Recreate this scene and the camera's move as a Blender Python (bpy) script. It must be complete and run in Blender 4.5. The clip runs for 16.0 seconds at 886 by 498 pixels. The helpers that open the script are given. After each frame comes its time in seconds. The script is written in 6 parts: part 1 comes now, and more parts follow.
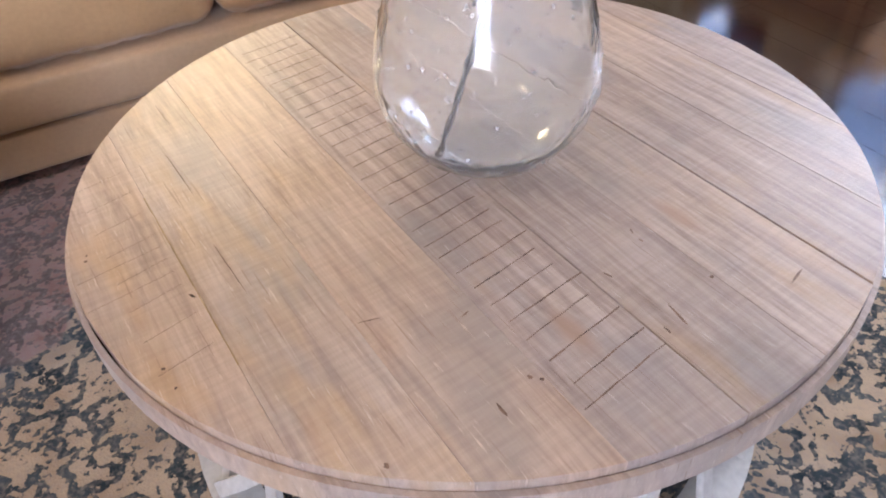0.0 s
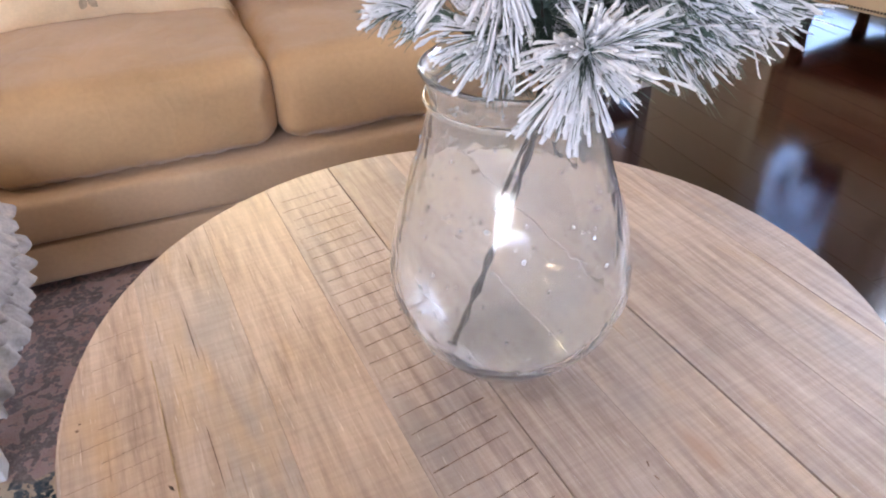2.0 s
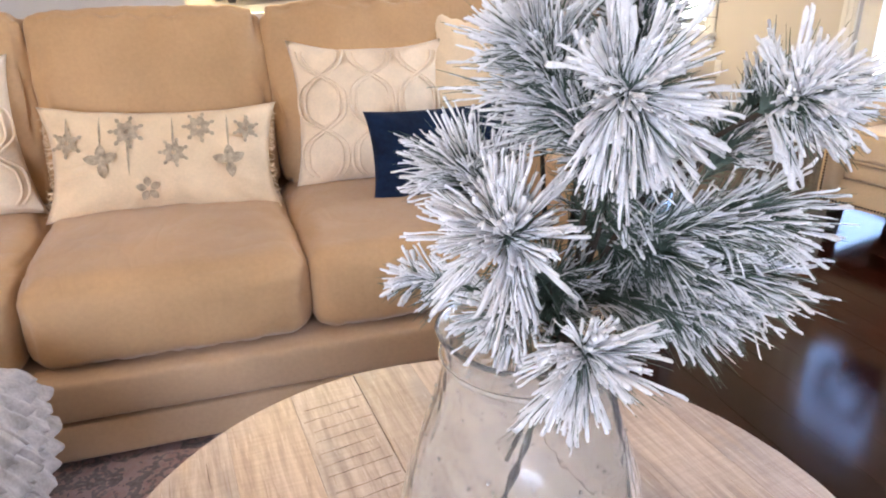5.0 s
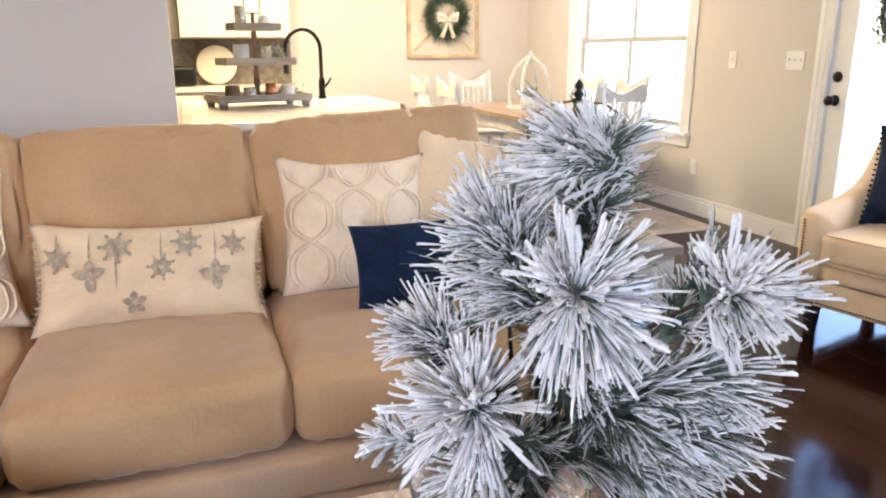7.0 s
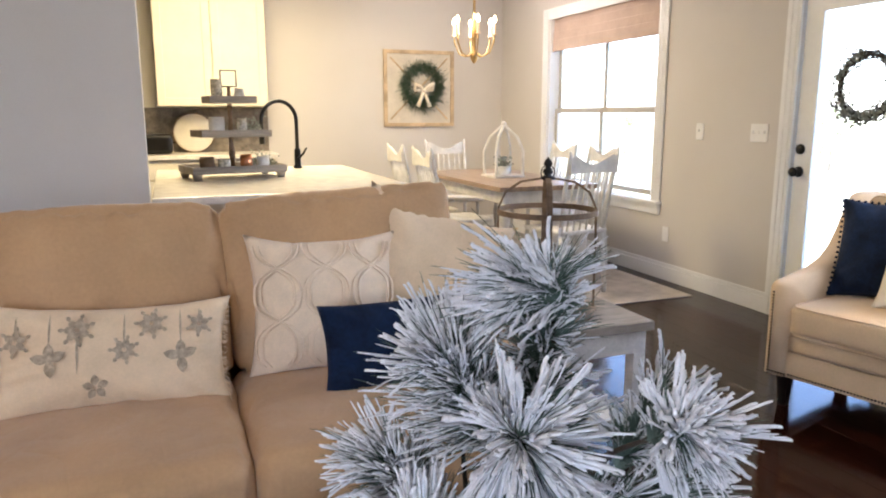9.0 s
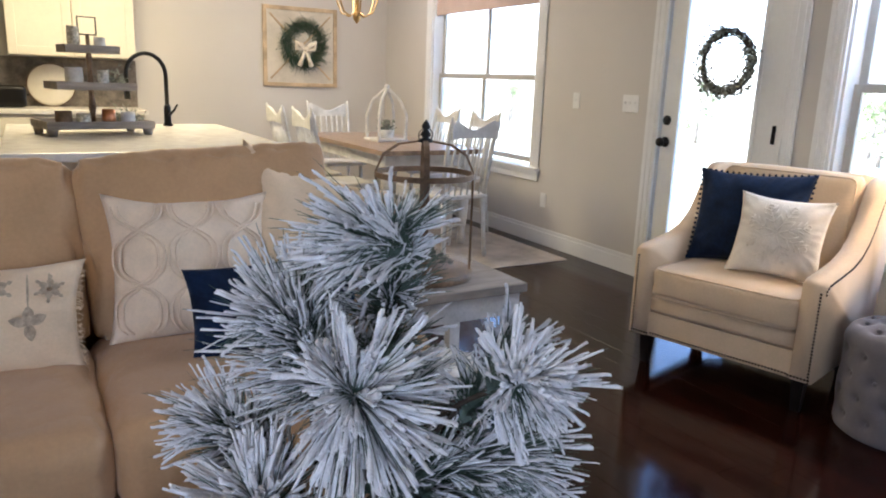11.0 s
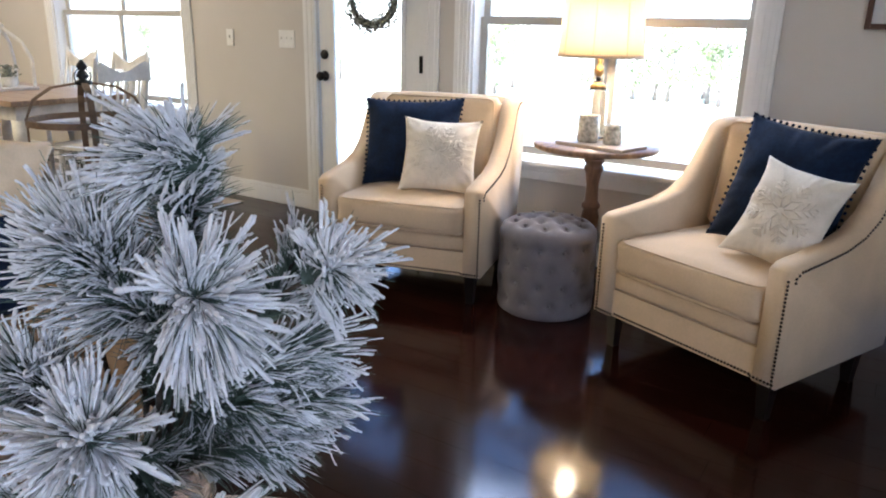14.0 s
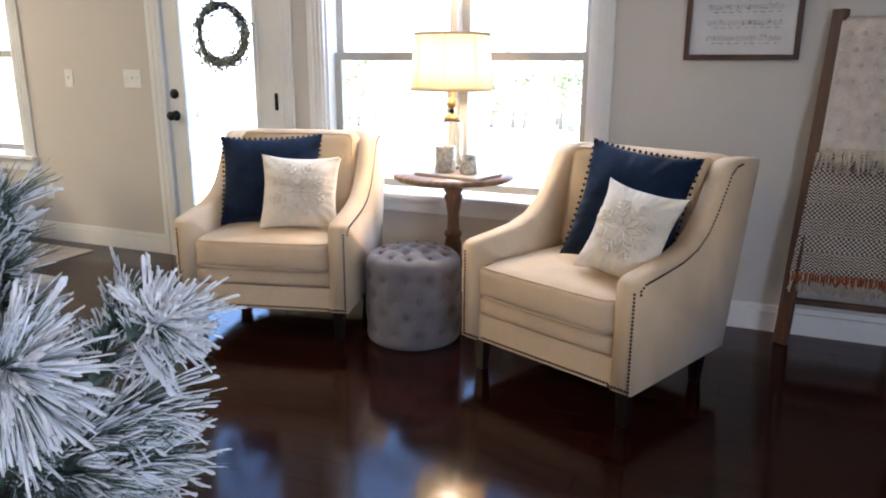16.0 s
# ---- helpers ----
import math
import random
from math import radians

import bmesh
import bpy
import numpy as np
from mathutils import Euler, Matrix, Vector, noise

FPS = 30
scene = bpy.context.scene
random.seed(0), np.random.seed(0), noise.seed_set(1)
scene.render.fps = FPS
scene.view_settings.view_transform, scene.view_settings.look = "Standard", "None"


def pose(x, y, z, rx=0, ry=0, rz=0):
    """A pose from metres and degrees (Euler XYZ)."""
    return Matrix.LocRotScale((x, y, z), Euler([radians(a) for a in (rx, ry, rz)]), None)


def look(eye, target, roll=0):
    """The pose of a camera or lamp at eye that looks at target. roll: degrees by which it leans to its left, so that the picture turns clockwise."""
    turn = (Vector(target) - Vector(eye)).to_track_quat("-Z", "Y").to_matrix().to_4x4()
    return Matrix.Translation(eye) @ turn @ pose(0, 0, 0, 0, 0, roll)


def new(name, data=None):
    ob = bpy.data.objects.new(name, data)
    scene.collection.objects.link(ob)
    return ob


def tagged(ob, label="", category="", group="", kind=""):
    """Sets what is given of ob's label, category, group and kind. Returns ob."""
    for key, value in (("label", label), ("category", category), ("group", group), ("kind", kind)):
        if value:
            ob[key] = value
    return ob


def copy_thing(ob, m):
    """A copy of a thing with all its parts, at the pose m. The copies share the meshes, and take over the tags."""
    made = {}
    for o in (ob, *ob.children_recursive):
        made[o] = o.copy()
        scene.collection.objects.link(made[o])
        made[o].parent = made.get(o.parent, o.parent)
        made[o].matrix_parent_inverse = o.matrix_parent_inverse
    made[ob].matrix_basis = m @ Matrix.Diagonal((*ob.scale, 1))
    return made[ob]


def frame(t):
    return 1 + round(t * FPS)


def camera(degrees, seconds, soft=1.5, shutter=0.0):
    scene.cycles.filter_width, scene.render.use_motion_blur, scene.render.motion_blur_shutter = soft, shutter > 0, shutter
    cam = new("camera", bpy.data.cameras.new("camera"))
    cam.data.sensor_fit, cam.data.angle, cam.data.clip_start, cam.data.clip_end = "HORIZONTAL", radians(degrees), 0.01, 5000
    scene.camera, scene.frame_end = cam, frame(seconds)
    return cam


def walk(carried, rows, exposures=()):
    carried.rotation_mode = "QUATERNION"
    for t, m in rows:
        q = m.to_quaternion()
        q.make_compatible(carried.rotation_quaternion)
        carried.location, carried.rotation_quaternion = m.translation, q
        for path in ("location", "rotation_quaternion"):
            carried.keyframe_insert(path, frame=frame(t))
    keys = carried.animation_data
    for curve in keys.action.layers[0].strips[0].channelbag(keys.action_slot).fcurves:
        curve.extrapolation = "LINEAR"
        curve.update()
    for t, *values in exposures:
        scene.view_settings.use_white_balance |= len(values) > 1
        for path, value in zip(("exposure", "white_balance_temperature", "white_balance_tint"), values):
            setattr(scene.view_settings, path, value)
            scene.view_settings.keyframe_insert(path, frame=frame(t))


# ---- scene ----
cam = camera(63.4, 16.0, soft=2.0)
# seconds, eye, yaw, pitch, roll
ROWS = [
    (0, -0.000, 0.000, 0.974, -27.09, -41.95, -3.19),
    (0.5, 0.019, 0.017, 0.992, -25.58, -40.43, -3.02),
    (1, 0.046, 0.040, 1.008, -24.45, -38.50, -2.84),
    (1.5, 0.079, 0.061, 1.024, -22.41, -36.89, -2.84),
    (2, 0.101, 0.070, 1.044, -20.98, -34.96, -1.67),
    (2.5, 0.106, 0.071, 1.060, -19.39, -32.39, -1.07),
    (3, 0.111, 0.069, 1.075, -18.36, -29.76, -0.25),
    (3.5, 0.113, 0.068, 1.093, -18.28, -27.65, 0.39),
    (4, 0.117, 0.071, 1.108, -18.24, -25.86, 0.54),
    (4.5, 0.119, 0.074, 1.126, -18.15, -23.84, 0.25),
    (4.7, 0.123, 0.077, 1.131, -18.05, -23.26, -0.21),
    (6.8, 0.133, 0.055, 1.214, -18.86, -15.83, -0.18),
    (7, 0.136, 0.057, 1.222, -19.11, -15.41, -0.26),
    (7.5, 0.143, 0.062, 1.241, -19.36, -13.85, -0.35),
    (8, 0.145, 0.064, 1.258, -19.82, -12.61, -0.31),
    (8.5, 0.150, 0.066, 1.272, -20.36, -11.09, -0.37),
    (8.7, 0.156, 0.066, 1.276, -20.60, -10.62, -0.27),
    (10.8, 0.219, 0.058, 1.261, -27.49, -12.55, 1.71),
    (11, 0.205, 0.066, 1.262, -30.13, -13.18, 2.04),
    (11.5, 0.165, 0.099, 1.256, -36.49, -14.51, 2.08),
    (12, 0.138, 0.104, 1.250, -40.25, -15.05, 2.42),
    (12.5, 0.121, 0.097, 1.246, -45.46, -15.64, 2.28),
    (13, 0.105, 0.096, 1.243, -49.04, -16.24, 2.05),
    (13.5, 0.088, 0.087, 1.241, -53.41, -16.83, 1.44),
    (14, 0.077, 0.075, 1.242, -57.36, -17.01, 1.33),
    (14.5, 0.070, 0.061, 1.248, -60.00, -16.52, 0.94),
    (15, 0.072, 0.052, 1.252, -62.84, -15.63, 0.66),
    (15.5, 0.075, 0.045, 1.253, -65.20, -14.83, 0.35),
    (16, 0.081, 0.036, 1.255, -67.77, -14.41, 0.28),
]
walk(cam, [(t, pose(x, y, z, 90 + pitch, 0, yaw) @ pose(0, 0, 0, 0, 0, roll)) for t, x, y, z, yaw, pitch, roll in ROWS],
     [(0, 3.8, 5980, 22), (4.7, 3.96, 6030, 21), (7, 3.82, 5920, 19), (8.7, 3.4, 5770, 19), (10.8, 2.92, 5380, 18.5), (12.5, 2.95, 5350, 17), (16, 3.2, 5420, 17.5)])

# ---- world, sun, large lights ----
W = bpy.data.worlds.new("sky")
scene.world = W
W.use_nodes = True
_n = W.node_tree.nodes
_sky = _n.new("ShaderNodeTexSky")
_sky.sky_type, _sky.sun_disc = "NISHITA", False
_sky.sun_elevation, _sky.sun_rotation = radians(48), radians(250)
_n["Background"].inputs[1].default_value = 0.15
W.node_tree.links.new(_sky.outputs[0], _n["Background"].inputs[0])
_s = new("sun", bpy.data.lights.new("sun", "SUN"))
_s.data.energy, _s.data.angle, _s.data.color = 4.0, radians(0.5), (1, 0.95, 0.88)
_s.matrix_world = look((-20, -7, 24), (0, 0, 0))


def area_light(name, place, target, w, h, power, colour):
    """Area lamp: sky light through a room opening, or warm light from above."""
    ob = new(name, bpy.data.lights.new(name, "AREA"))
    ob.data.shape, ob.data.size, ob.data.size_y = "RECTANGLE", w, h
    ob.data.energy, ob.data.color = power, colour
    ob.matrix_world = look(place, target)
    return ob


COOL = (0.82, 0.91, 1.0)
area_light("window_light_big", (3.80, 1.5, 2.02), (1.2, 1.3, 0.4), 1.45, 0.55, 4.5, COOL)
area_light("window_light_behind", (-2.05, -2.96, 1.55), (0.2, 1.4, 0.9), 1.8, 1.4, 4.6, (0.93, 0.96, 1.0))
area_light("kitchen_ceiling_light", (0.7, 5.7, 2.66), (0.7, 5.7, 0), 1.2, 1.2, 15.0, (1.0, 0.79, 0.38))
# unseen warm fill added above the sitting area, without a fixture
area_light("living_warm_fill", (-1.6, 0.9, 2.66), (-0.6, 1.3, 0), 0.5, 0.5, 1.9, (1.0, 0.76, 0.47))

# ---- materials ----


def mat(name, colour, rough=0.6, metal=0.0, vary=0.12, scale=6.0, fine=60.0, bump=0.15, spec=0.5, stretch=(1, 1, 1), second=None, sheen=0.0, per_object=0.0, coords="Object"):
    """A surface with broad stains, fine grain and relief."""
    m = bpy.data.materials.new(name)
    m.use_nodes = True
    N, L = m.node_tree.nodes, m.node_tree.links
    b = N["Principled BSDF"]
    b.inputs["Roughness"].default_value, b.inputs["Metallic"].default_value = rough, metal
    b.inputs["Specular IOR Level"].default_value = spec
    b.inputs["Sheen Weight"].default_value = sheen
    tc, mp = N.new("ShaderNodeTexCoord"), N.new("ShaderNodeMapping")
    mp.inputs["Scale"].default_value = stretch
    L.new(tc.outputs[coords], mp.inputs[0])
    big, small = N.new("ShaderNodeTexNoise"), N.new("ShaderNodeTexNoise")
    big.inputs["Scale"].default_value, small.inputs["Scale"].default_value = scale, fine
    big.inputs["Detail"].default_value, small.inputs["Detail"].default_value = 5, 4
    for t in (big, small):
        L.new(mp.outputs[0], t.inputs["Vector"])
    add = N.new("ShaderNodeMath")
    add.operation = "MULTIPLY_ADD"
    L.new(small.outputs[0], add.inputs[0])
    add.inputs[1].default_value = 0.45
    L.new(big.outputs[0], add.inputs[2])
    ramp = N.new("ShaderNodeValToRGB")
    dark = second or tuple(c * (1 - 2.2 * vary) for c in colour)
    lite = tuple(min(1, c * (1 + vary)) for c in colour)
    e = ramp.color_ramp.elements
    e[0].position, e[1].position = 0.48, 0.95
    e[0].color, e[1].color = (*dark, 1), (*lite, 1)
    L.new(add.outputs[0], ramp.inputs[0])
    out = ramp.outputs[0]
    if per_object:
        oi, hsv, ma = N.new("ShaderNodeObjectInfo"), N.new("ShaderNodeHueSaturation"), N.new("ShaderNodeMath")
        ma.operation = "MULTIPLY_ADD"
        ma.inputs[1].default_value, ma.inputs[2].default_value = per_object * 2, 1 - per_object
        L.new(oi.outputs["Random"], ma.inputs[0])
        L.new(ma.outputs[0], hsv.inputs["Value"])
        L.new(out, hsv.inputs["Color"])
        out = hsv.outputs[0]
    L.new(out, b.inputs["Base Color"])
    if bump:
        bp = N.new("ShaderNodeBump")
        bp.inputs["Strength"].default_value, bp.inputs["Distance"].default_value = bump, 0.004
        L.new(add.outputs[0], bp.inputs["Height"])
        L.new(bp.outputs[0], b.inputs["Normal"])
    return m


def weave(m, scale=420.0, strength=0.25):
    """Adds the threads of a cloth to the relief of a material."""
    scale, strength = scale * 6, strength * 0.6
    N, L = m.node_tree.nodes, m.node_tree.links
    b = N["Principled BSDF"]
    tc, bp = N.new("ShaderNodeTexCoord"), N.new("ShaderNodeBump")
    prev = b.inputs["Normal"].links[0].from_socket if b.inputs["Normal"].links else None
    total = None
    for axis in "XYZ":
        w = N.new("ShaderNodeTexWave")
        w.bands_direction = axis
        w.inputs["Scale"].default_value, w.inputs["Distortion"].default_value = scale / 20, 1.5
        L.new(tc.outputs["Object"], w.inputs["Vector"])
        if total is None:
            total = w.outputs["Fac"]
        else:
            a = N.new("ShaderNodeMath")
            L.new(total, a.inputs[0])
            L.new(w.outputs["Fac"], a.inputs[1])
            total = a.outputs[0]
    bp.inputs["Strength"].default_value, bp.inputs["Distance"].default_value = strength, 0.001
    L.new(total, bp.inputs["Height"])
    if prev:
        L.new(prev, bp.inputs["Normal"])
    L.new(bp.outputs[0], b.inputs["Normal"])
    return m


def creases(m, strength, depth, fine=(11, 5, 5)):
    """Adds puckers and soft folds of stretched upholstery to the relief of a material."""
    N, L = m.node_tree.nodes, m.node_tree.links
    b = N["Principled BSDF"]
    tc = N.new("ShaderNodeTexCoord")
    prev = b.inputs["Normal"].links[0].from_socket
    for scale, power, d in ((fine, 7.0, depth * 0.3), ((4, 3, 6), 3.0, depth)):
        mp, n = N.new("ShaderNodeMapping"), N.new("ShaderNodeTexNoise")
        mp.inputs["Scale"].default_value = scale
        n.inputs["Scale"].default_value, n.inputs["Detail"].default_value, n.inputs["Distortion"].default_value = 1.0, 1.5, 0.8
        L.new(tc.outputs["Object"], mp.inputs[0])
        L.new(mp.outputs[0], n.inputs["Vector"])
        steps = (("MULTIPLY_ADD", 2.0, -1.0), ("ABSOLUTE", 0, 0), ("MULTIPLY_ADD", -1.0, 1.0), ("POWER", power, 0))
        v = n.outputs[0]
        for op, p, q in steps:
            k = N.new("ShaderNodeMath")
            k.operation = op
            L.new(v, k.inputs[0])
            k.inputs[1].default_value, k.inputs[2].default_value = p, q
            v = k.outputs[0]
        bp = N.new("ShaderNodeBump")
        bp.invert = True
        bp.inputs["Strength"].default_value, bp.inputs["Distance"].default_value = strength, d
        L.new(v, bp.inputs["Height"])
        L.new(prev, bp.inputs["Normal"])
        prev = bp.outputs[0]
    L.new(prev, b.inputs["Normal"])
    return m


def glow(name, colour, strength):
    m = bpy.data.materials.new(name)
    m.use_nodes = True
    b = m.node_tree.nodes["Principled BSDF"]
    b.inputs["Base Color"].default_value = (*colour, 1)
    b.inputs["Emission Color"].default_value, b.inputs["Emission Strength"].default_value = (*colour, 1), strength
    return m


def glass(name, colour=(1, 1, 1), rough=0.0, ior=1.45, bump=0.0):
    m = bpy.data.materials.new(name)
    m.use_nodes = True
    N, L = m.node_tree.nodes, m.node_tree.links
    b = N["Principled BSDF"]
    b.inputs["Base Color"].default_value = (*colour, 1)
    b.inputs["Transmission Weight"].default_value, b.inputs["Roughness"].default_value, b.inputs["IOR"].default_value = 1, rough, ior
    if bump:
        t, bp, tc = N.new("ShaderNodeTexNoise"), N.new("ShaderNodeBump"), N.new("ShaderNodeTexCoord")
        t.inputs["Scale"].default_value = 22
        bp.inputs["Strength"].default_value, bp.inputs["Distance"].default_value = bump, 0.006
        L.new(tc.outputs["Object"], t.inputs["Vector"])
        L.new(t.outputs[0], bp.inputs["Height"])
        L.new(bp.outputs[0], b.inputs["Normal"])
    return m


M = {}
M["wall"] = mat("wall_paint", (0.575, 0.536, 0.490), 0.75, vary=0.03, scale=1.2, fine=180, bump=0.08)
M["ceil"] = mat("ceiling_paint", (0.75, 0.73, 0.69), 0.85, vary=0.03, scale=1.0, fine=120, bump=0.1)
M["trim"] = mat("white_trim", (0.78, 0.77, 0.75), 0.35, vary=0.03, scale=3, fine=40, bump=0.03)
M["sash"] = mat("almond_sash", (0.42, 0.40, 0.35), 0.4, vary=0.04, scale=3, fine=40, bump=0.03)
M["sofa"] = creases(weave(mat("tan_sofa_cloth", (0.495, 0.302, 0.145), 0.62, vary=0.07, scale=4, fine=90, bump=0.2, spec=0.28, sheen=0.25), 500, 0.2), 0.22, 0.012)
# sofa cloth again for plinth and rail, their cooler shade mixed into the colour
M["sofa_shaded"] = weave(mat("tan_cloth_in_shade", (0.475, 0.315, 0.185), 0.7, vary=0.07, scale=4, fine=90, bump=0.2, spec=0.25, sheen=0.25), 500, 0.2)
M["cream"] = weave(mat("cream_upholstery", (0.68, 0.50, 0.31), 0.8, vary=0.06, scale=5, fine=120, bump=0.15, spec=0.25, sheen=0.2), 600, 0.2)
M["white_cloth"] = weave(mat("white_cotton", (0.80, 0.71, 0.58), 0.9, vary=0.06, scale=14, fine=140, bump=0.35, spec=0.2, sheen=0.2), 480, 0.35)
M["tufted"] = weave(mat("cream_tufted_cotton", (0.86, 0.69, 0.50), 0.9, vary=0.06, scale=14, fine=140, bump=0.35, spec=0.2, sheen=0.2), 480, 0.35)
M["offwhite"] = weave(mat("offwhite_linen", (0.78, 0.595, 0.385), 0.9, vary=0.06, scale=10, fine=140, bump=0.3, spec=0.2, sheen=0.2), 480, 0.35)
M["navy"] = mat("navy_velvet", (0.006, 0.016, 0.044), 0.8, vary=0.3, scale=9, fine=80, bump=0.25, spec=0.15, sheen=0.06)
M["grey_velvet"] = mat("grey_velvet", (0.175, 0.155, 0.155), 0.75, vary=0.08, scale=14, fine=120, bump=0.2, spec=0.25, sheen=0.15)
M["dark_wood"] = mat("espresso_wood", (0.008, 0.005, 0.004), 0.35, vary=0.3, scale=6, fine=60, bump=0.05, stretch=(1, 1, 0.15))
M["brown_wood"] = mat("brown_wood", (0.20, 0.10, 0.05), 0.45, vary=0.3, scale=9, fine=70, bump=0.15, stretch=(1, 1, 0.12))
M["ladder_wood"] = mat("ladder_wood", (0.085, 0.036, 0.018), 0.5, vary=0.3, scale=8, fine=70, bump=0.2, stretch=(1, 1, 0.1))
M["floor"] = mat("mahogany_floor", (0.019, 0.0045, 0.0027), 0.11, vary=0.30, scale=5, fine=40, bump=0.03, spec=0.23, stretch=(9, 1, 1), per_object=0.30)
M["gap"] = mat("floor_gap", (0.006, 0.004, 0.003), 0.8, vary=0.1, bump=0)
M["black"] = mat("black_metal", (0.012, 0.011, 0.011), 0.35, metal=0.6, vary=0.1, bump=0.05)
M["nail"] = mat("nailhead", (0.05, 0.035, 0.025), 0.3, metal=0.9, vary=0.2, bump=0)
M["brass"] = mat("aged_brass", (0.45, 0.30, 0.12), 0.3, metal=1.0, vary=0.2, bump=0.08)
M["white_wood"] = mat("distressed_white", (0.66, 0.64, 0.61), 0.55, vary=0.12, scale=12, fine=90, bump=0.15)
M["grey_wood"] = mat("weathered_grey_wood", (0.30, 0.26, 0.22), 0.65, vary=0.25, scale=8, fine=60, bump=0.3, stretch=(0.2, 1, 1))
M["cab"] = mat("cream_cabinet", (0.72, 0.66, 0.54), 0.4, vary=0.04, bump=0.03)
M["stone"] = mat("pale_counter", (0.70, 0.66, 0.60), 0.25, vary=0.08, scale=18, fine=140, bump=0.02)
M["splash"] = mat("backsplash_tile", (0.20, 0.17, 0.14), 0.3, vary=0.25, scale=14, fine=50, bump=0.1)
M["glass"] = glass("clear_glass")
M["jar"] = glass("lamp_glass", (0.97, 0.99, 0.97))
M["bubble"] = glass("seeded_glass", (0.99, 1.0, 0.995), 0.01, 1.17, 0.9)
M["bubble"].node_tree.nodes["Principled BSDF"].inputs["Transmission Weight"].default_value = 0.93
M["bubble"].node_tree.nodes["Principled BSDF"].inputs["Coat Weight"].default_value = 0.7
M["seed"] = glass("seed_bubble", (0.82, 0.85, 0.85), 0.03, 1.75)
M["seed"].node_tree.nodes["Principled BSDF"].inputs["Transmission Weight"].default_value = 0.9
M["mercury"] = mat("mercury_glass", (0.66, 0.62, 0.52), 0.25, metal=0.35, vary=0.28, scale=60, fine=200, bump=0.9)
M["leaf"] = mat("pine_green", (0.040, 0.078, 0.042), 0.6, vary=0.35, scale=30, fine=200, bump=0.0)
M["frosted"] = mat("frosted_pine_green", (0.13, 0.175, 0.15), 0.75, vary=0.1, scale=38, fine=260, bump=0.0, second=(0.022, 0.054, 0.028))
M["flock"] = mat("snow_flock", (0.88, 0.88, 0.905), 0.95, vary=0.09, scale=70, fine=600, bump=0.6, spec=0.1)
M["twig"] = mat("twig_bark", (0.045, 0.032, 0.022), 0.8, vary=0.3, scale=60, fine=200, bump=0.5)
M["grass"] = mat("lawn", (0.34, 0.33, 0.20), 0.9, vary=0.15, scale=0.4, fine=6, bump=0.3)
M["tree_leaf"] = mat("tree_leaf", (0.17, 0.22, 0.09), 0.7, vary=0.2, scale=1, fine=9, bump=0)
M["bark"] = mat("tree_bark", (0.22, 0.19, 0.16), 0.9, vary=0.2, scale=2, fine=20, bump=0.3)


# ---- shapes ----


def part(name, bm, material, parent=None, label="", smooth=False, kind=""):
    me = bpy.data.meshes.new(name)
    bmesh.ops.recalc_face_normals(bm, faces=bm.faces)
    bm.to_mesh(me)
    bm.free()
    me.materials.append(material)
    if smooth:
        for p in me.polygons:
            p.use_smooth = True
    ob = new(name, me)
    ob.parent = parent
    if label or kind:
        tagged(ob, label, kind=kind)
    return ob


def thing(name, m, label, category, group="", kind=""):
    ob = new(name)
    ob.empty_display_size = 0.1
    ob.matrix_world = m
    return tagged(ob, label, category, group, kind)


def add_box(bm, x0, x1, y0, y1, z0, z1, bevel=0.0, m=None):
    vs = [bm.verts.new((x, y, z)) for x in (x0, x1) for y in (y0, y1) for z in (z0, z1)]
    fs = [bm.faces.new([vs[i] for i in q]) for q in ((0, 1, 3, 2), (4, 6, 7, 5), (0, 4, 5, 1), (2, 3, 7, 6), (0, 2, 6, 4), (1, 5, 7, 3))]
    if bevel:
        es = list({e for f in fs for e in f.edges})
        r = bmesh.ops.bevel(bm, geom=es, offset=bevel, segments=2, affect="EDGES", profile=0.6)
        vs = list({v for f in r["faces"] for v in f.verts} | {v for v in vs if v.is_valid})
    if m is not None:
        bmesh.ops.transform(bm, matrix=m, verts=vs)
    return vs


def box(x0, x1, y0, y1, z0, z1, bevel=0.0):
    bm = bmesh.new()
    add_box(bm, x0, x1, y0, y1, z0, z1, bevel)
    return bm


def add_lathe(bm, profile, seg=32, centre=(0, 0, 0), close=True):
    rings = []
    for r, z in profile:
        if r < 1e-5:
            rings.append([bm.verts.new((centre[0], centre[1], centre[2] + z))])
        else:
            rings.append([bm.verts.new((centre[0] + r * math.cos(2 * math.pi * k / seg), centre[1] + r * math.sin(2 * math.pi * k / seg), centre[2] + z)) for k in range(seg)])
    for a, b in zip(rings, rings[1:]):
        for k in range(seg):
            j = (k + 1) % seg
            if len(a) == 1 and len(b) > 1:
                bm.faces.new((a[0], b[k], b[j]))
            elif len(b) == 1 and len(a) > 1:
                bm.faces.new((a[k], a[j], b[0]))
            elif len(a) > 1:
                bm.faces.new((a[k], a[j], b[j], b[k]))
    return rings


def lathe(profile, seg=32, centre=(0, 0, 0)):
    bm = bmesh.new()
    add_lathe(bm, profile, seg, centre)
    return bm


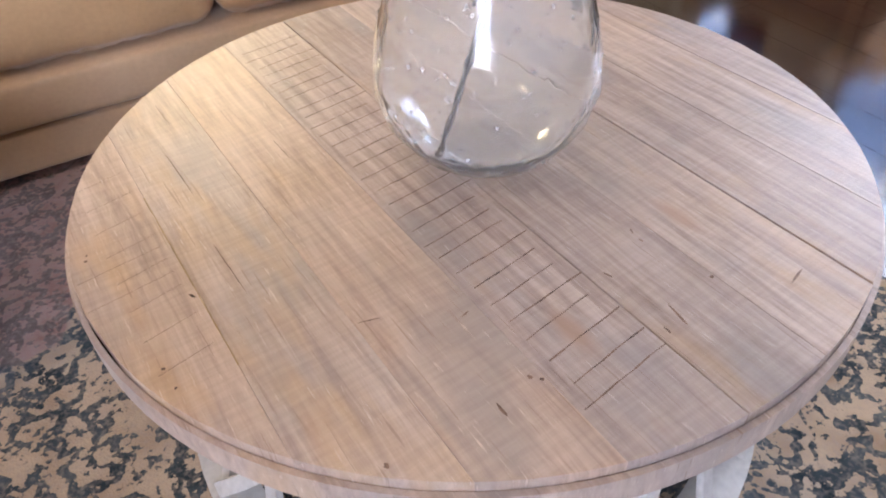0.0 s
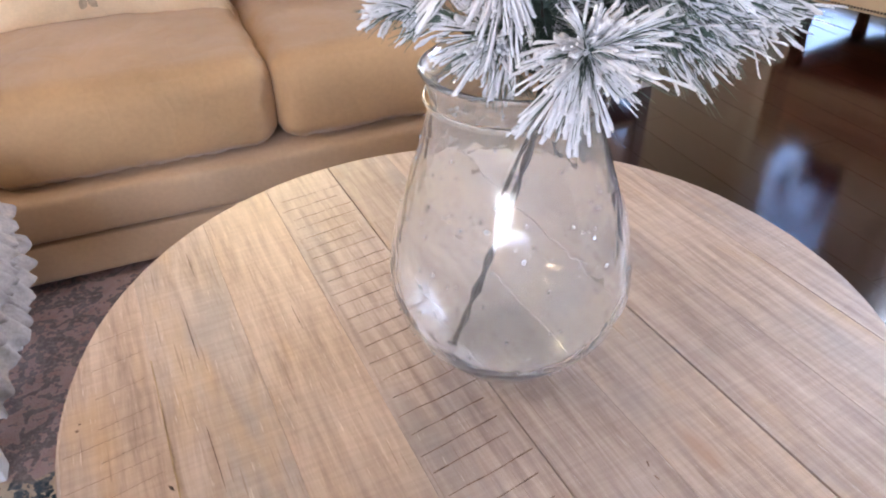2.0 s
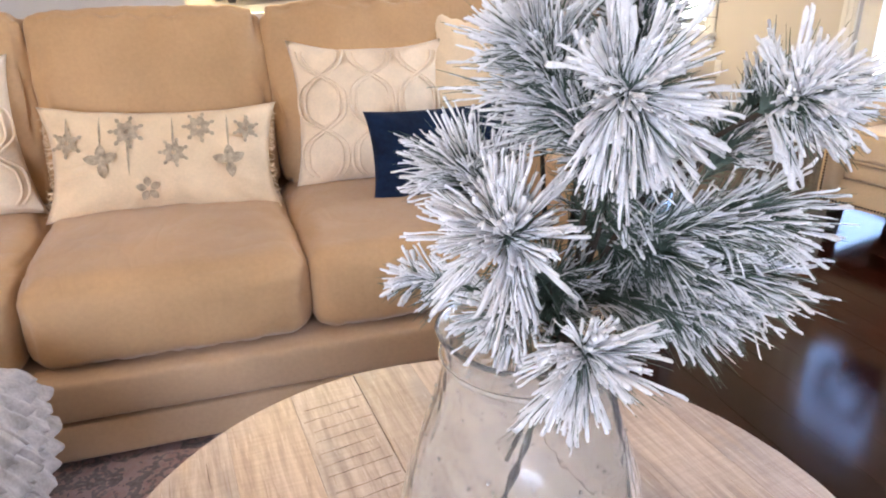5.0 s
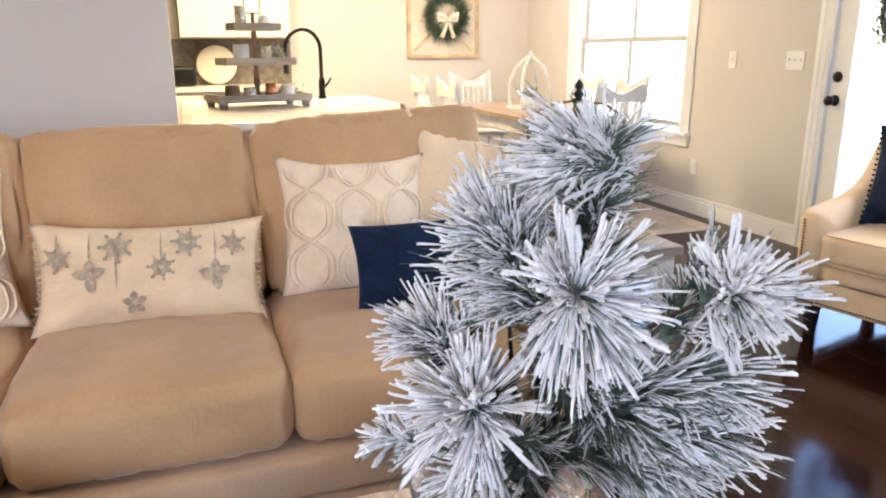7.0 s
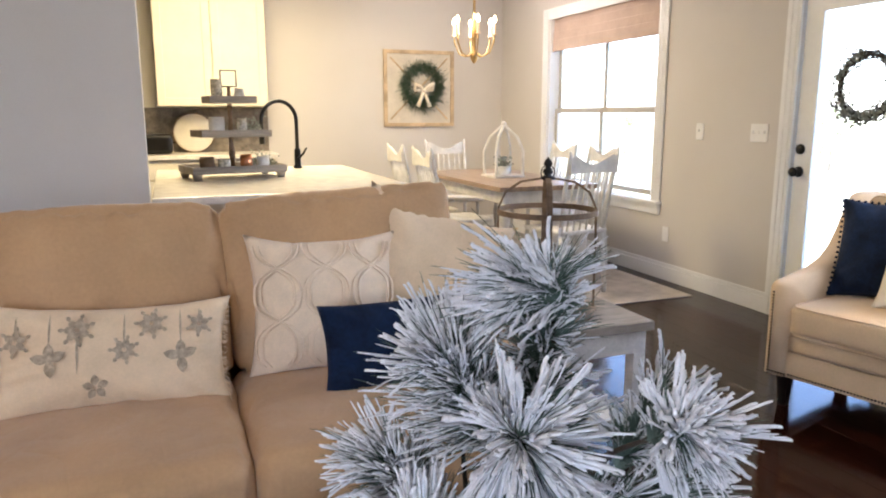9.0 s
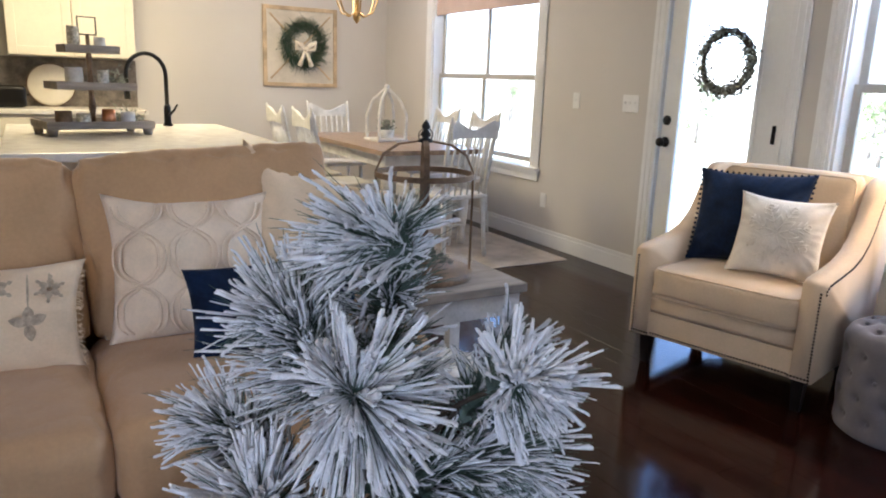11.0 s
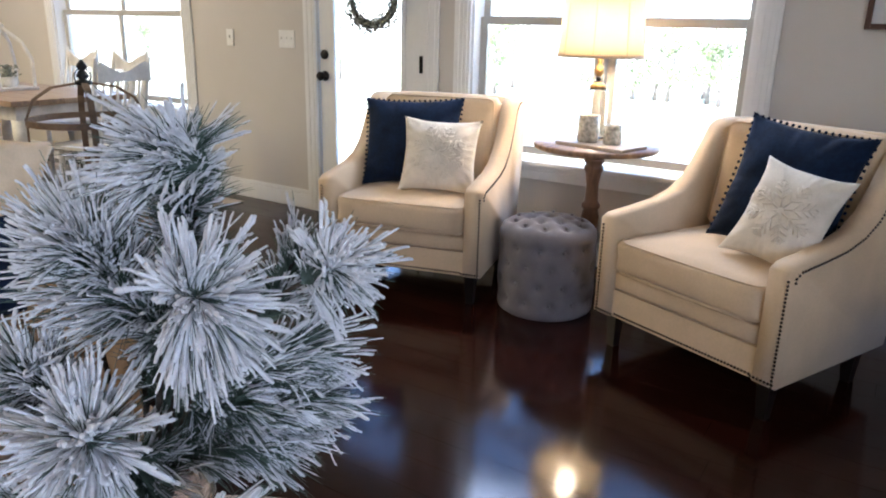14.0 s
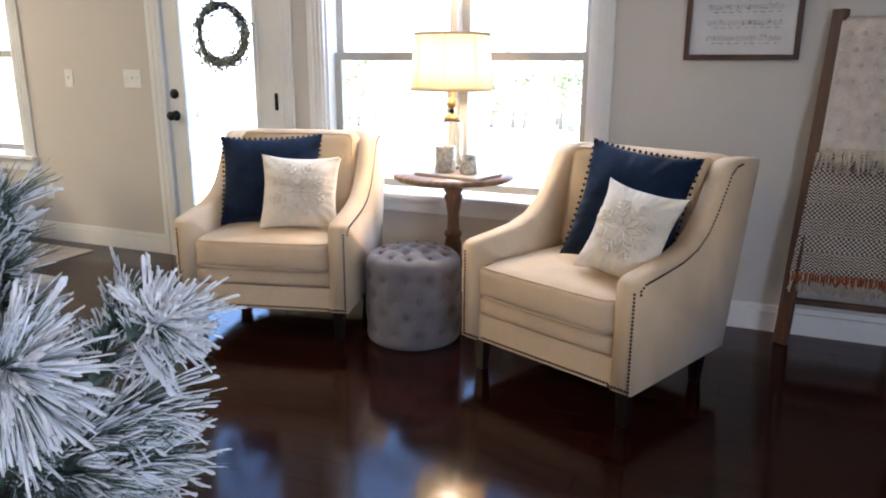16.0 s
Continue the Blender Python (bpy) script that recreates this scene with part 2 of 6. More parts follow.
def add_tube(bm, pts, radii, seg=8, cap=True):
    """A round bar through points, with a radius at each."""
    pts = [Vector(p) for p in pts]
    if not isinstance(radii, (list, tuple)):
        radii = [radii] * len(pts)
    side = None
    rings = []
    for i, p in enumerate(pts):
        d = (pts[min(i + 1, len(pts) - 1)] - pts[max(i - 1, 0)]).normalized()
        if side is None:
            side = d.orthogonal().normalized()
        side = (side - d * side.dot(d)).normalized()
        up = d.cross(side)
        rings.append([bm.verts.new(p + radii[i] * (math.cos(2 * math.pi * k / seg) * side + math.sin(2 * math.pi * k / seg) * up)) for k in range(seg)])
    for a, b in zip(rings, rings[1:]):
        for k in range(seg):
            bm.faces.new((a[k], a[(k + 1) % seg], b[(k + 1) % seg], b[k]))
    if cap:
        bm.faces.new(rings[0][::-1])
        bm.faces.new(rings[-1])


def tube(pts, radii, seg=8):
    bm = bmesh.new()
    add_tube(bm, pts, radii, seg)
    return bm


def soft_box(sx, sy, sz, r, n=10, puff=(0, 0, 0), wrinkle=0.0, seed=0, freq=9.0):
    """A stuffed block about its centre: rounded edges, bulging faces, slight creases."""
    bm = bmesh.new()
    half = Vector((sx / 2, sy / 2, sz / 2))
    verts = {}

    def vert(p):
        k = tuple(round(c, 5) for c in p)
        if k not in verts:
            q = Vector((p[0] * half.x, p[1] * half.y, p[2] * half.z))
            inner = Vector([max(-(h - r), min(h - r, c)) for c, h in zip(q, half)])
            d = q - inner
            if d.length > 1e-9:
                q = inner + d.normalized() * r
            u = [1 - c * c for c in p]
            q.x += math.copysign(puff[0], p[0]) * u[1] * u[2] if abs(p[0]) > 0.98 else 0
            q.y += math.copysign(puff[1], p[1]) * u[0] * u[2] if abs(p[1]) > 0.98 else 0
            q.z += math.copysign(puff[2], p[2]) * u[0] * u[1] if abs(p[2]) > 0.98 else 0
            if wrinkle:
                s = q * freq + Vector((seed * 7.1, seed * 3.3, 0))
                q += noise.noise_vector(s) * wrinkle + noise.noise_vector(s * 2.7) * wrinkle * 0.35
                # short gathers that run in from the seams
                near = max(abs(c) for c in sorted(p, key=abs)[:2]) ** 4
                ridge = 1 - abs(noise.noise(Vector((q.x * 26 + seed, q.y * 5, q.z * 4))))
                q -= q.normalized() * wrinkle * 3.0 * near * ridge ** 5
            verts[k] = bm.verts.new(q)
        return verts[k]

    g = [-1 + 2 * i / n for i in range(n + 1)]
    for ax in range(3):
        for s in (-1, 1):
            for i in range(n):
                for j in range(n):
                    quad = []
                    for a, b in ((g[i], g[j]), (g[i + 1], g[j]), (g[i + 1], g[j + 1]), (g[i], g[j + 1])):
                        p = [0, 0, 0]
                        p[ax], p[(ax + 1) % 3], p[(ax + 2) % 3] = s, a, b
                        quad.append(vert(p))
                    bm.faces.new(quad if s > 0 else quad[::-1])
    return bm


PINCH = 0.045


def pillow(w, h, t, n=22, ears=0.035, wrinkle=0.004, seed=0):
    """A stuffed pillow that stands in the xz plane, its foot at z 0, its front to -y: sides pulled in, corners drawn out."""
    bm = bmesh.new()
    sides = []
    for s in (-1, 1):
        rows = []
        for i in range(n + 1):
            row = []
            for j in range(n + 1):
                u, v = -1 + 2 * i / n, -1 + 2 * j / n
                k = ears * (abs(u) ** 3 * abs(v) ** 3)
                x = w / 2 * u * (1 - PINCH * (1 - v * v)) + math.copysign(k, u) * 0.6
                z = h / 2 * v * (1 - PINCH * (1 - u * u)) + math.copysign(k, v) * 0.6
                d = t / 2 * ((1 - abs(u) ** 2.4) * (1 - abs(v) ** 2.4)) ** 0.55
                q = Vector((x, s * d, z + h / 2))
                f = Vector((x * 11 + seed * 5, z * 11, s * 3 + seed))
                q += noise.noise_vector(f) * wrinkle * (1 if d > 0 else 0.3)
                # creases that run in from the seam
                rim = max(abs(u), abs(v)) ** 5 * (1 - max(abs(u), abs(v)) ** 12)
                q.y -= s * 0.035 * rim * (1 - abs(noise.noise(Vector((math.atan2(v, u) * 4.5, seed * 2.3, s))))) ** 7
                edge = i in (0, n) or j in (0, n)
                row.append(sides[0][i][j] if s > 0 and edge else bm.verts.new(q))
            rows.append(row)
        sides.append(rows)
        for i in range(n):
            for j in range(n):
                q = (rows[i][j], rows[i + 1][j], rows[i + 1][j + 1], rows[i][j + 1])
                bm.faces.new(q if s < 0 else q[::-1])
    return bm


def add_ball(bm, c, r, u=8, v=5):
    bmesh.ops.create_uvsphere(bm, u_segments=u, v_segments=v, radius=r, matrix=Matrix.Translation(c))


def extrude_profile(pts, x0, x1):
    """A board of the outline pts (y, z), from x0 to x1."""
    bm = bmesh.new()
    a = [bm.verts.new((x0, y, z)) for y, z in pts]
    b = [bm.verts.new((x1, y, z)) for y, z in pts]
    bm.faces.new(a[::-1])
    bm.faces.new(b)
    for i in range(len(pts)):
        j = (i + 1) % len(pts)
        bm.faces.new((a[i], a[j], b[j], b[i]))
    return bm


def bevelled(bm, width, seg=2, sharp=0.5):
    es = [e for e in bm.edges if len(e.link_faces) == 2 and e.calc_face_angle() > sharp]
    bmesh.ops.bevel(bm, geom=es, offset=width, segments=seg, affect="EDGES", profile=0.6, clamp_overlap=True)
    return bm

# ---- structure ----
XW, YB, XL, YF, HC, T = 3.75, 7.6, -3.2, -3.0, 2.70, 0.15
STR = "structure"


def structure(name, bm, material, label, smooth=False):
    return tagged(part(name, bm, material, smooth=smooth), label, kind=STR)


bm = bmesh.new()
for y0, y1, z0, z1 in ((YF - T, 0.745, 0, HC), (0.745, 2.27, 0, 0.53), (0.745, 2.27, 2.32, HC), (2.27, 2.585, 0, HC), (2.585, 3.455, 2.06, HC), (3.455, 4.79, 0, HC), (4.79, 6.52, 0, 0.60), (4.79, 6.52, 2.20, HC), (6.52, YB + T, 0, HC)):
    add_box(bm, XW, XW + T, y0, y1, z0, z1)
structure("wall_east", bm, M["wall"], "greige painted wall with door and two windows")
structure("wall_north", box(XL, XW, YB, YB + T, 0, HC), M["wall"], "greige painted dining wall")
structure("wall_partition", box(XL, 0.085, 3.36, 3.50, 0, HC), M["wall"], "greige painted partition beside the kitchen")
structure("wall_west", box(XL - T, XL, YF - T, YB + T, 0, HC), M["wall"], "greige painted wall")
bm = bmesh.new()
for x0, x1, z0, z1 in ((XL, -3.05, 0, HC), (-3.05, -1.05, 0, 0.8), (-3.05, -1.05, 2.3, HC), (-1.05, XW, 0, HC)):
    add_box(bm, x0, x1, YF - T, YF, z0, z1)
structure("wall_south", bm, M["wall"], "greige painted wall with a window opening")
structure("ceiling", box(XL, XW, YF, YB, HC, HC + 0.1), M["ceil"], "plain pale ceiling")
floor = structure("floor", box(XL - 0.1, XW + 0.1, YF - 0.1, YB + 0.1, -0.1, -0.004), M["gap"], "dark glossy mahogany plank floor")

# baseboards with a stepped top
bm = bmesh.new()
for y0, y1 in ((YF, 2.505), (3.535, YB)):
    add_box(bm, XW - 0.016, XW - 0.001, y0, y1, 0, 0.105, 0.003)
    add_box(bm, XW - 0.011, XW - 0.001, y0, y1, 0.107, 0.135, 0.004)
structure("baseboard_east", bm, M["trim"], "white painted stepped baseboard")
bm = bmesh.new()
add_box(bm, 1.1, XW - 0.02, YB - 0.016, YB - 0.001, 0, 0.105, 0.003)
add_box(bm, 1.1, XW - 0.02, YB - 0.011, YB - 0.001, 0.107, 0.135, 0.004)
structure("baseboard_north", bm, M["trim"], "white painted stepped baseboard")


def window(name, y0, y1, z0, z1, rail, mullions, label, muntins=()):
    """A window in the east wall: casing, stool, apron, jambs, sashes and panes."""
    w = thing(name, Matrix(), label, "window", kind=STR)
    c = 0.105
    for a, b in ((y0 - c, y0 + 0.004), (y1 - 0.004, y1 + c)):
        bm = box(XW - 0.018, XW - 0.001, a, b, z0 - 0.02, z1 + c, 0.004)
        for k in (0.25, 0.5, 0.75):
            m = a + (b - a) * k
            add_box(bm, XW - 0.023, XW - 0.017, m - 0.008, m + 0.008, z0 - 0.02, z1 + c - 0.02, 0.002)
        part("casing", bm, M["trim"], w)
    part("casing", box(XW - 0.018, XW - 0.001, y0 + 0.006, y1 - 0.006, z1, z1 + c, 0.004), M["trim"], w)
    part("window_sill", box(XW - 0.055, XW + 0.13, y0 - c - 0.015, y1 + c + 0.015, z0 - 0.045, z0 - 0.018, 0.006), M["trim"], w)
    bm = box(XW - 0.02, XW - 0.001, y0 - c, y1 + c, z0 - 0.125, z0 - 0.047, 0.004)
    add_box(bm, XW - 0.030, XW - 0.019, y0 - c, y1 + c, z0 - 0.075, z0 - 0.047, 0.004)
    part("apron", bm, M["trim"], w)
    bm = box(XW + 0.002, XW + 0.148, y0, y0 + 0.018, z0, z1)
    add_box(bm, XW + 0.002, XW + 0.148, y1 - 0.018, y1, z0, z1)
    part("jamb", bm, M["trim"], w)
    edges = [y0 + 0.018] + [e for m in mullions for e in (m - 0.017, m + 0.017)] + [y1 - 0.018]
    for m in mullions:
        part("mullion", box(XW + 0.03, XW + 0.145, m - 0.016, m + 0.016, z0, z1, 0.004), M["sash"], w)
    s = 0.042
    for i in range(0, len(edges), 2):
        a, b = edges[i], edges[i + 1]
        for lo, hi, x in ((z0 + 0.002, rail + 0.018, XW + 0.075), (rail - 0.018, z1, XW + 0.108)):
            bm = box(x, x + 0.03, a, a + s, lo, hi, 0.003)
            add_box(bm, x, x + 0.03, b - s, b, lo, hi, 0.003)
            add_box(bm, x, x + 0.03, a + s, b - s, lo, lo + s, 0.003)
            add_box(bm, x, x + 0.03, a + s, b - s, hi - s, hi, 0.003)
            for k in muntins:
                ym = a + (b - a) * k
                add_box(bm, x + 0.004, x + 0.026, ym - 0.02, ym + 0.02, lo + s, hi - s)
            sash = part("sash", bm, M["sash"], w, "almond grey sash")
            g = part("pane", box(x + 0.013, x + 0.017, a + s + 0.001, b - s - 0.001, lo + s + 0.001, hi - s - 0.001), M["glass"], sash)
            g.visible_shadow = False
    return w


window("window_1", 0.745, 2.27, 0.565, 2.30, 1.30, (1.487,), "white-cased twin sash window over the side table")
win2 = window("window_2", 4.79, 6.52, 0.625, 2.18, 1.315, (), "white-cased sash window in the dining corner", (0.52,))
bm = bmesh.new()
for k in range(4):
    add_box(bm, XW + 0.02 + 0.006 * k, XW + 0.034 + 0.006 * k, 4.815, 6.495, 1.88 + 0.075 * k, 1.99 + 0.075 * k, 0.006)
M["shade"] = weave(mat("roman_shade", (0.50, 0.38, 0.31), 0.9, vary=0.06, bump=0.2), 300)
tagged(part("roman_shade", bm, M["shade"]), "folded blush linen roman shade under the window head", "shade")
w3 = thing("window_3", Matrix(), "white-framed window behind the sitting area", "window", kind=STR)
for a, b in ((-3.05, -2.99), (-2.08, -2.02), (-1.11, -1.05)):
    part("window_frame", box(a, b, YF - 0.1, YF - 0.04, 0.8, 2.3, 0.004), M["trim"], w3)
for a, b in ((-2.99, -2.08), (-2.02, -1.11)):
    part("window_frame", box(a, b, YF - 0.1, YF - 0.04, 1.52, 1.57, 0.004), M["trim"], w3)

# glazed door
door = thing("door_1", Matrix(), "white full-lite glazed door, shut", "door", kind=STR)
for a, b in ((2.485, 2.59), (3.45, 3.555)):
    bm = box(XW - 0.018, XW - 0.001, a, b, 0, 2.165, 0.004)
    for k in (0.3, 0.7):
        add_box(bm, XW - 0.023, XW - 0.017, a + (b - a) * k - 0.009, a + (b - a) * k + 0.009, 0, 2.15, 0.002)
    part("casing", bm, M["trim"], door)
part("casing", box(XW - 0.018, XW - 0.001, 2.595, 3.445, 2.055, 2.165, 0.004), M["trim"], door)
bm = box(XW + 0.012, XW + 0.056, 2.60, 2.752, 0.012, 2.045, 0.003)
add_box(bm, XW + 0.012, XW + 0.056, 3.328, 3.44, 0.012, 2.045, 0.003)
add_box(bm, XW + 0.012, XW + 0.056, 2.752, 3.328, 0.012, 0.27, 0.003)
add_box(bm, XW + 0.012, XW + 0.056, 2.752, 3.328, 1.87, 2.045, 0.003)
leaf = part("door_leaf", bm, M["trim"], door)
bm = box(XW + 0.006, XW + 0.02, 2.742, 2.770, 0.25, 1.89, 0.003)
add_box(bm, XW + 0.006, XW + 0.02, 3.310, 3.338, 0.25, 1.89, 0.003)
add_box(bm, XW + 0.006, XW + 0.02, 2.770, 3.310, 0.25, 0.28, 0.003)
add_box(bm, XW + 0.006, XW + 0.02, 2.770, 3.310, 1.86, 1.89, 0.003)
part("bead", bm, M["trim"], leaf)
g = part("pane", box(XW + 0.030, XW + 0.034, 2.755, 3.325, 0.273, 1.867), M["glass"], leaf)
g.visible_shadow = False
bm = bmesh.new()
turn = Matrix.Translation((XW + 0.012, 3.395, 0.93)) @ pose(0, 0, 0, 0, -90, 0)
rings = add_lathe(bm, [(0, 0), (0.033, 0), (0.033, 0.008), (0.014, 0.012), (0.013, 0.03), (0.026, 0.04), (0.030, 0.052), (0.024, 0.064), (0, 0.068)], 18)
bmesh.ops.transform(bm, matrix=turn, verts=bm.verts)
part("door_knob", bm, M["black"], leaf, "black door knob", True)
bm = lathe([(0, 0), (0.031, 0), (0.031, 0.010), (0.024, 0.016), (0, 0.018)], 18)
bmesh.ops.transform(bm, matrix=Matrix.Translation((XW + 0.012, 3.395, 1.067)) @ pose(0, 0, 0, 0, -90, 0), verts=bm.verts)
part("deadbolt", bm, M["black"], leaf, "black deadbolt", True)
for z in (0.25, 1.035, 1.82):
    bm = tube([(XW + 0.003, 2.618, z - 0.05), (XW + 0.003, 2.618, z + 0.05)], 0.0105, 10)
    part("hinge", bm, M["black"], door, "black hinge")


def switch_plate(y, z, gangs, label):
    p = thing("light_switch", pose(XW - 0.001, y, z), label, "switch")
    w = 0.036 * gangs + 0.036
    part("plate", box(-0.007, 0, -w / 2, w / 2, -0.058, 0.058, 0.003), M["trim"], p)
    for k in range(gangs):
        yy = (k - (gangs - 1) / 2) * 0.046
        part("toggle", box(-0.016, -0.006, yy - 0.005, yy + 0.005, -0.004, 0.014, 0.002), M["trim"], p)


switch_plate(4.28, 1.155, 1, "white single switch plate on the wall")
switch_plate(3.72, 1.157, 3, "white triple switch plate beside the door")
for y, z in ((4.60, 0.36), (1.13, 0.36)):
    o = thing("wall_outlet", pose(XW - 0.001, y, z), "white wall outlet above the baseboard", "outlet", "outlets")
    part("plate", box(-0.006, 0, -0.035, 0.035, -0.057, 0.057, 0.003), M["trim"], o)
    for k in (-0.02, 0.02):
        part("socket", box(-0.009, -0.005, -0.016, 0.016, k - 0.014, k + 0.014, 0.003), M["trim"], o)

# ---- outdoors ----
bm = bmesh.new()
bmesh.ops.create_grid(bm, x_segments=150, y_segments=30, size=600)
for v in bm.verts:
    f = max(0.0, min(1.0, (v.co.x - 6) / 58))
    v.co.z = -0.35 - 4.6 * f * f * (3 - 2 * f)
structure("ground", bm, M["grass"], "sunlit lawn running to the horizon")


def tree(x, y, h, seed):
    rnd = random.Random(seed)
    t = thing("tree", pose(x, y, -5.0), "sunlit leafy tree with a bare forked trunk", "tree", "trees beyond the lawn")
    bm, bl = bmesh.new(), bmesh.new()
    lean = rnd.uniform(-0.5, 0.5)
    add_tube(bm, [(0, 0, 0), (0.1, lean * 0.3, h * 0.3), (0.0, lean * 0.7, h * 0.6), (0.1, lean, h * 0.95)], [0.2, 0.15, 0.1, 0.03], 8)
    for k in range(16):
        a, z = rnd.uniform(0, 6.28), h * rnd.uniform(0.12, 0.85)
        r = h * rnd.uniform(0.10, 0.34) * (1.1 - 0.6 * z / h)
        tip = Vector((r * math.cos(a), r * math.sin(a) + lean * z / h, z + h * rnd.uniform(0.05, 0.2)))
        root = Vector((0.05, lean * z / h, z))
        add_tube(bm, [root, root.lerp(tip, 0.5) + Vector((0, 0, -0.15)), tip], [0.07, 0.045, 0.015], 6)
        for q in range(40):
            c = tip + Vector((rnd.gauss(0, 0.07 * h), rnd.gauss(0, 0.07 * h), rnd.gauss(0, 0.05 * h)))
            n = Vector((rnd.gauss(0, 1), rnd.gauss(0, 1), rnd.gauss(0, 1))).normalized()
            u = n.orthogonal().normalized() * rnd.uniform(0.08, 0.2)
            v = n.cross(u) * 0.7
            bl.faces.new([bl.verts.new(c + s) for s in (u, v, -u, -v)])
    part("trunk", bm, M["bark"], t, smooth=True)
    part("crown", bl, M["tree_leaf"], t, kind="stuff")


for k in range(15):
    rt = random.Random(60 + k)
    tree(70 + rt.uniform(-5, 8), (15.0, 16.6, 18.3, 20.2, 21.5, 23.5, 25.4, 36.5, 39.0, 42.0, 46.0, 60.0, 66.0, 98.0, 108.0)[k], rt.uniform(5.5, 8.5), 40 + k)

# ---- sitting area: rug ----
M["rug"] = bpy.data.materials.new("vintage_rug")


def rug_material(m):
    m.use_nodes = True
    N, L = m.node_tree.nodes, m.node_tree.links
    b = N["Principled BSDF"]
    b.inputs["Roughness"].default_value, b.inputs["Specular IOR Level"].default_value = 0.95, 0.1
    tc = N.new("ShaderNodeTexCoord")

    def math_node(op, a, c=None, clamp=False):
        n = N.new("ShaderNodeMath")
        n.operation, n.use_clamp = op, clamp
        for i, v in enumerate((a, c)):
            if v is None:
                continue
            if isinstance(v, (int, float)):
                n.inputs[i].default_value = v
            else:
                L.new(v, n.inputs[i])
        return n.outputs[0]

    def noise_tex(scale, detail=4, vec=None):
        n = N.new("ShaderNodeTexNoise")
        n.inputs["Scale"].default_value, n.inputs["Detail"].default_value = scale, detail
        L.new(vec or tc.outputs["Object"], n.inputs["Vector"])
        return n

    def ramp(v, stops):
        r = N.new("ShaderNodeValToRGB")
        e = r.color_ramp.elements
        while len(e) < len(stops):
            e.new(0.5)
        for el, (p, c) in zip(e, stops):
            el.position, el.color = p, (*c, 1)
        L.new(v, r.inputs[0])
        return r.outputs[0]

    def mix(f, a, c):
        n = N.new("ShaderNodeMix")
        n.data_type = "RGBA"
        L.new(f, n.inputs[0])
        for i, v in ((6, a), (7, c)):
            if isinstance(v, tuple):
                n.inputs[i].default_value = (*v, 1)
            else:
                L.new(v, n.inputs[i])
        return n.outputs[2]

    warp = noise_tex(9, 3)
    dis = N.new("ShaderNodeVectorMath")
    dis.operation = "MULTIPLY_ADD"
    L.new(warp.outputs["Color"], dis.inputs[0])
    dis.inputs[1].default_value = (0.05, 0.05, 0)
    L.new(tc.outputs["Object"], dis.inputs[2])
    # rosettes: lobed rings with a dark heart, one in each cell
    vor = N.new("ShaderNodeTexVoronoi")
    vor.voronoi_dimensions = "2D"
    vor.inputs["Scale"].default_value, vor.inputs["Randomness"].default_value = 8.5, 0.75
    L.new(dis.outputs[0], vor.inputs["Vector"])
    away = N.new("ShaderNodeVectorMath")
    away.operation = "SUBTRACT"
    L.new(dis.outputs[0], away.inputs[0])
    L.new(vor.outputs["Position"], away.inputs[1])
    axes = N.new("ShaderNodeSeparateXYZ")
    L.new(away.outputs[0], axes.inputs[0])
    turn_ = math_node("ARCTAN2", axes.outputs[1], axes.outputs[0])
    rad = math_node("MULTIPLY", vor.outputs["Distance"], 1.0)
    lobed = math_node("MULTIPLY", rad, math_node("ADD", math_node("MULTIPLY", math_node("SINE", math_node("MULTIPLY", turn_, 6.0)), 0.20), 1.0))
    petals = ramp(lobed, [(0.05, (0.9, 0.9, 0.9)), (0.10, (0, 0, 0)), (0.24, (0, 0, 0)), (0.29, (1, 1, 1)), (0.38, (0.9, 0.9, 0.9)), (0.44, (0.12, 0.12, 0.12))])
    curl = math_node("ABSOLUTE", math_node("SUBTRACT", noise_tex(11, 1, dis.outputs[0]).outputs[0], 0.5))
    scroll = ramp(curl, [(0.018, (0.9, 0.9, 0.9)), (0.05, (0.1, 0.1, 0.1))])
    blot = ramp(noise_tex(6.5, 2).outputs[0], [(0.56, (0, 0, 0)), (0.62, (0.55, 0.55, 0.55))])
    marks = math_node("MAXIMUM", math_node("MAXIMUM", petals, scroll), blot)
    worn = math_node("ADD", math_node("MULTIPLY", noise_tex(80, 5).outputs[0], 4.2), math_node("MULTIPLY", noise_tex(3.0, 2).outputs[0], 0.5))
    motif = ramp(math_node("ADD", marks, math_node("SUBTRACT", worn, 2.32)), [(0.47, (0, 0, 0)), (0.62, (1, 1, 1))])
    sep = N.new("ShaderNodeSeparateXYZ")
    L.new(tc.outputs["Object"], sep.inputs[0])
    zone = ramp(math_node("ADD", math_node("MULTIPLY", sep.outputs[1], 0.9), math_node("MULTIPLY", noise_tex(2.4, 3).outputs[0], 0.9)), [(0.98, (0, 0, 0)), (1.22, (1, 1, 1))])
    field = mix(zone, ramp(noise_tex(9).outputs[0], [(0.3, (0.36, 0.25, 0.17)), (0.6, (0.55, 0.43, 0.31)), (0.8, (0.46, 0.34, 0.27))]), ramp(noise_tex(11).outputs[0], [(0.3, (0.30, 0.17, 0.14)), (0.55, (0.40, 0.27, 0.24)), (0.8, (0.33, 0.20, 0.15))]))
    col = mix(math_node("MULTIPLY", motif, math_node("SUBTRACT", 1.0, math_node("MULTIPLY", zone, 0.40))), field, ramp(noise_tex(16).outputs[0], [(0.35, (0.030, 0.045, 0.055)), (0.7, (0.11, 0.13, 0.14))]))
    border = ramp(math_node("ADD", sep.outputs[1], math_node("MULTIPLY", noise_tex(20).outputs[0], 0.10)), [(1.07, (0, 0, 0)), (1.10, (1, 1, 1))])
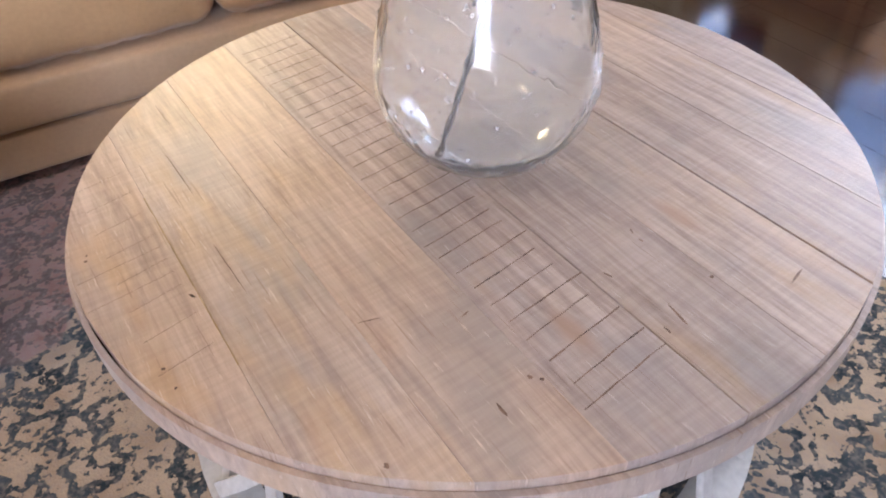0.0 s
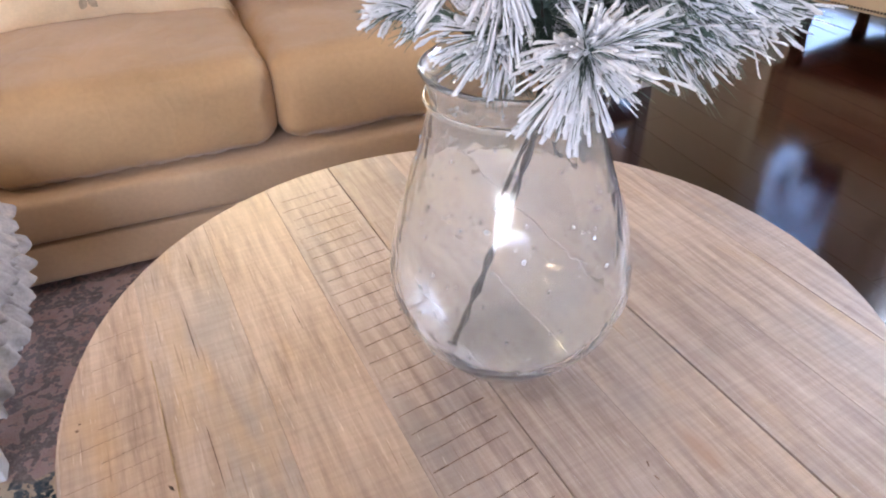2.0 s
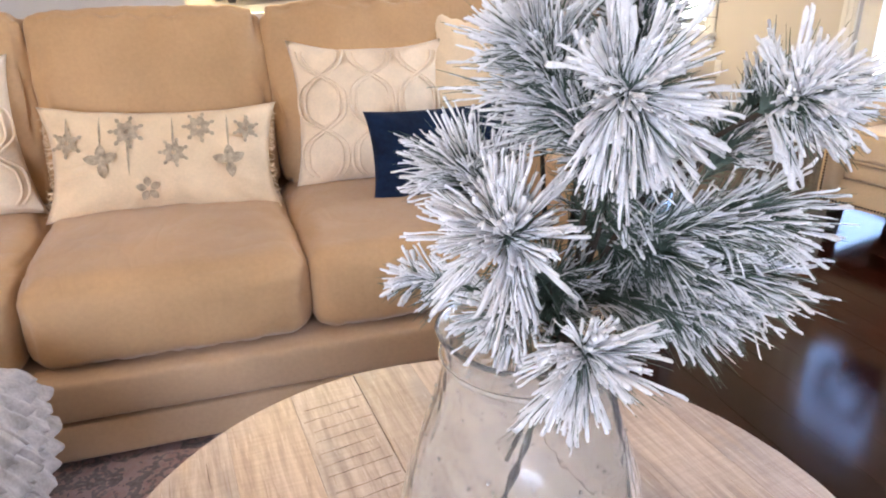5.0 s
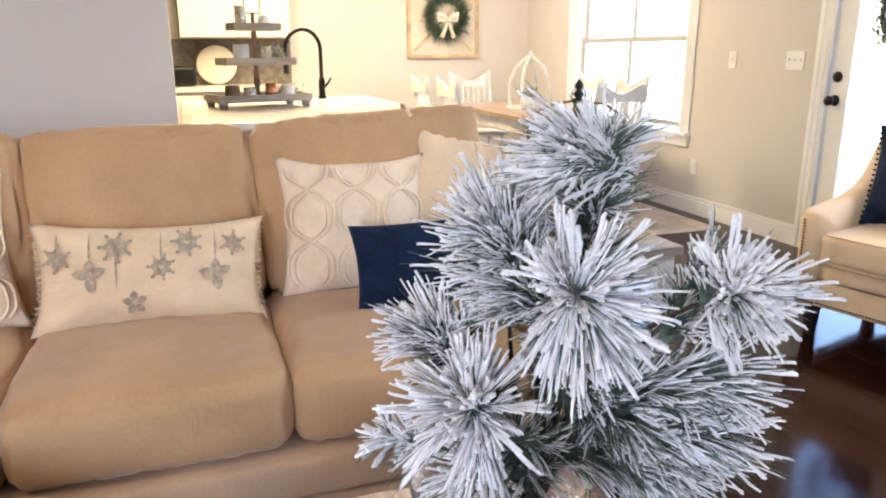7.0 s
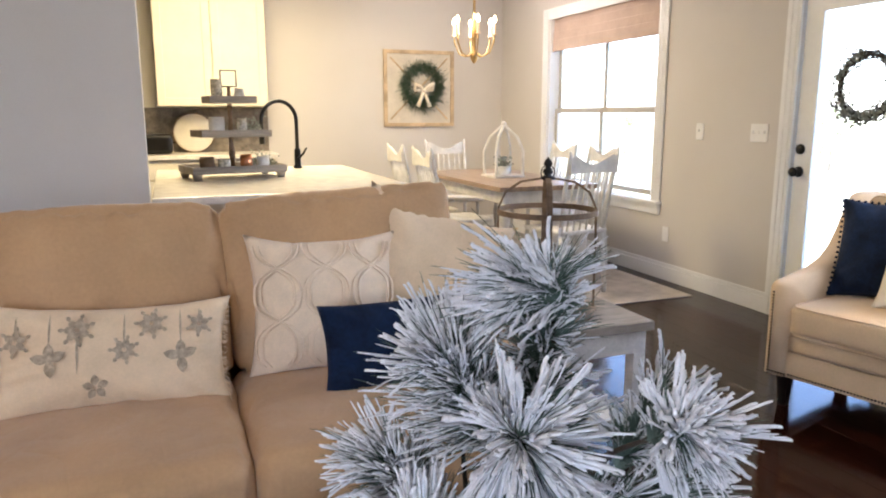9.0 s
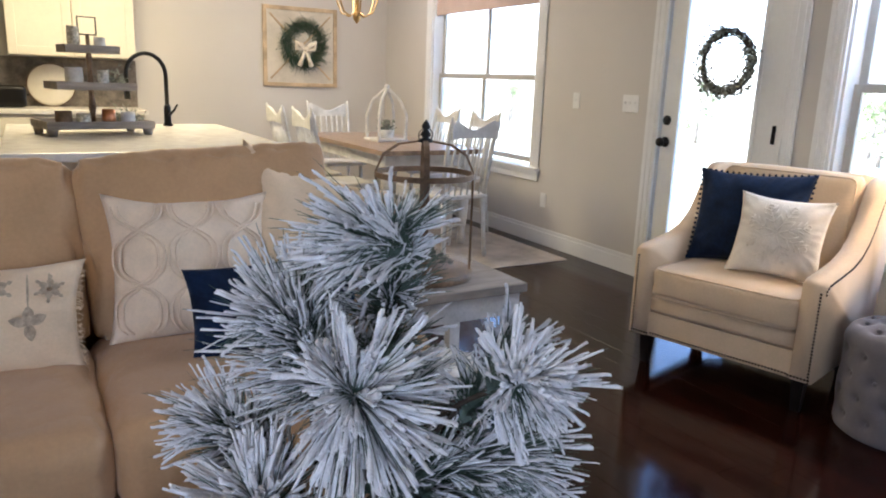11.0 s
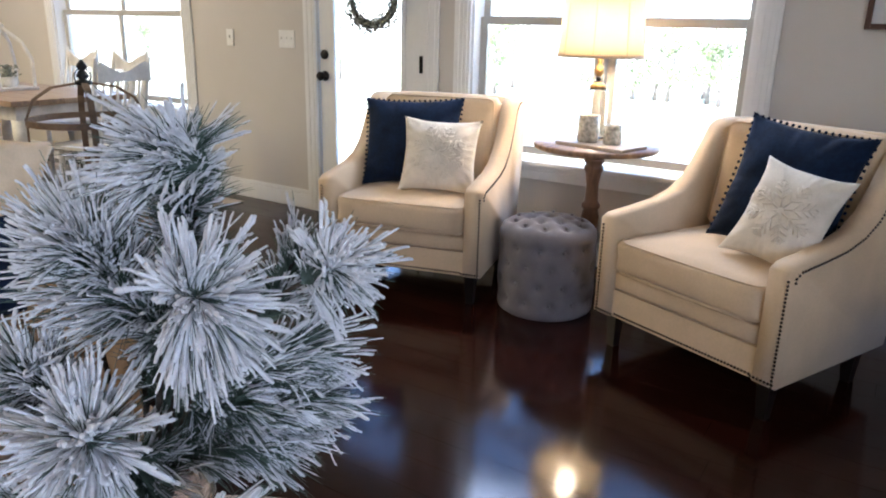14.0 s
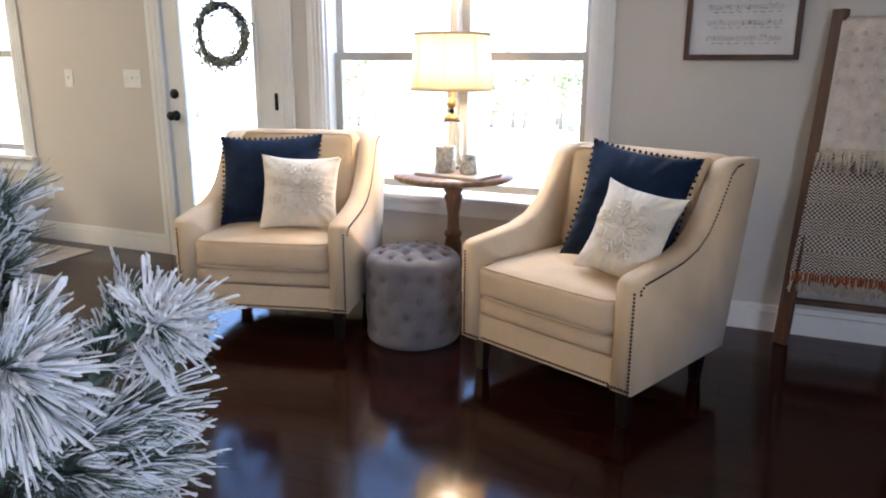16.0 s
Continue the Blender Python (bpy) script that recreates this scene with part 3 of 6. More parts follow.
    col = mix(border, col, (0.05, 0.062, 0.085))
    fade = noise_tex(120, 3)
    L.new(mix(ramp(fade.outputs[0], [(0.45, (0, 0, 0)), (0.8, (0.6, 0.6, 0.6))]), col, (0.40, 0.33, 0.28)), b.inputs["Base Color"])
    bp = N.new("ShaderNodeBump")
    bp.inputs["Strength"].default_value, bp.inputs["Distance"].default_value = 0.7, 0.004
    L.new(noise_tex(260, 3).outputs[0], bp.inputs["Height"])
    L.new(bp.outputs[0], b.inputs["Normal"])


rug_material(M["rug"])
rug = part("area_rug", soft_box(3.0, 3.0, 0.012, 0.005, 24, wrinkle=0.0006), M["rug"])
rug.matrix_world = pose(-0.35, 0.55, 0.006)
tagged(rug, "faded rose, cream and navy patterned area rug", "rug")

# ---- round coffee table ----
TC, TR, TZ = Vector((0.383, 0.671, 0)), 0.487, 0.465


def plank_material(name, wash):
    """Whitewashed reclaimed boards: long grain, cross saw fuzz, grey and honey patches, a few knots."""
    m = bpy.data.materials.new(name)
    m.use_nodes = True
    N, L = m.node_tree.nodes, m.node_tree.links
    b = N["Principled BSDF"]
    tc, oi = N.new("ShaderNodeTexCoord"), N.new("ShaderNodeObjectInfo")
    off = N.new("ShaderNodeVectorMath")
    off.operation = "MULTIPLY_ADD"
    cmb = N.new("ShaderNodeCombineXYZ")
    for i in range(3):
        L.new(oi.outputs["Random"], cmb.inputs[i])
    L.new(cmb.outputs[0], off.inputs[0])
    off.inputs[1].default_value = (3.1, 7.7, 5.3)
    L.new(tc.outputs["Object"], off.inputs[2])

    def tex(scale, stretch, detail=5, rough=0.6, distort=0.0):
        mp, n = N.new("ShaderNodeMapping"), N.new("ShaderNodeTexNoise")
        mp.inputs["Scale"].default_value = stretch
        n.inputs["Scale"].default_value, n.inputs["Detail"].default_value, n.inputs["Roughness"].default_value = scale, detail, rough
        n.inputs["Distortion"].default_value = distort
        L.new(off.outputs[0], mp.inputs[0])
        L.new(mp.outputs[0], n.inputs["Vector"])
        return n.outputs[0]

    def ramp(v, stops):
        r = N.new("ShaderNodeValToRGB")
        e = r.color_ramp.elements
        while len(e) < len(stops):
            e.new(0.5)
        for el, (p, c) in zip(e, stops):
            el.position, el.color = p, (*c, 1)
        L.new(v, r.inputs[0])
        return r.outputs[0]

    def mix(f, a, c, mode="MIX", amount=None):
        n = N.new("ShaderNodeMix")
        n.data_type, n.blend_type = "RGBA", mode
        if amount is None:
            L.new(f, n.inputs[0])
        else:
            n.inputs[0].default_value = amount
        for i, v in ((6, a), (7, c)):
            if isinstance(v, tuple):
                n.inputs[i].default_value = (*v, 1)
            else:
                L.new(v, n.inputs[i])
        return n.outputs[2]

    grain = tex(5.5, (15, 1, 3), 6, 0.65, 0.4)
    col = ramp(grain, [(0.30, (0.30, 0.225, 0.185)), (0.47, (0.44, 0.345, 0.29)), (0.60, (0.53, 0.435, 0.375)), (0.78, (0.61, 0.525, 0.465))])
    col = mix(ramp(tex(3.0, (2.2, 1, 1), 3), [(0.50, (0, 0, 0)), (0.68, (0.85, 0.85, 0.85))]), col, (0.345, 0.305, 0.29))
    col = mix(ramp(tex(4.2, (3.0, 0.8, 1), 3), [(0.58, (0, 0, 0)), (0.72, (0.65, 0.65, 0.65))]), col, (0.50, 0.35, 0.215))
    col = mix(None, col, ramp(tex(46, (0.35, 3.2, 1), 3), [(0.35, (0.86, 0.85, 0.84)), (0.65, (1, 1, 1))]), "MULTIPLY", 0.8)
    col = mix(ramp(tex(38, (9, 0.6, 1), 3), [(0.64, (0, 0, 0)), (0.74, (0.7, 0.7, 0.7))]), col, (0.66, 0.59, 0.54))
    col = mix(ramp(tex(24, (14, 0.35, 1), 2), [(0.665, (0, 0, 0)), (0.70, (0.55, 0.55, 0.55))]), col, (0.24, 0.16, 0.115))
    vor, mp = N.new("ShaderNodeTexVoronoi"), N.new("ShaderNodeMapping")
    mp.inputs["Scale"].default_value = (5, 1.9, 1)
    L.new(off.outputs[0], mp.inputs[0])
    L.new(mp.outputs[0], vor.inputs["Vector"])
    vor.inputs["Scale"].default_value = 1.6
    col = mix(ramp(vor.outputs["Distance"], [(0.05, (0.75, 0.75, 0.75)), (0.13, (0, 0, 0))]), col, (0.40, 0.27, 0.19))
    col = mix(None, col, wash, "MULTIPLY", 1.0)
    hv, ma = N.new("ShaderNodeHueSaturation"), N.new("ShaderNodeMath")
    ma.operation = "MULTIPLY_ADD"
    ma.inputs[1].default_value, ma.inputs[2].default_value = 0.16, 0.92
    L.new(oi.outputs["Random"], ma.inputs[0])
    L.new(ma.outputs[0], hv.inputs["Value"])
    L.new(col, hv.inputs["Color"])
    L.new(hv.outputs[0], b.inputs["Base Color"])
    rr = N.new("ShaderNodeMapRange")
    rr.inputs[3].default_value, rr.inputs[4].default_value = 0.30, 0.52
    L.new(grain, rr.inputs[0])
    L.new(rr.outputs[0], b.inputs["Roughness"])
    bp = N.new("ShaderNodeBump")
    bp.inputs["Strength"].default_value, bp.inputs["Distance"].default_value = 0.22, 0.003
    L.new(grain, bp.inputs["Height"])
    bp2 = N.new("ShaderNodeBump")
    bp2.inputs["Strength"].default_value, bp2.inputs["Distance"].default_value = 0.12, 0.002
    L.new(tex(50, (0.35, 3.2, 1), 3), bp2.inputs["Height"])
    L.new(bp.outputs[0], bp2.inputs["Normal"])
    L.new(bp2.outputs[0], b.inputs["Normal"])
    return m


M["plank"] = plank_material("whitewashed_plank", (1.12, 1.09, 1.05))
M["honey_plank"] = plank_material("honey_plank", (1.12, 1.04, 0.95))
M["grey_plank"] = plank_material("grey_washed_plank", (1.02, 1.0, 1.0))
WASH = ("honey_plank", "plank", "honey_plank", "grey_plank", "grey_plank", "plank", "grey_plank", "plank", "grey_plank")
# near-black brown, painted shade for the gap below the planks
M["gap_shade"] = mat("rim_shade_dark", (0.060, 0.032, 0.018), 0.8, vary=0.3, scale=30, bump=0)
M["saw"] = mat("saw_mark_stain", (0.20, 0.122, 0.082), 0.7, vary=0.35, scale=60, bump=0)
M["knot"] = mat("yellow_knot", (0.46, 0.32, 0.17), 0.45, vary=0.2, scale=20, bump=0.05)
table = thing("coffee_table", Matrix.Translation(TC) @ pose(0, 0, 0, 0, 0, 4), "round whitewashed plank-top coffee table on a slatted drum base", "coffee table")
joints = [-TR, -0.375, -0.265, -0.155, -0.042, 0.062, 0.176, 0.288, 0.400, TR]
for k, (a, b) in enumerate(zip(joints, joints[1:])):
    bm = bmesh.new()
    gap = {0.176: 0.0014, 0.062: 0.0003, -0.042: 0.0007}
    a2, b2 = a + gap.get(round(a, 3), 0.00008), b - gap.get(round(b, 3), 0.00008)
    R = TR - 0.008
    up = [(x, math.sqrt(max(R * R - x * x, 0))) for x in np.linspace(max(a2, -R + 0.001), min(b2, R - 0.001), 9)]
    outline = up + [(x, -y) for x, y in reversed(up)]
    lift = 0.0003 * math.sin(5.0 * k)
    lo = [bm.verts.new((x, y, TZ - 0.024)) for x, y in outline]
    hi = [bm.verts.new((x, y, TZ + lift)) for x, y in outline]
    bm.faces.new(hi)
    bm.faces.new(lo[::-1])
    n = len(outline)
    for i in range(n):
        bm.faces.new((lo[i], lo[(i + 1) % n], hi[(i + 1) % n], hi[i]))
    top = [e for e in bm.edges if all(v in hi for v in e.verts)]
    bmesh.ops.bevel(bm, geom=top, offset=0.0005, segments=2, affect="EDGES", profile=0.6)
    part("plank", bm, M[WASH[k]], table)
rnd = random.Random(5)
bm = bmesh.new()
for k in range(29):  # saw marks across one plank
    y = 0.40 - 0.0285 * k + rnd.uniform(-0.004, 0.004)
    x0, x1 = -0.152 + rnd.uniform(0, 0.012), -0.043 - rnd.choice((0, 0.002, 0.004, 0.015))
    pts = [(x0 + (x1 - x0) * i / 5, y + 0.012 * i / 5 + rnd.uniform(-0.0008, 0.0008)) for i in range(6)]
    for (ax, ay), (bx, by) in zip(pts, pts[1:]):
        w = rnd.uniform(0.0004, 0.0010)
        q = [bm.verts.new(p) for p in ((ax, ay - w, TZ + 0.0009), (bx, by - w, TZ + 0.0009), (bx, by + w, TZ + 0.0009), (ax, ay + w, TZ + 0.0009))]
        bm.faces.new(q)
for k in range(26):  # fainter ones on the outer planks
    y = 0.28 - 0.024 * k
    x0 = -0.475 if k % 2 else -0.44
    q = [bm.verts.new(p) for p in ((x0, y, TZ + 0.0009), (-0.385, y + 0.010, TZ + 0.0009), (-0.385, y + 0.0105, TZ + 0.0009), (x0, y + 0.0006, TZ + 0.0009))]
    if math.hypot(x0, y) < TR - 0.01:
        bm.faces.new(q)
part("saw_mark", bm, M["saw"], table, "fine dark saw marks", kind="stuff")
bm = bmesh.new()
for x, y, w, h in ((-0.250, -0.203, 0.022, 0.0018), (-0.170, -0.249, 0.013, 0.0020), (-0.208, -0.358, 0.004, 0.018), (-0.167, -0.344, 0.005, 0.006), (-0.160, -0.352, 0.004, 0.004), (0.043, -0.253, 0.003, 0.009), (0.040, -0.270, 0.003, 0.006), (-0.024, -0.288, 0.004, 0.012), (-0.008, -0.367, 0.003, 0.030), (-0.030, -0.375, 0.003, 0.010), (0.057, -0.350, 0.005, 0.005), (0.125, -0.397, 0.022, 0.003), (-0.459, 0.049, 0.004, 0.004), (-0.456, 0.058, 0.003, 0.003), (-0.381, -0.069, 0.003, 0.010), (-0.434, -0.146, 0.004, 0.004), (-0.431, -0.174, 0.003, 0.004), (-0.315, -0.348, 0.005, 0.006), (-0.335, -0.05, 0.0012, 0.10), (-0.325, 0.14, 0.0012, 0.12), (-0.30, 0.30, 0.0012, 0.08), (-0.20, 0.12, 0.0010, 0.06)):
    w, h, lean = w * 1.3, h * 1.2, rnd.uniform(-25, 25) if h < 0.05 else 1.0
    pts = [(w / 2 * (1 if abs(a) < 1.6 else -1) * rnd.uniform(0.4, 1.0) * abs(math.cos(a)), h / 2 * math.sin(a) * rnd.uniform(0.6, 1.0)) for a in np.linspace(-3.0, 2.9, 9)]
    m = pose(x, y, TZ + 0.0012, 0, 0, lean)
    bm.faces.new([bm.verts.new(m @ Vector((px, py, 0))) for px, py in pts])
part("nail_hole", bm, M["saw"], table, "dark nail holes and splits", kind="stuff")
bm = bmesh.new()
for k in range(40):
    y0 = -0.36 + 0.018 * k
    if math.hypot(0.377, max(abs(y0), abs(y0 + 0.017))) > TR - 0.014 or y0 < -0.18 or y0 > 0.12:
        continue
    add_box(bm, -0.3756 + 0.0003 * rnd.uniform(-1, 1), -0.3744, y0, y0 + 0.0165, TZ - 0.001, TZ + 0.0010)
part("filler", bm, M["knot"], table, "yellowed filler in the joints", kind="stuff")
# thin dark disc put in where the gap under the planks is only shaded
part("rim_shade", lathe([(0, TZ - 0.0295), (TR - 0.007, TZ - 0.0295), (TR - 0.007, TZ - 0.0245), (0, TZ - 0.0245)], 96), M["gap_shade"], table, "dark disc coloured as the shade under the planks")
part("rim_board", bevelled(lathe([(TR - 0.0070, TZ - 0.048), (TR - 0.001, TZ - 0.048), (TR - 0.001, TZ - 0.013), (TR - 0.0070, TZ - 0.013), (TR - 0.0070, TZ - 0.048)], 128), 0.001, 1), M["plank"], table, "whitewashed rim board")
part("sub_top", lathe([(0, TZ - 0.058), (TR - 0.006, TZ - 0.058), (TR - 0.006, TZ - 0.030), (0, TZ - 0.030)], 96), M["white_wood"], table)
for k in range(18):
    for s in (-1, 1):
        bm = bmesh.new()
        a0, ring = 2 * math.pi * k / 18, []
        for i in range(9):
            f = i / 8
            a = a0 + s * f * 0.75
            r = 0.43 - 0.075 * math.sin(math.pi * f) + 0.006 * s
            ring.append((Vector((r * math.cos(a), r * math.sin(a), 0.045 + f * (TZ - 0.058 - 0.045))), Vector((-math.sin(a), math.cos(a), 0)), Vector((math.cos(a), math.sin(a), 0))))
        prev = None
        for p, tang, rad in ring:
            q = [bm.verts.new(p + tang * u * 0.014 + rad * v * 0.005) for u, v in ((-1, -1), (1, -1), (1, 1), (-1, 1))]
            if prev:
                for i in range(4):
                    bm.faces.new((prev[i], prev[(i + 1) % 4], q[(i + 1) % 4], q[i]))
            else:
                bm.faces.new(q[::-1])
            prev = q
        bm.faces.new(prev)
        part("slat", bm, M["white_wood"], table)
part("foot_ring", lathe([(0.385, 0.012), (0.445, 0.012), (0.45, 0.02), (0.45, 0.044), (0.385, 0.044), (0.385, 0.012)], 72), M["white_wood"], table, smooth=False)
# open dark grey cylinder that closes the view between the slats
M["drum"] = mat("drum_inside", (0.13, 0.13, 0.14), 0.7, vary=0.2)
part("drum", lathe([(0.30, 0.04), (0.30, TZ - 0.059)], 48), M["drum"], table, "dark grey cylinder behind the slats")

# ---- glass vase ----
VX, VY = 0.397, 0.640
vase = thing("vase", pose(VX, VY, TZ + 0.0008), "clear seeded glass vase standing on the coffee table", "vase")
outer = [(0.0, 0.0), (0.050, 0.0), (0.072, 0.006), (0.098, 0.026), (0.119, 0.056), (0.131, 0.095), (0.130, 0.130), (0.122, 0.170), (0.109, 0.210), (0.096, 0.250), (0.086, 0.285), (0.081, 0.308), (0.084, 0.325), (0.091, 0.338)]
inner = [(max(r - 0.0045, 0), z + (0.009 if r < 0.11 and z < 0.05 else 0.0)) for r, z in outer]
prof = outer + [(0.0895, 0.341), (0.0865, 0.338)] + [p for p in reversed(inner[:-1])]
bm = lathe([q for a, b in zip(prof, prof[1:]) for q in (a, ((a[0] + b[0]) / 2, (a[1] + b[1]) / 2))] + [prof[-1]], 96)
for v in bm.verts:
    d = Vector((v.co.x, v.co.y, 0))
    if d.length > 0.02:
        v.co += d.normalized() * (0.0026 * noise.noise(v.co * 19) + 0.0012 * noise.noise(v.co * 52))
part("body", bm, M["bubble"], vase, smooth=True)
bm = bmesh.new()
rb = random.Random(9)
for k in range(560):
    i = rb.randint(2, len(outer) - 3)
    f, a = rb.random(), rb.uniform(0, 6.283)
    r = outer[i][0] * (1 - f) + outer[i + 1][0] * f
    z = outer[i][1] * (1 - f) + outer[i + 1][1] * f
    add_ball(bm, ((r - 0.0010) * math.cos(a), (r - 0.0010) * math.sin(a), z), rb.choice((0.0009, 0.0012, 0.0015, 0.0019, 0.0024)), 8, 5)
part("bubble", bm, M["seed"], vase, "seed bubbles in the glass", True, "stuff")
bm = lathe([(0.0865, 0.306), (0.0885, 0.3095), (0.0865, 0.313), (0.0845, 0.3095), (0.0865, 0.306)], 64)
part("neck_ring", bm, M["bubble"], vase, "raised glass ring", True)


# ---- flocked pine stems ----
RV, CV, UP = Vector((0.912, -0.41, 0)), Vector((-0.41, -0.912, 0)), Vector((0, 0, 1))


def needle(bm, p, d, length, r0, r1, r2, seg, bend, rnd, blunt=0.55):
    d = d.normalized()
    s = d.orthogonal().normalized()
    u = d.cross(s)
    rings = []
    steps = ((0, r0), (0.22, r1 * 0.9), (0.45, r1), (0.7, r2 * 0.95), (0.93, r2), (1.0, r2 * blunt)) if seg > 4 else ((0, r0), (0.45, r1), (0.9, r2), (1.0, r2 * blunt))
    for f, r in steps:
        c = p + d * length * f + bend * (f * f * length)
        j = 1 + (rnd.uniform(-0.34, 0.30) if f > 0.1 else 0)
        if f > 0.1 and seg > 4:
            c = c + (s * rnd.uniform(-1, 1) + u * rnd.uniform(-1, 1)) * r * 0.55
        rings.append([bm.verts.new(c + (s * math.cos(6.283 * k / seg) + u * math.sin(6.283 * k / seg)) * r * j) for k in range(seg)])
    for a, b in zip(rings, rings[1:]):
        for k in range(seg):
            bm.faces.new((a[k], a[(k + 1) % seg], b[(k + 1) % seg], b[k]))
    bm.faces.new(rings[-1])


def pine_stem(root, mid, tip, way, count, nlen, spread, brush, flock, seed, thick, fingers=()):
    """One flocked twig: a bare wire, then clumps of needles along its last stretch, whose outer part carries white flock."""
    rnd = random.Random(seed)
    way = (RV * way[0] + CV * way[1] + UP * way[2]).normalized()
    tip = Vector(tip)
    start = tip - way * brush
    P = [Vector(root), Vector(mid), start, tip]
    bm = bmesh.new()
    pts = []
    for i in range(19):
        f = i / 18
        pts.append(P[0] * (1 - f) ** 3 + P[1] * 3 * f * (1 - f) ** 2 + P[2] * 3 * f * f * (1 - f) + P[3] * f ** 3)
    add_tube(bm, pts, [0.0030 - 0.0014 * i / 18 for i in range(19)], 7)
    t = part("twig", bm, M["twig"], pick, smooth=True)
    bg, bf = bmesh.new(), bmesh.new()
    s0 = way.orthogonal().normalized()
    u0 = way.cross(s0)
    lo, hi = spread
    if thick > 1.15:
        count = int(count * 1.5)
    for k in range(count + len(fingers)):
        f = rnd.random() ** 0.7
        base = start.lerp(tip, f)
        a = rnd.uniform(0, 6.283)
        ang = radians(lo + (hi - lo) * rnd.random() ** 0.75 * (1.0 if f < 0.8 else 0.85))
        cd = way * math.cos(ang) + (s0 * math.cos(a) + u0 * math.sin(a)) * math.sin(ang)
        cl = nlen * rnd.choice((0.60, 0.78, 0.86, 0.92, 0.97, 1.05)) * (1 + 0.16 * cd.dot(RV * 0.35 - UP * 0.6 - CV * 0.5))
        droop = Vector((rnd.gauss(0, 0.14), rnd.gauss(0, 0.14), rnd.gauss(-0.14, 0.16)))
        white = rnd.random() < flock
        if k >= count:
            r_, c_, u_, cl = fingers[k - count]
            cl *= 0.80
            cd, droop, white = (RV * r_ + CV * c_ + UP * u_).normalized(), droop * 0.3, True
        star = thick > 1.15
        sparse = flock <= 0.6
        g = rnd.uniform(0.08, 0.26) if star else rnd.uniform(0.44, 0.66) if sparse else rnd.uniform(0.22, 0.48)
        for q in range(3 if star else 4):  # bare needles between the flocked ones
            d = (cd + Vector((rnd.gauss(0, 0.16), rnd.gauss(0, 0.16), rnd.gauss(0, 0.16)))).normalized()
            needle(bg, base, d, cl * rnd.uniform(0.6, 0.95), 0.0005, 0.00045, 0.0003, 3, droop, rnd)
        loose = rnd.choice((0.03, 0.06, 0.12)) if star else 0.066
        fat = rnd.uniform(0.55, 0.95) if star else rnd.uniform(0.9, 1.2)
        for q in range(rnd.choice((5, 7, 9, 12)) if star else rnd.choice((3, 4, 4, 5, 6))):
            d = (cd + Vector((rnd.gauss(0, loose), rnd.gauss(0, loose), rnd.gauss(0, loose)))).normalized()
            ln = cl * (rnd.uniform(0.5, 1.06) if star else rnd.uniform(0.66, 1.06))
            b0 = base + way * rnd.uniform(-0.004, 0.004)
            bend = droop + Vector((rnd.gauss(0, 0.05), rnd.gauss(0, 0.05), rnd.gauss(0, 0.05)))
            needle(bg, b0, d, ln, 0.0005, 0.0005, 0.00035, 3, bend, rnd)
            if white:
                gg = g + rnd.uniform(-0.06, 0.10)
                p1 = b0 + d * ln * gg + bend * (gg * gg * ln)
                th = rnd.choice((0.0008, 0.0010, 0.0012, 0.0014, 0.0016)) * thick * fat
                needle(bf, p1, d + bend * (1.2 * gg + 0.5), ln * (1.04 - gg), 0.0004, th * 0.72, th * rnd.uniform(1.0, 1.4), 6, bend * 0.4, rnd, 0.78)
            elif rnd.random() < (0.4 if sparse else 0.8):
                needle(bf, b0 + d * ln * 0.38 + bend * (0.15 * ln), d + bend * 0.9, ln * 0.63, 0.0003, 0.0006, 0.0008, 4, bend * 0.4, rnd)
    part("needles", bg, M["frosted"], t, "dark green needles", kind="stuff")
    part("flock", bf, M["flock"], t, "crusty white flock", True, "stuff")


NECK = Vector((0.425, 0.615, 0.800))
pick = thing("pine_bouquet", Matrix(), "flocked artificial pine bouquet standing in the glass vase", "pine bouquet")
for s in (0, 1):
    pts = []
    for i in range(40):
        f = i / 39
        p = Vector((0.326, 0.637, TZ + 0.014)).lerp(NECK, f) + Vector((0.006 * math.sin(3.1 * f), 0, 0))
        a = 26 * f + math.pi * s
        pts.append(p + (RV * math.cos(a) + CV * math.sin(a)) * 0.0024)
    part("wire", tube(pts, 0.0022, 7), M["twig"], pick, smooth=True)
part("branch_wire", tube([(0.372, 0.626, 0.66), (0.40, 0.615, 0.74), (0.405, 0.60, 0.81)], 0.0024, 7), M["twig"], pick, smooth=True)
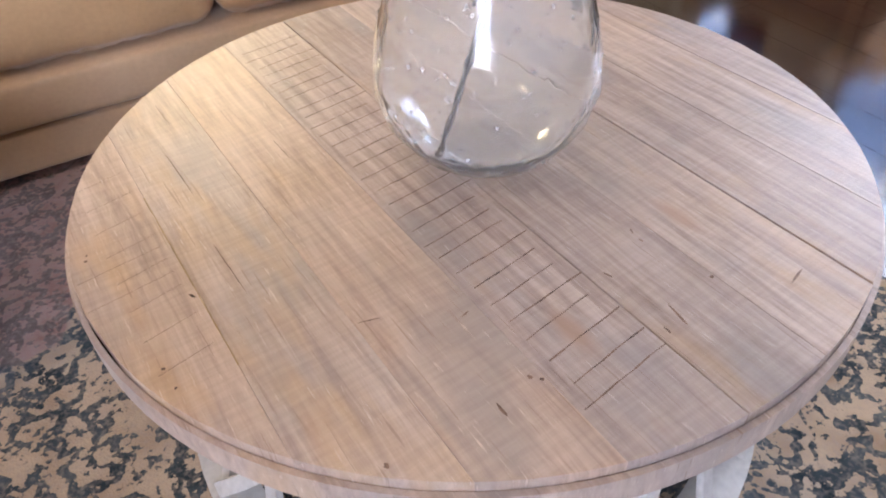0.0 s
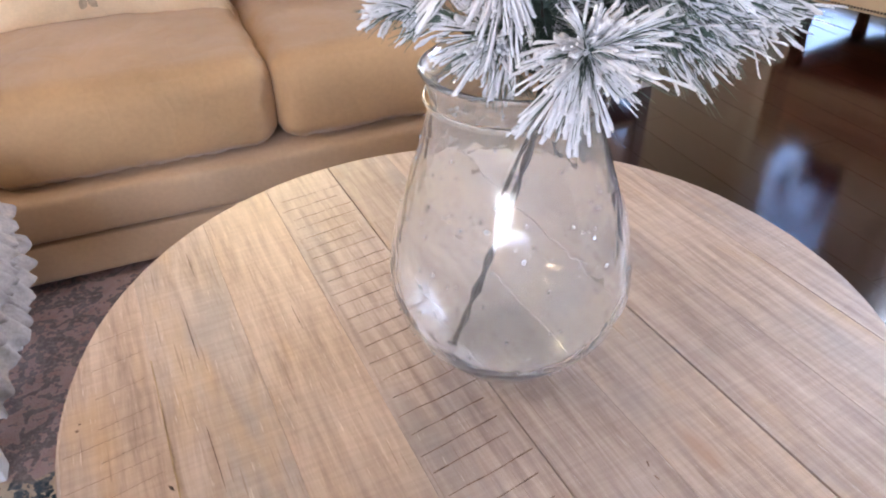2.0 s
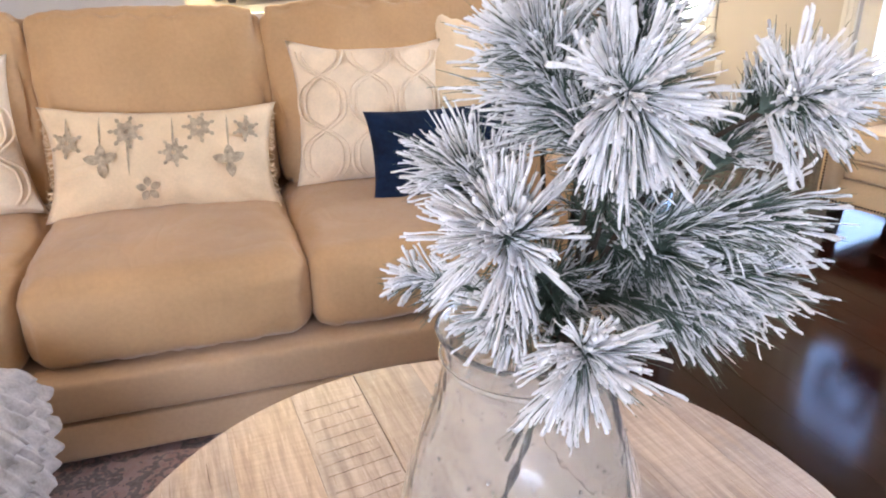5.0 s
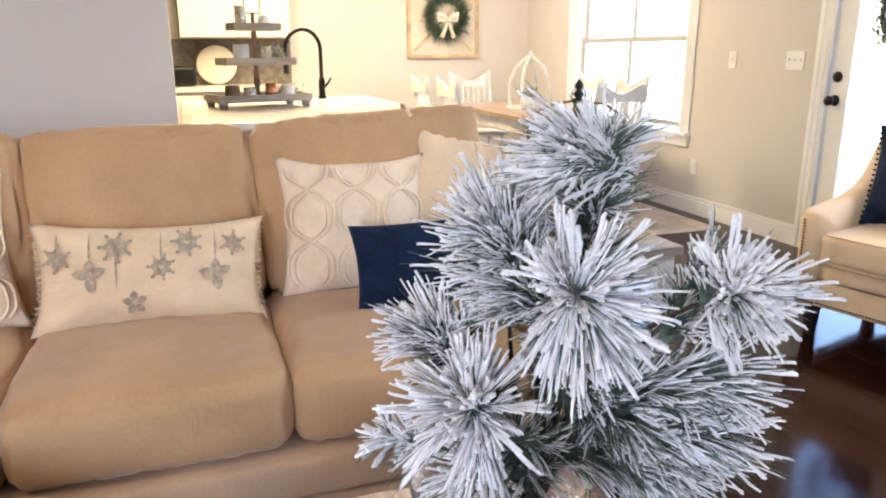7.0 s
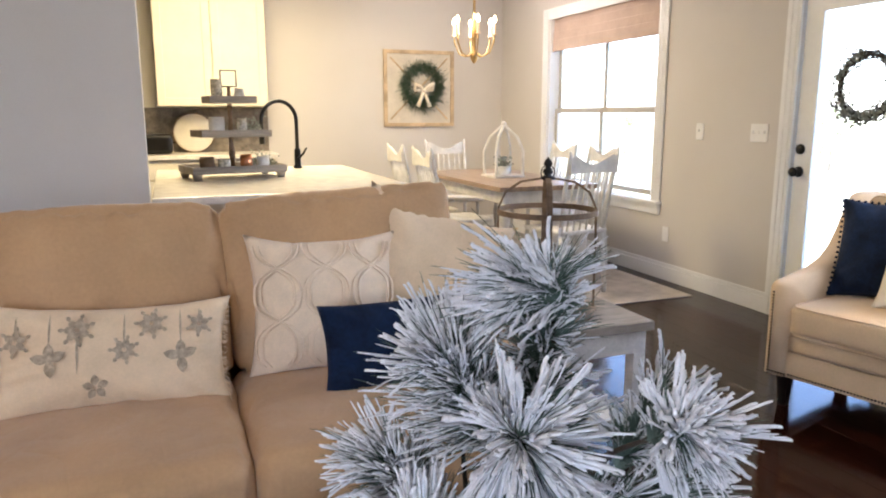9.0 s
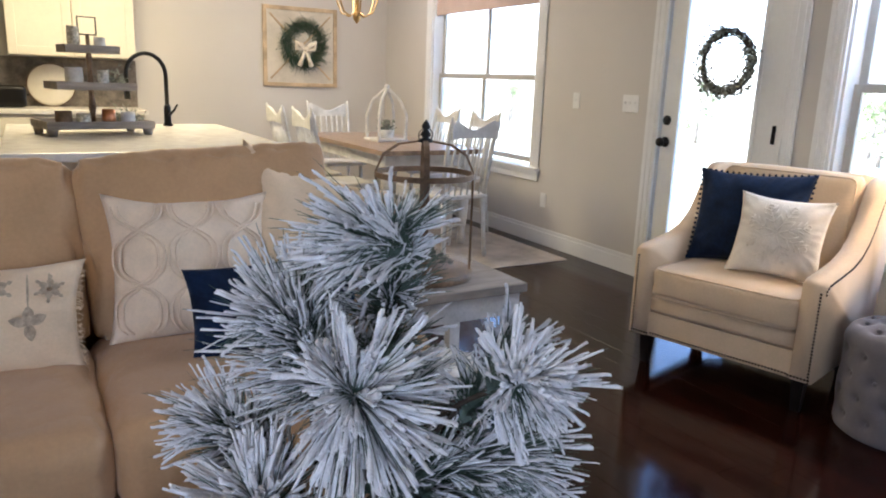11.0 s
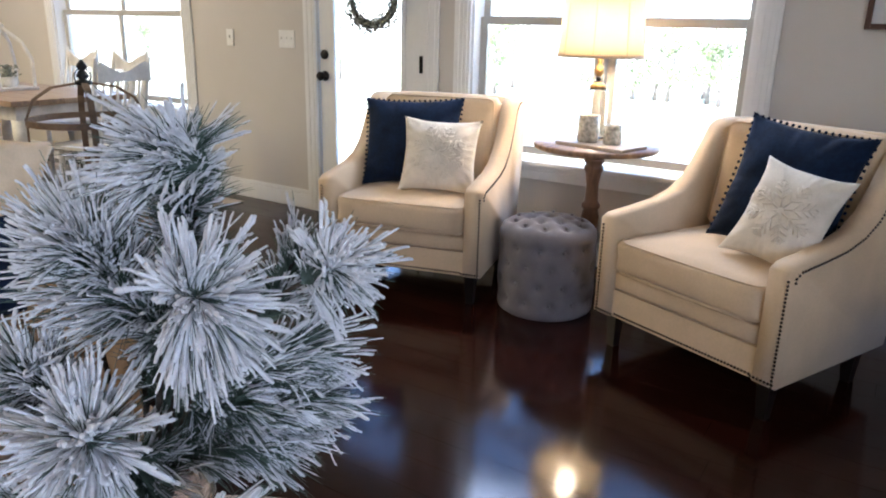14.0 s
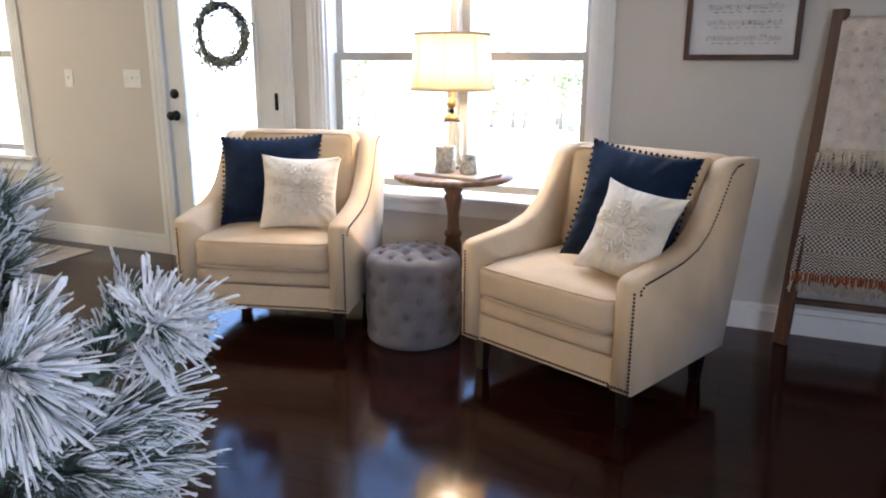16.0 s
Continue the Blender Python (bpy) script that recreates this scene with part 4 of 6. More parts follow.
STEMS = (
    # mid, tip, way (right, towards, up), clumps, needle, spread, brush, flock, thickness
    ((0.42, 0.60, 0.98), (0.376, 0.468, 1.058), (0.24, 0.85, 0.10), 40, 0.068, (10, 96), 0.022, 1.0, 1.25),
    ((0.40, 0.58, 0.83), (0.357, 0.463, 0.876), (0.15, 0.95, 0.00), 36, 0.060, (10, 98), 0.020, 0.95, 1.20),
    ((0.46, 0.60, 0.98), (0.500, 0.448, 1.054), (0.70, 0.40, 0.36), 44, 0.054, (6, 86), 0.032, 0.92, 1.30),
    ((0.40, 0.62, 0.85), (0.334, 0.558, 0.936), (-0.30, 0.72, 0.40), 46, 0.078, (12, 100), 0.034, 0.95, 1.35),
    ((0.36, 0.63, 0.82), (0.292, 0.650, 0.866), (-1.0, 0.18, 0.30), 50, 0.050, (6, 36), 0.070, 0.80, 1.0),
    ((0.42, 0.64, 0.95), (0.374, 0.590, 1.068), (-0.50, 0.22, 0.84), 230, 0.092, (5, 50), 0.120, 0.80, 0.66),
    ((0.47, 0.60, 1.02), (0.424, 0.552, 1.142), (-0.93, 0.10, 0.34), 90, 0.078, (5, 48), 0.045, 0.88, 0.85),
    ((0.46, 0.62, 0.98), (0.446, 0.566, 1.140), (0.02, 0.10, 1.0), 200, 0.068, (14, 58), 0.140, 0.38, 0.66),
    ((0.46, 0.62, 0.92), (0.540, 0.535, 1.035), (0.45, 0.05, 0.85), 90, 0.064, (10, 52), 0.080, 0.55, 0.8),
    ((0.44, 0.62, 0.84), (0.552, 0.555, 0.872), (1.0, 0.15, 0.02), 180, 0.084, (6, 44), 0.130, 0.60, 0.9),
    ((0.43, 0.61, 0.82), (0.525, 0.562, 0.838), (0.96, 0.15, -0.10), 130, 0.070, (6, 38), 0.120, 0.50, 0.85),
    ((0.40, 0.60, 0.82), (0.345, 0.590, 0.848), (-0.60, 0.55, -0.05), 44, 0.058, (8, 80), 0.040, 0.75, 1.1),
    ((0.45, 0.62, 0.86), (0.556, 0.555, 0.930), (0.95, 0.0, 0.26), 170, 0.082, (6, 46), 0.130, 0.60, 0.9),
    ((0.40, 0.64, 0.88), (0.340, 0.648, 0.962), (-0.55, 0.24, 0.70), 165, 0.080, (5, 50), 0.095, 0.85, 0.76),
    ((0.41, 0.66, 0.92), (0.412, 0.680, 1.055), (-0.14, -0.3, 0.95), 110, 0.080, (8, 50), 0.100, 0.55, 0.8),
    ((0.40, 0.62, 0.83), (0.390, 0.590, 0.880), (-0.20, 0.30, 0.85), 120, 0.064, (15, 85), 0.080, 0.15, 0.8),
    ((0.44, 0.66, 0.88), (0.500, 0.640, 0.975), (0.6, -0.4, 0.65), 110, 0.080, (10, 55), 0.100, 0.45, 0.8),
    ((0.45, 0.60, 0.92), (0.445, 0.575, 1.000), (0.15, 0.25, 0.95), 120, 0.066, (15, 85), 0.100, 0.22, 0.8),
    ((0.47, 0.60, 0.88), (0.480, 0.560, 0.905), (0.60, 0.60, 0.20), 110, 0.066, (15, 80), 0.080, 0.22, 0.8),
)
# long fused strands: way (right, towards, up) and length, by stem
FINGERS = {
    0: ((-0.12, 0.15, 1.0, 0.088), (-0.08, 0.2, 1.0, 0.078), (0.60, 0.3, -0.80, 0.100), (1.0, 0.3, 0.10, 0.085), (1.0, 0.35, -0.10, 0.085), (0.9, 0.4, -0.40, 0.085), (0.35, 0.4, -1.0, 0.088), (-0.5, 0.4, -0.75, 0.080), (0.1, 0.45, -1.0, 0.085), (0.75, 0.4, -0.6, 0.085)),
    1: ((0.05, 0.5, -1.0, 0.075), (-0.15, 0.5, -1.0, 0.080), (0.3, 0.5, -0.9, 0.072), (-0.9, 0.3, 0.0, 0.066), (0.9, 0.3, 0.2, 0.062)),
    2: ((0.10, 0.0, 1.0, 0.080), (0.95, 0.1, 0.45, 0.085), (0.98, 0.1, 0.30, 0.085), (1.0, 0.1, 0.12, 0.086), (1.0, 0.1, 0.0, 0.080), (0.4, 0.4, -0.9, 0.070), (0.1, 0.5, -0.9, 0.070)),
    3: ((0.1, 0.5, -1.0, 0.085), (-0.35, 0.5, -0.9, 0.085), (0.35, 0.5, 0.8, 0.080), (-0.6, 0.3, 0.8, 0.085), (-0.2, 0.3, 1.0, 0.090)),
}
for k, (mid, tip, way, count, nlen, spread, brush, fl, thick) in enumerate(STEMS):
    a = 2.4 * k
    pine_stem(NECK + Vector((0.006 * math.cos(a), 0.006 * math.sin(a), -0.004)), mid, tip, way, count, nlen, spread, brush, fl, 100 + k, thick, FINGERS.get(k, ()))

# ---- sofa ----
sofa = thing("sofa", Matrix(), "long tan upholstered sofa with loose plump cushions", "sofa")
SX = (-1.00, -0.337, 0.313, 0.975)
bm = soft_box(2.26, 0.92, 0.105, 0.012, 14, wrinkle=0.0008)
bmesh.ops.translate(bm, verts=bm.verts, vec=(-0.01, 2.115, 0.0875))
part("plinth", bm, M["sofa_shaded"], sofa, smooth=True)
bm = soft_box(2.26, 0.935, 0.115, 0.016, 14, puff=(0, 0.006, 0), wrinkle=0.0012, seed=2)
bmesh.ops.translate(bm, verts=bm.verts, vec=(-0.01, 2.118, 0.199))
part("front_rail", bm, M["sofa_shaded"], sofa, smooth=True)
for i in range(3):
    w = SX[i + 1] - SX[i]
    bm = soft_box(w + 0.004, 0.70, 0.225, 0.055, 32, puff=(0.004, 0.022, 0.020), wrinkle=0.0045, seed=i)
    bmesh.ops.translate(bm, verts=bm.verts, vec=((SX[i] + SX[i + 1]) / 2, 2.035, 0.363))
    part("seat_cushion", bm, M["sofa"], sofa, smooth=True)
    bw = 0.79 if i == 2 else w + 0.002
    bm = soft_box(bw, 0.215, 0.56, 0.040, 36, puff=(0.004, 0.035, 0.010), wrinkle=0.008, seed=9 + i, freq=7)
    m = pose(SX[i] + bw / 2, 2.445, 0.715 + (0.022 if i == 2 else 0), -13, -3.5 if i == 2 else 0, 0)
    bmesh.ops.transform(bm, matrix=m, verts=bm.verts)
    part("back_cushion", bm, M["sofa"], sofa, smooth=True)
for x in (-1.07, 1.070):
    bm = soft_box(0.13, 0.80, 0.55, 0.05, 12, puff=(0.006, 0.01, 0.01), wrinkle=0.003, seed=20)
    bmesh.ops.translate(bm, verts=bm.verts, vec=(x, 2.07, 0.315))
    part("arm", bm, M["sofa"], sofa, smooth=True)
bm = soft_box(2.24, 0.14, 0.80, 0.05, 14, wrinkle=0.003)
bmesh.ops.transform(bm, matrix=pose(-0.01, 2.585, 0.47, -4), verts=bm.verts)
part("back_frame", bm, M["sofa"], sofa, smooth=True)
for x, y in ((-1.0, 1.72), (0.95, 1.72), (-1.0, 2.5), (0.95, 2.5)):
    part("foot", box(x - 0.03, x + 0.03, y - 0.03, y + 0.03, 0.0125, 0.037), M["dark_wood"], sofa)


# ---- throw pillows on the sofa ----
def pillow_depth(u, v, t):
    return t / 2 * ((1 - abs(u) ** 2.4) * (1 - abs(v) ** 2.4)) ** 0.55


def throw_pillow(name, m, w, h, t, material, label, seed=0, ears=0.03):
    p = thing(name, m, label, "pillow")
    part("cover", pillow(w, h, t, 34, ears, 0.0075, seed), material, p, smooth=True)
    return p


M["stitch"] = mat("grey_stitching", (0.46, 0.36, 0.245), 0.9, vary=0.25, scale=60, fine=300, bump=0.6)


def petal(bm, w, h, t, cx, cz, ang, length, width, lift=0.0046):
    """A stitched leaf that lies on the front of a pillow."""
    rows = []
    for i in range(7):
        f = i / 6
        half = width / 2 * math.sin(math.pi * min(1, f * 0.94 + 0.05)) ** 0.8
        row = []
        for s in (-1, 0, 1):
            x = cx + math.cos(ang) * length * f - math.sin(ang) * half * s
            z = cz + math.sin(ang) * length * f + math.cos(ang) * half * s
            u, v = max(-0.97, min(0.97, x / (w / 2))), max(-0.97, min(0.97, (z - h / 2) / (h / 2)))
            row.append(bm.verts.new((x, -pillow_depth(u, v, t) - lift - (0.0012 if s == 0 else 0), z)))
        rows.append(row)
    for a, b in zip(rows, rows[1:]):
        for k in (0, 1):
            bm.faces.new((a[k], a[k + 1], b[k + 1], b[k]))


lumbar = throw_pillow("lumbar_pillow", pose(-0.015, 2.150, 0.472, -20, 2, -2), 0.60, 0.285, 0.15, M["offwhite"], "cream lumbar pillow with grey embroidered flowers, leaning on the sofa back", 3)
for cx, cz, r, n, stem in ((-0.24, 0.195, 0.042, 6, 0.07), (-0.087, 0.218, 0.046, 7, -0.12), (-0.042, 0.062, 0.044, 5, 0), (0.030, 0.157, 0.040, 7, 0.10), (0.100, 0.226, 0.044, 7, 0.035), (0.226, 0.220, 0.038, 6, 0.045)):
    bm = bmesh.new()
    for k in range(n):
        a = 2 * math.pi * k / n + 0.4
        petal(bm, 0.60, 0.285, 0.15, cx + 0.006 * math.cos(a), cz + 0.006 * math.sin(a), a, r * 0.62, r * 0.46)
        if n > 5:
            petal(bm, 0.60, 0.285, 0.15, cx + r * 0.70 * math.cos(a), cz + r * 0.70 * math.sin(a), a, r * 0.34, r * 0.24)
    if stem:
        petal(bm, 0.60, 0.285, 0.15, cx, cz, math.copysign(math.pi / 2, stem), abs(stem), 0.0055, 0.0042)
    part("embroidered_flower", bm, M["stitch"], lumbar, "grey embroidered flower", True)
for cx, cz, top in ((-0.156, 0.140, 0.125), (0.175, 0.130, 0.135)):
    for a in (2.9, 0.45, -1.45, 1.57):
        bm = bmesh.new()
        petal(bm, 0.60, 0.285, 0.15, cx, cz, a, 0.046, 0.027)
        part("embroidered_leaf", bm, M["stitch"], lumbar, "grey embroidered leaf", True)
    bm = bmesh.new()
    petal(bm, 0.60, 0.285, 0.15, cx, cz + 0.04, math.pi / 2, top - 0.04, 0.0055, 0.0042)
    part("embroidered_stem", bm, M["stitch"], lumbar, "grey embroidered stem", True)
bm = bmesh.new()
rnd = random.Random(3)
for k in range(170):
    s = -1 if k % 2 else 1
    z = rnd.uniform(0.0, 0.285)
    x = s * (0.30 * (1 - PINCH * (1 - ((z - 0.1425) / 0.1425) ** 2)))
    add_tube(bm, [(x, rnd.uniform(-0.004, 0.004), z), (x + s * 0.008, rnd.uniform(-0.008, 0.008), z - 0.003), (x + s * rnd.uniform(0.010, 0.02), rnd.uniform(-0.01, 0.01), z + rnd.uniform(-0.012, 0.006))], [0.0012, 0.0012, 0.0008], 4)
part("fringe", bm, M["offwhite"], lumbar, kind="stuff")


def ogee_pillow(m, w, label, seed):
    p = throw_pillow("throw_pillow", m, w, w * 0.93, 0.17, M["tufted"], label, seed)
    h = w * 0.93
    for k in (-1, 0, 1):
        for s, off in ((-1, -0.009), (-1, 0.009), (1, -0.009), (1, 0.009)):
            bm = bmesh.new()
            pts = []
            for i in range(41):
                z = h * (0.05 + 0.9 * i / 40)
                x = k * w * 0.33 + off + s * w * 0.145 * (math.sin(z / h * 2.6 * math.pi) + 0.10 * math.sin(z / h * 7.8 * math.pi))
                u, v = max(-0.94, min(0.94, x / (w / 2))), (z - h / 2) / (h / 2)
                pts.append((x, -pillow_depth(u, v, 0.17) - 0.0012, z))
            add_tube(bm, pts, 0.0044, 6)
            part("tufted_line", bm, M["tufted"], p, smooth=True)
    return p


ogee_pillow(pose(0.600, 2.235, 0.476, -16, 1, -4), 0.455, "white pillow with a raised tufted trellis, on the sofa", 11)
throw_pillow("throw_pillow", pose(0.895, 2.285, 0.500, -16, 19, -8), 0.50, 0.48, 0.17, M["offwhite"], "plain cream pillow tucked behind the others on the sofa", 12, 0.05)
throw_pillow("throw_pillow", pose(0.805, 2.015, 0.476, -12, -1, 2), 0.51, 0.262, 0.12, M["navy"], "small navy velvet lumbar pillow on the sofa", 13, 0.012)
ogee_pillow(pose(-0.575, 2.22, 0.472, -16, -4, 6), 0.44, "white pillow with a raised tufted trellis, beside the lumbar pillow", 14)

# ---- ruffled throw over a stool beside the table ----
stool = thing("stool", pose(-0.53, 1.30, 0.012), "low white painted stool beside the coffee table", "stool")
part("seat", box(-0.22, 0.22, -0.22, 0.22, 0.25, 0.29, 0.008), M["white_wood"], stool)
for x, y in ((-0.18, -0.18), (0.18, -0.18), (0.18, 0.18), (-0.18, 0.18)):
    part("leg", box(x - 0.02, x + 0.02, y - 0.02, y + 0.02, 0, 0.25, 0.004), M["white_wood"], stool)
M["ruffle"] = mat("ruffled_grey_cloth", (0.50, 0.45, 0.42), 0.95, vary=0.16, scale=30, fine=160, bump=0.5)
cloth = thing("ruffled_throw", pose(-0.53, 1.30, 0.303), "folded grey-white throw with ruffled edges on the stool", "throw")
for lay in range(4):
    bm = bmesh.new()
    n, rows = 720, []
    rx = 0.258 + (0.010, 0.030, 0.012, 0.034)[lay]
    for j in range(7):
        f = j / 6
        row = []
        for i in range(n):
            a = 6.2832 * i / n
            sq = 1 / max(abs(math.cos(a)), abs(math.sin(a))) ** 0.75
            r = rx * sq * (0.72 + 0.28 * f) + 0.0085 * f * math.sin(i * 0.30 + lay + 2.5 * noise.noise(Vector((a * 7, lay, 0)))) + 0.012 * f * noise.noise(Vector((a * 9, lay, 0)))
            z = 0.112 - 0.040 * lay - 0.075 * f ** 1.6 + 0.010 * f * noise.noise(Vector((a * 12, lay * 3, 2))) + 0.01 * noise.noise(Vector((a * 2, f * 3, lay)))
            row.append(bm.verts.new((r * math.cos(a), r * math.sin(a), z)))
        rows.append(row)
    c = bm.verts.new((0, 0, 0.118 - 0.040 * lay))
    for i in range(n):
        k = (i + 1) % n
        bm.faces.new((c, rows[0][i], rows[0][k]))
        for a, b in zip(rows, rows[1:]):
            bm.faces.new((a[i], b[i], b[k], a[k]))
    ob = part("fold", bm, M["ruffle"], cloth, smooth=True)
    md = ob.modifiers.new("thickness", "SOLIDIFY")
    md.thickness = 0.007


# ---- armchairs ----
def armchair(m, label):
    c = thing("armchair", m, label, "armchair", "cream armchairs by the window")
    W, z0, A = 0.814, 0.150, 0.084
    side = [(0.0, z0), (0.0, 0.545), (0.03, 0.562), (0.16, 0.576), (0.28, 0.592), (0.38, 0.622), (0.455, 0.670), (0.51, 0.735), (0.56, 0.81), (0.60, 0.875), (0.640, 0.900), (0.70, 0.908), (0.845, 0.902), (0.858, 0.89), (0.690, z0)]
    for s in (-1, 1):
        x0, x1 = sorted((s * W / 2, s * (W / 2 - A)))
        bm = bevelled(extrude_profile(side, x0, x1), 0.014, 3, 0.9)
        part("arm", bm, M["cream"], c, smooth=True)
        bm = bmesh.new()
        edge = [(y, z) for y, z in side[:12]]
        path = []
        for (ya, za), (yb, zb) in zip(edge, edge[1:]):
            n = max(1, int(math.hypot(yb - ya, zb - za) / 0.0135))
            path += [(ya + (yb - ya) * k / n, za + (zb - za) * k / n) for k in range(n)]
        for k, (y, z) in enumerate(path):
            if y < 0.008 and z < 0.53:
                add_ball(bm, (s * (W / 2 - 0.014), -0.001, z), 0.0052, 6, 4)
            else:
                add_ball(bm, (s * (W / 2 + 0.001), y + 0.014, z - 0.016), 0.0052, 6, 4)
        part("nailhead_trim", bm, M["nail"], c, "bronze nailhead trim", True, "stuff")
    w2 = W / 2 - A - 0.002
    bm = bevelled(box(-w2, w2, 0.012, 0.62, z0, 0.262), 0.008, 2)
    part("front_rail", bm, M["cream"], c)
    bm = soft_box(2 * w2, 0.60, 0.075, 0.014, 8, puff=(0, 0.004, 0), wrinkle=0.0008)
    bmesh.ops.translate(bm, verts=bm.verts, vec=(0, 0.306, 0.303))
    part("seat_deck", bm, M["cream"], c, smooth=True)
    bm = soft_box(2 * w2 - 0.004, 0.60, 0.132, 0.028, 20, puff=(0, 0.012, 0.020), wrinkle=0.0028, seed=4)
    bmesh.ops.translate(bm, verts=bm.verts, vec=(0, 0.287, 0.409))
    cushion = part("seat_cushion", bm, M["cream"], c, smooth=True)
    for z in (0.350, 0.470):
        bm = bmesh.new()
        pts = [(-w2 + 0.014, 0.25, z), (-w2 + 0.012, 0.03, z), (-w2 + 0.03, 0.003, z)] + [(x, -0.003 - 0.008 * (1 - (x / w2) ** 2), z) for x in np.linspace(-w2 + 0.06, w2 - 0.06, 9)] + [(w2 - 0.03, 0.003, z), (w2 - 0.012, 0.03, z), (w2 - 0.014, 0.25, z)]
        add_tube(bm, pts, 0.0045, 6)
        part("piping", bm, M["cream"], cushion, smooth=True)
    bm = soft_box(2 * w2 + 0.02, 0.13, 0.78, 0.03, 12, wrinkle=0.001)
    bmesh.ops.transform(bm, matrix=pose(0, 0.725, 0.525, -9), verts=bm.verts)
    part("back_frame", bm, M["cream"], c, smooth=True)
    bm = soft_box(2 * w2 - 0.01, 0.14, 0.46, 0.045, 22, puff=(0, 0.03, 0.012), wrinkle=0.004, seed=6)
    bmesh.ops.transform(bm, matrix=pose(0, 0.615, 0.685, -10), verts=bm.verts)
    back = part("back_cushion", bm, M["cream"], c, smooth=True)
    bx, pts = w2 - 0.03, []
    for u, v in [(-1, f) for f in np.linspace(-0.9, 0.88, 7)] + [(-0.97, 0.96)] + [(f, 1) for f in np.linspace(-0.9, 0.9, 9)] + [(0.97, 0.96)] + [(1, f) for f in np.linspace(0.88, -0.9, 7)]:
        pts.append(pose(0, 0.615, 0.685, -10) @ Vector((bx * u, -0.066, 0.215 * v)))
    part("piping", tube(pts, 0.0045, 6), M["cream"], back, smooth=True)
    bm = bmesh.new()
    k = int(W / 0.0135)
    for i in range(k + 1):
        add_ball(bm, (-W / 2 + 0.012 + (W - 0.024) * i / k, -0.001 if abs(-W / 2 + W * i / k) > w2 else 0.011, z0 + 0.013), 0.0052, 6, 4)
    part("nailhead_trim", bm, M["nail"], c, "bronze nailhead trim", True, "stuff")
    for x, y in ((-0.345, 0.065), (0.345, 0.065), (-0.345, 0.60), (0.345, 0.60)):
        bm = bmesh.new()
        lo = [bm.verts.new((x + a * 0.017, y + b * 0.017, 0)) for a, b in ((-1, -1), (1, -1), (1, 1), (-1, 1))]
        hi = [bm.verts.new((x + a * 0.027, y + b * 0.027, z0 + 0.002)) for a, b in ((-1, -1), (1, -1), (1, 1), (-1, 1))]
        bm.faces.new(hi)
        bm.faces.new(lo[::-1])
        for i in range(4):
            bm.faces.new((lo[i], lo[(i + 1) % 4], hi[(i + 1) % 4], hi[i]))
        part("leg", bm, M["dark_wood"], c, "dark tapered leg")
    return c


C1, C2 = pose(2.687, 2.002, 0, 0, 0, -75.5), pose(2.583, 0.665, 0, 0, 0, -113.6)
armchair(C1, "cream upholstered armchair with nailhead trim beside the glazed door")
armchair(C2, "cream upholstered armchair with nailhead trim beside the ladder")


def pompom_pillow(m, w, h, label, seed):
    p = throw_pillow("throw_pillow", m, w, h, 0.17, M["navy"], label, seed, 0.025)
    n = 19
    bm = bmesh.new()
    for k in range(n):
        f = -1 + 2 * k / (n - 1)
        for x, z in ((w / 2 * f, h - 0.012 * (1 - f * f) + 0.008), (-w / 2 * (1 - PINCH * (1 - f * f)) - 0.008, h / 2 + h / 2 * f), (w / 2 * (1 - PINCH * (1 - f * f)) + 0.008, h / 2 + h / 2 * f)):
            add_ball(bm, (x, 0, z), 0.0062, 7, 5)
    part("pompom_trim", bm, M["navy"], p, "navy pompom trim", True, "stuff")
    return p


def snow_pillow(m, w, h, label, seed):
    """A white pillow with flange corners and a raised snowflake in rope stitch."""
    t = 0.14
    p = throw_pillow("throw_pillow", m, w, h, t, M["white_cloth"], label, seed, 0.022)
    bm = bmesh.new()

    def rope(points, r):
        pts = []
        for x, z in points:
            u, v = max(-0.92, min(0.92, x / (w / 2))), max(-0.92, min(0.92, (z - h / 2) / (h / 2)))
            pts.append((x, -pillow_depth(u, v, t) - 0.0022, z))
        add_tube(bm, pts, r, 5)

    for k in range(8):
        a = 2 * math.pi * k / 8 + 0.39
        ca, sa, q = math.cos(a), math.sin(a), min(w, h)
        rope([(q * f * ca, h / 2 + q * f * sa) for f in (0.04, 0.12, 0.22, 0.33)], 0.0032)
        for f in (0.14, 0.22, 0.29):
            for d in (-1, 1):
                e = a + d * 0.8
                ln = q * (0.13 - 0.18 * (f - 0.14))
                rope([(q * f * ca + ln * g * math.cos(e), h / 2 + q * f * sa + ln * g * math.sin(e)) for g in (0, 0.5, 1)], 0.0028)
        rope([(q * 0.36 * ca + q * 0.03 * math.cos(b), h / 2 + q * 0.36 * sa + q * 0.03 * math.sin(b)) for b in np.linspace(0, 6.28, 9)], 0.0030)
    part("embroidery", bm, M["white_cloth"], p, "tone on tone raised snowflake", True, "stuff")
    return p


pompom_pillow(C1 @ pose(-0.070, 0.342, 0.491, -18, -2, 6), 0.49, 0.425, "navy velvet pillow with pompom edge on the armchair by the door", 21)
snow_pillow(C1 @ pose(0.117, 0.205, 0.497, -22, 1, 8), 0.36, 0.345, "white embroidered snowflake pillow on the armchair by the door", 22)
pompom_pillow(C2 @ pose(0.080, 0.345, 0.491, -19, 6, 8), 0.43, 0.465, "navy velvet pillow with pompom edge on the armchair by the ladder", 23)
snow_pillow(C2 @ pose(0.178, 0.185, 0.495, -28, 9, 6), 0.295, 0.35, "white embroidered snowflake pillow on the armchair by the ladder", 24)

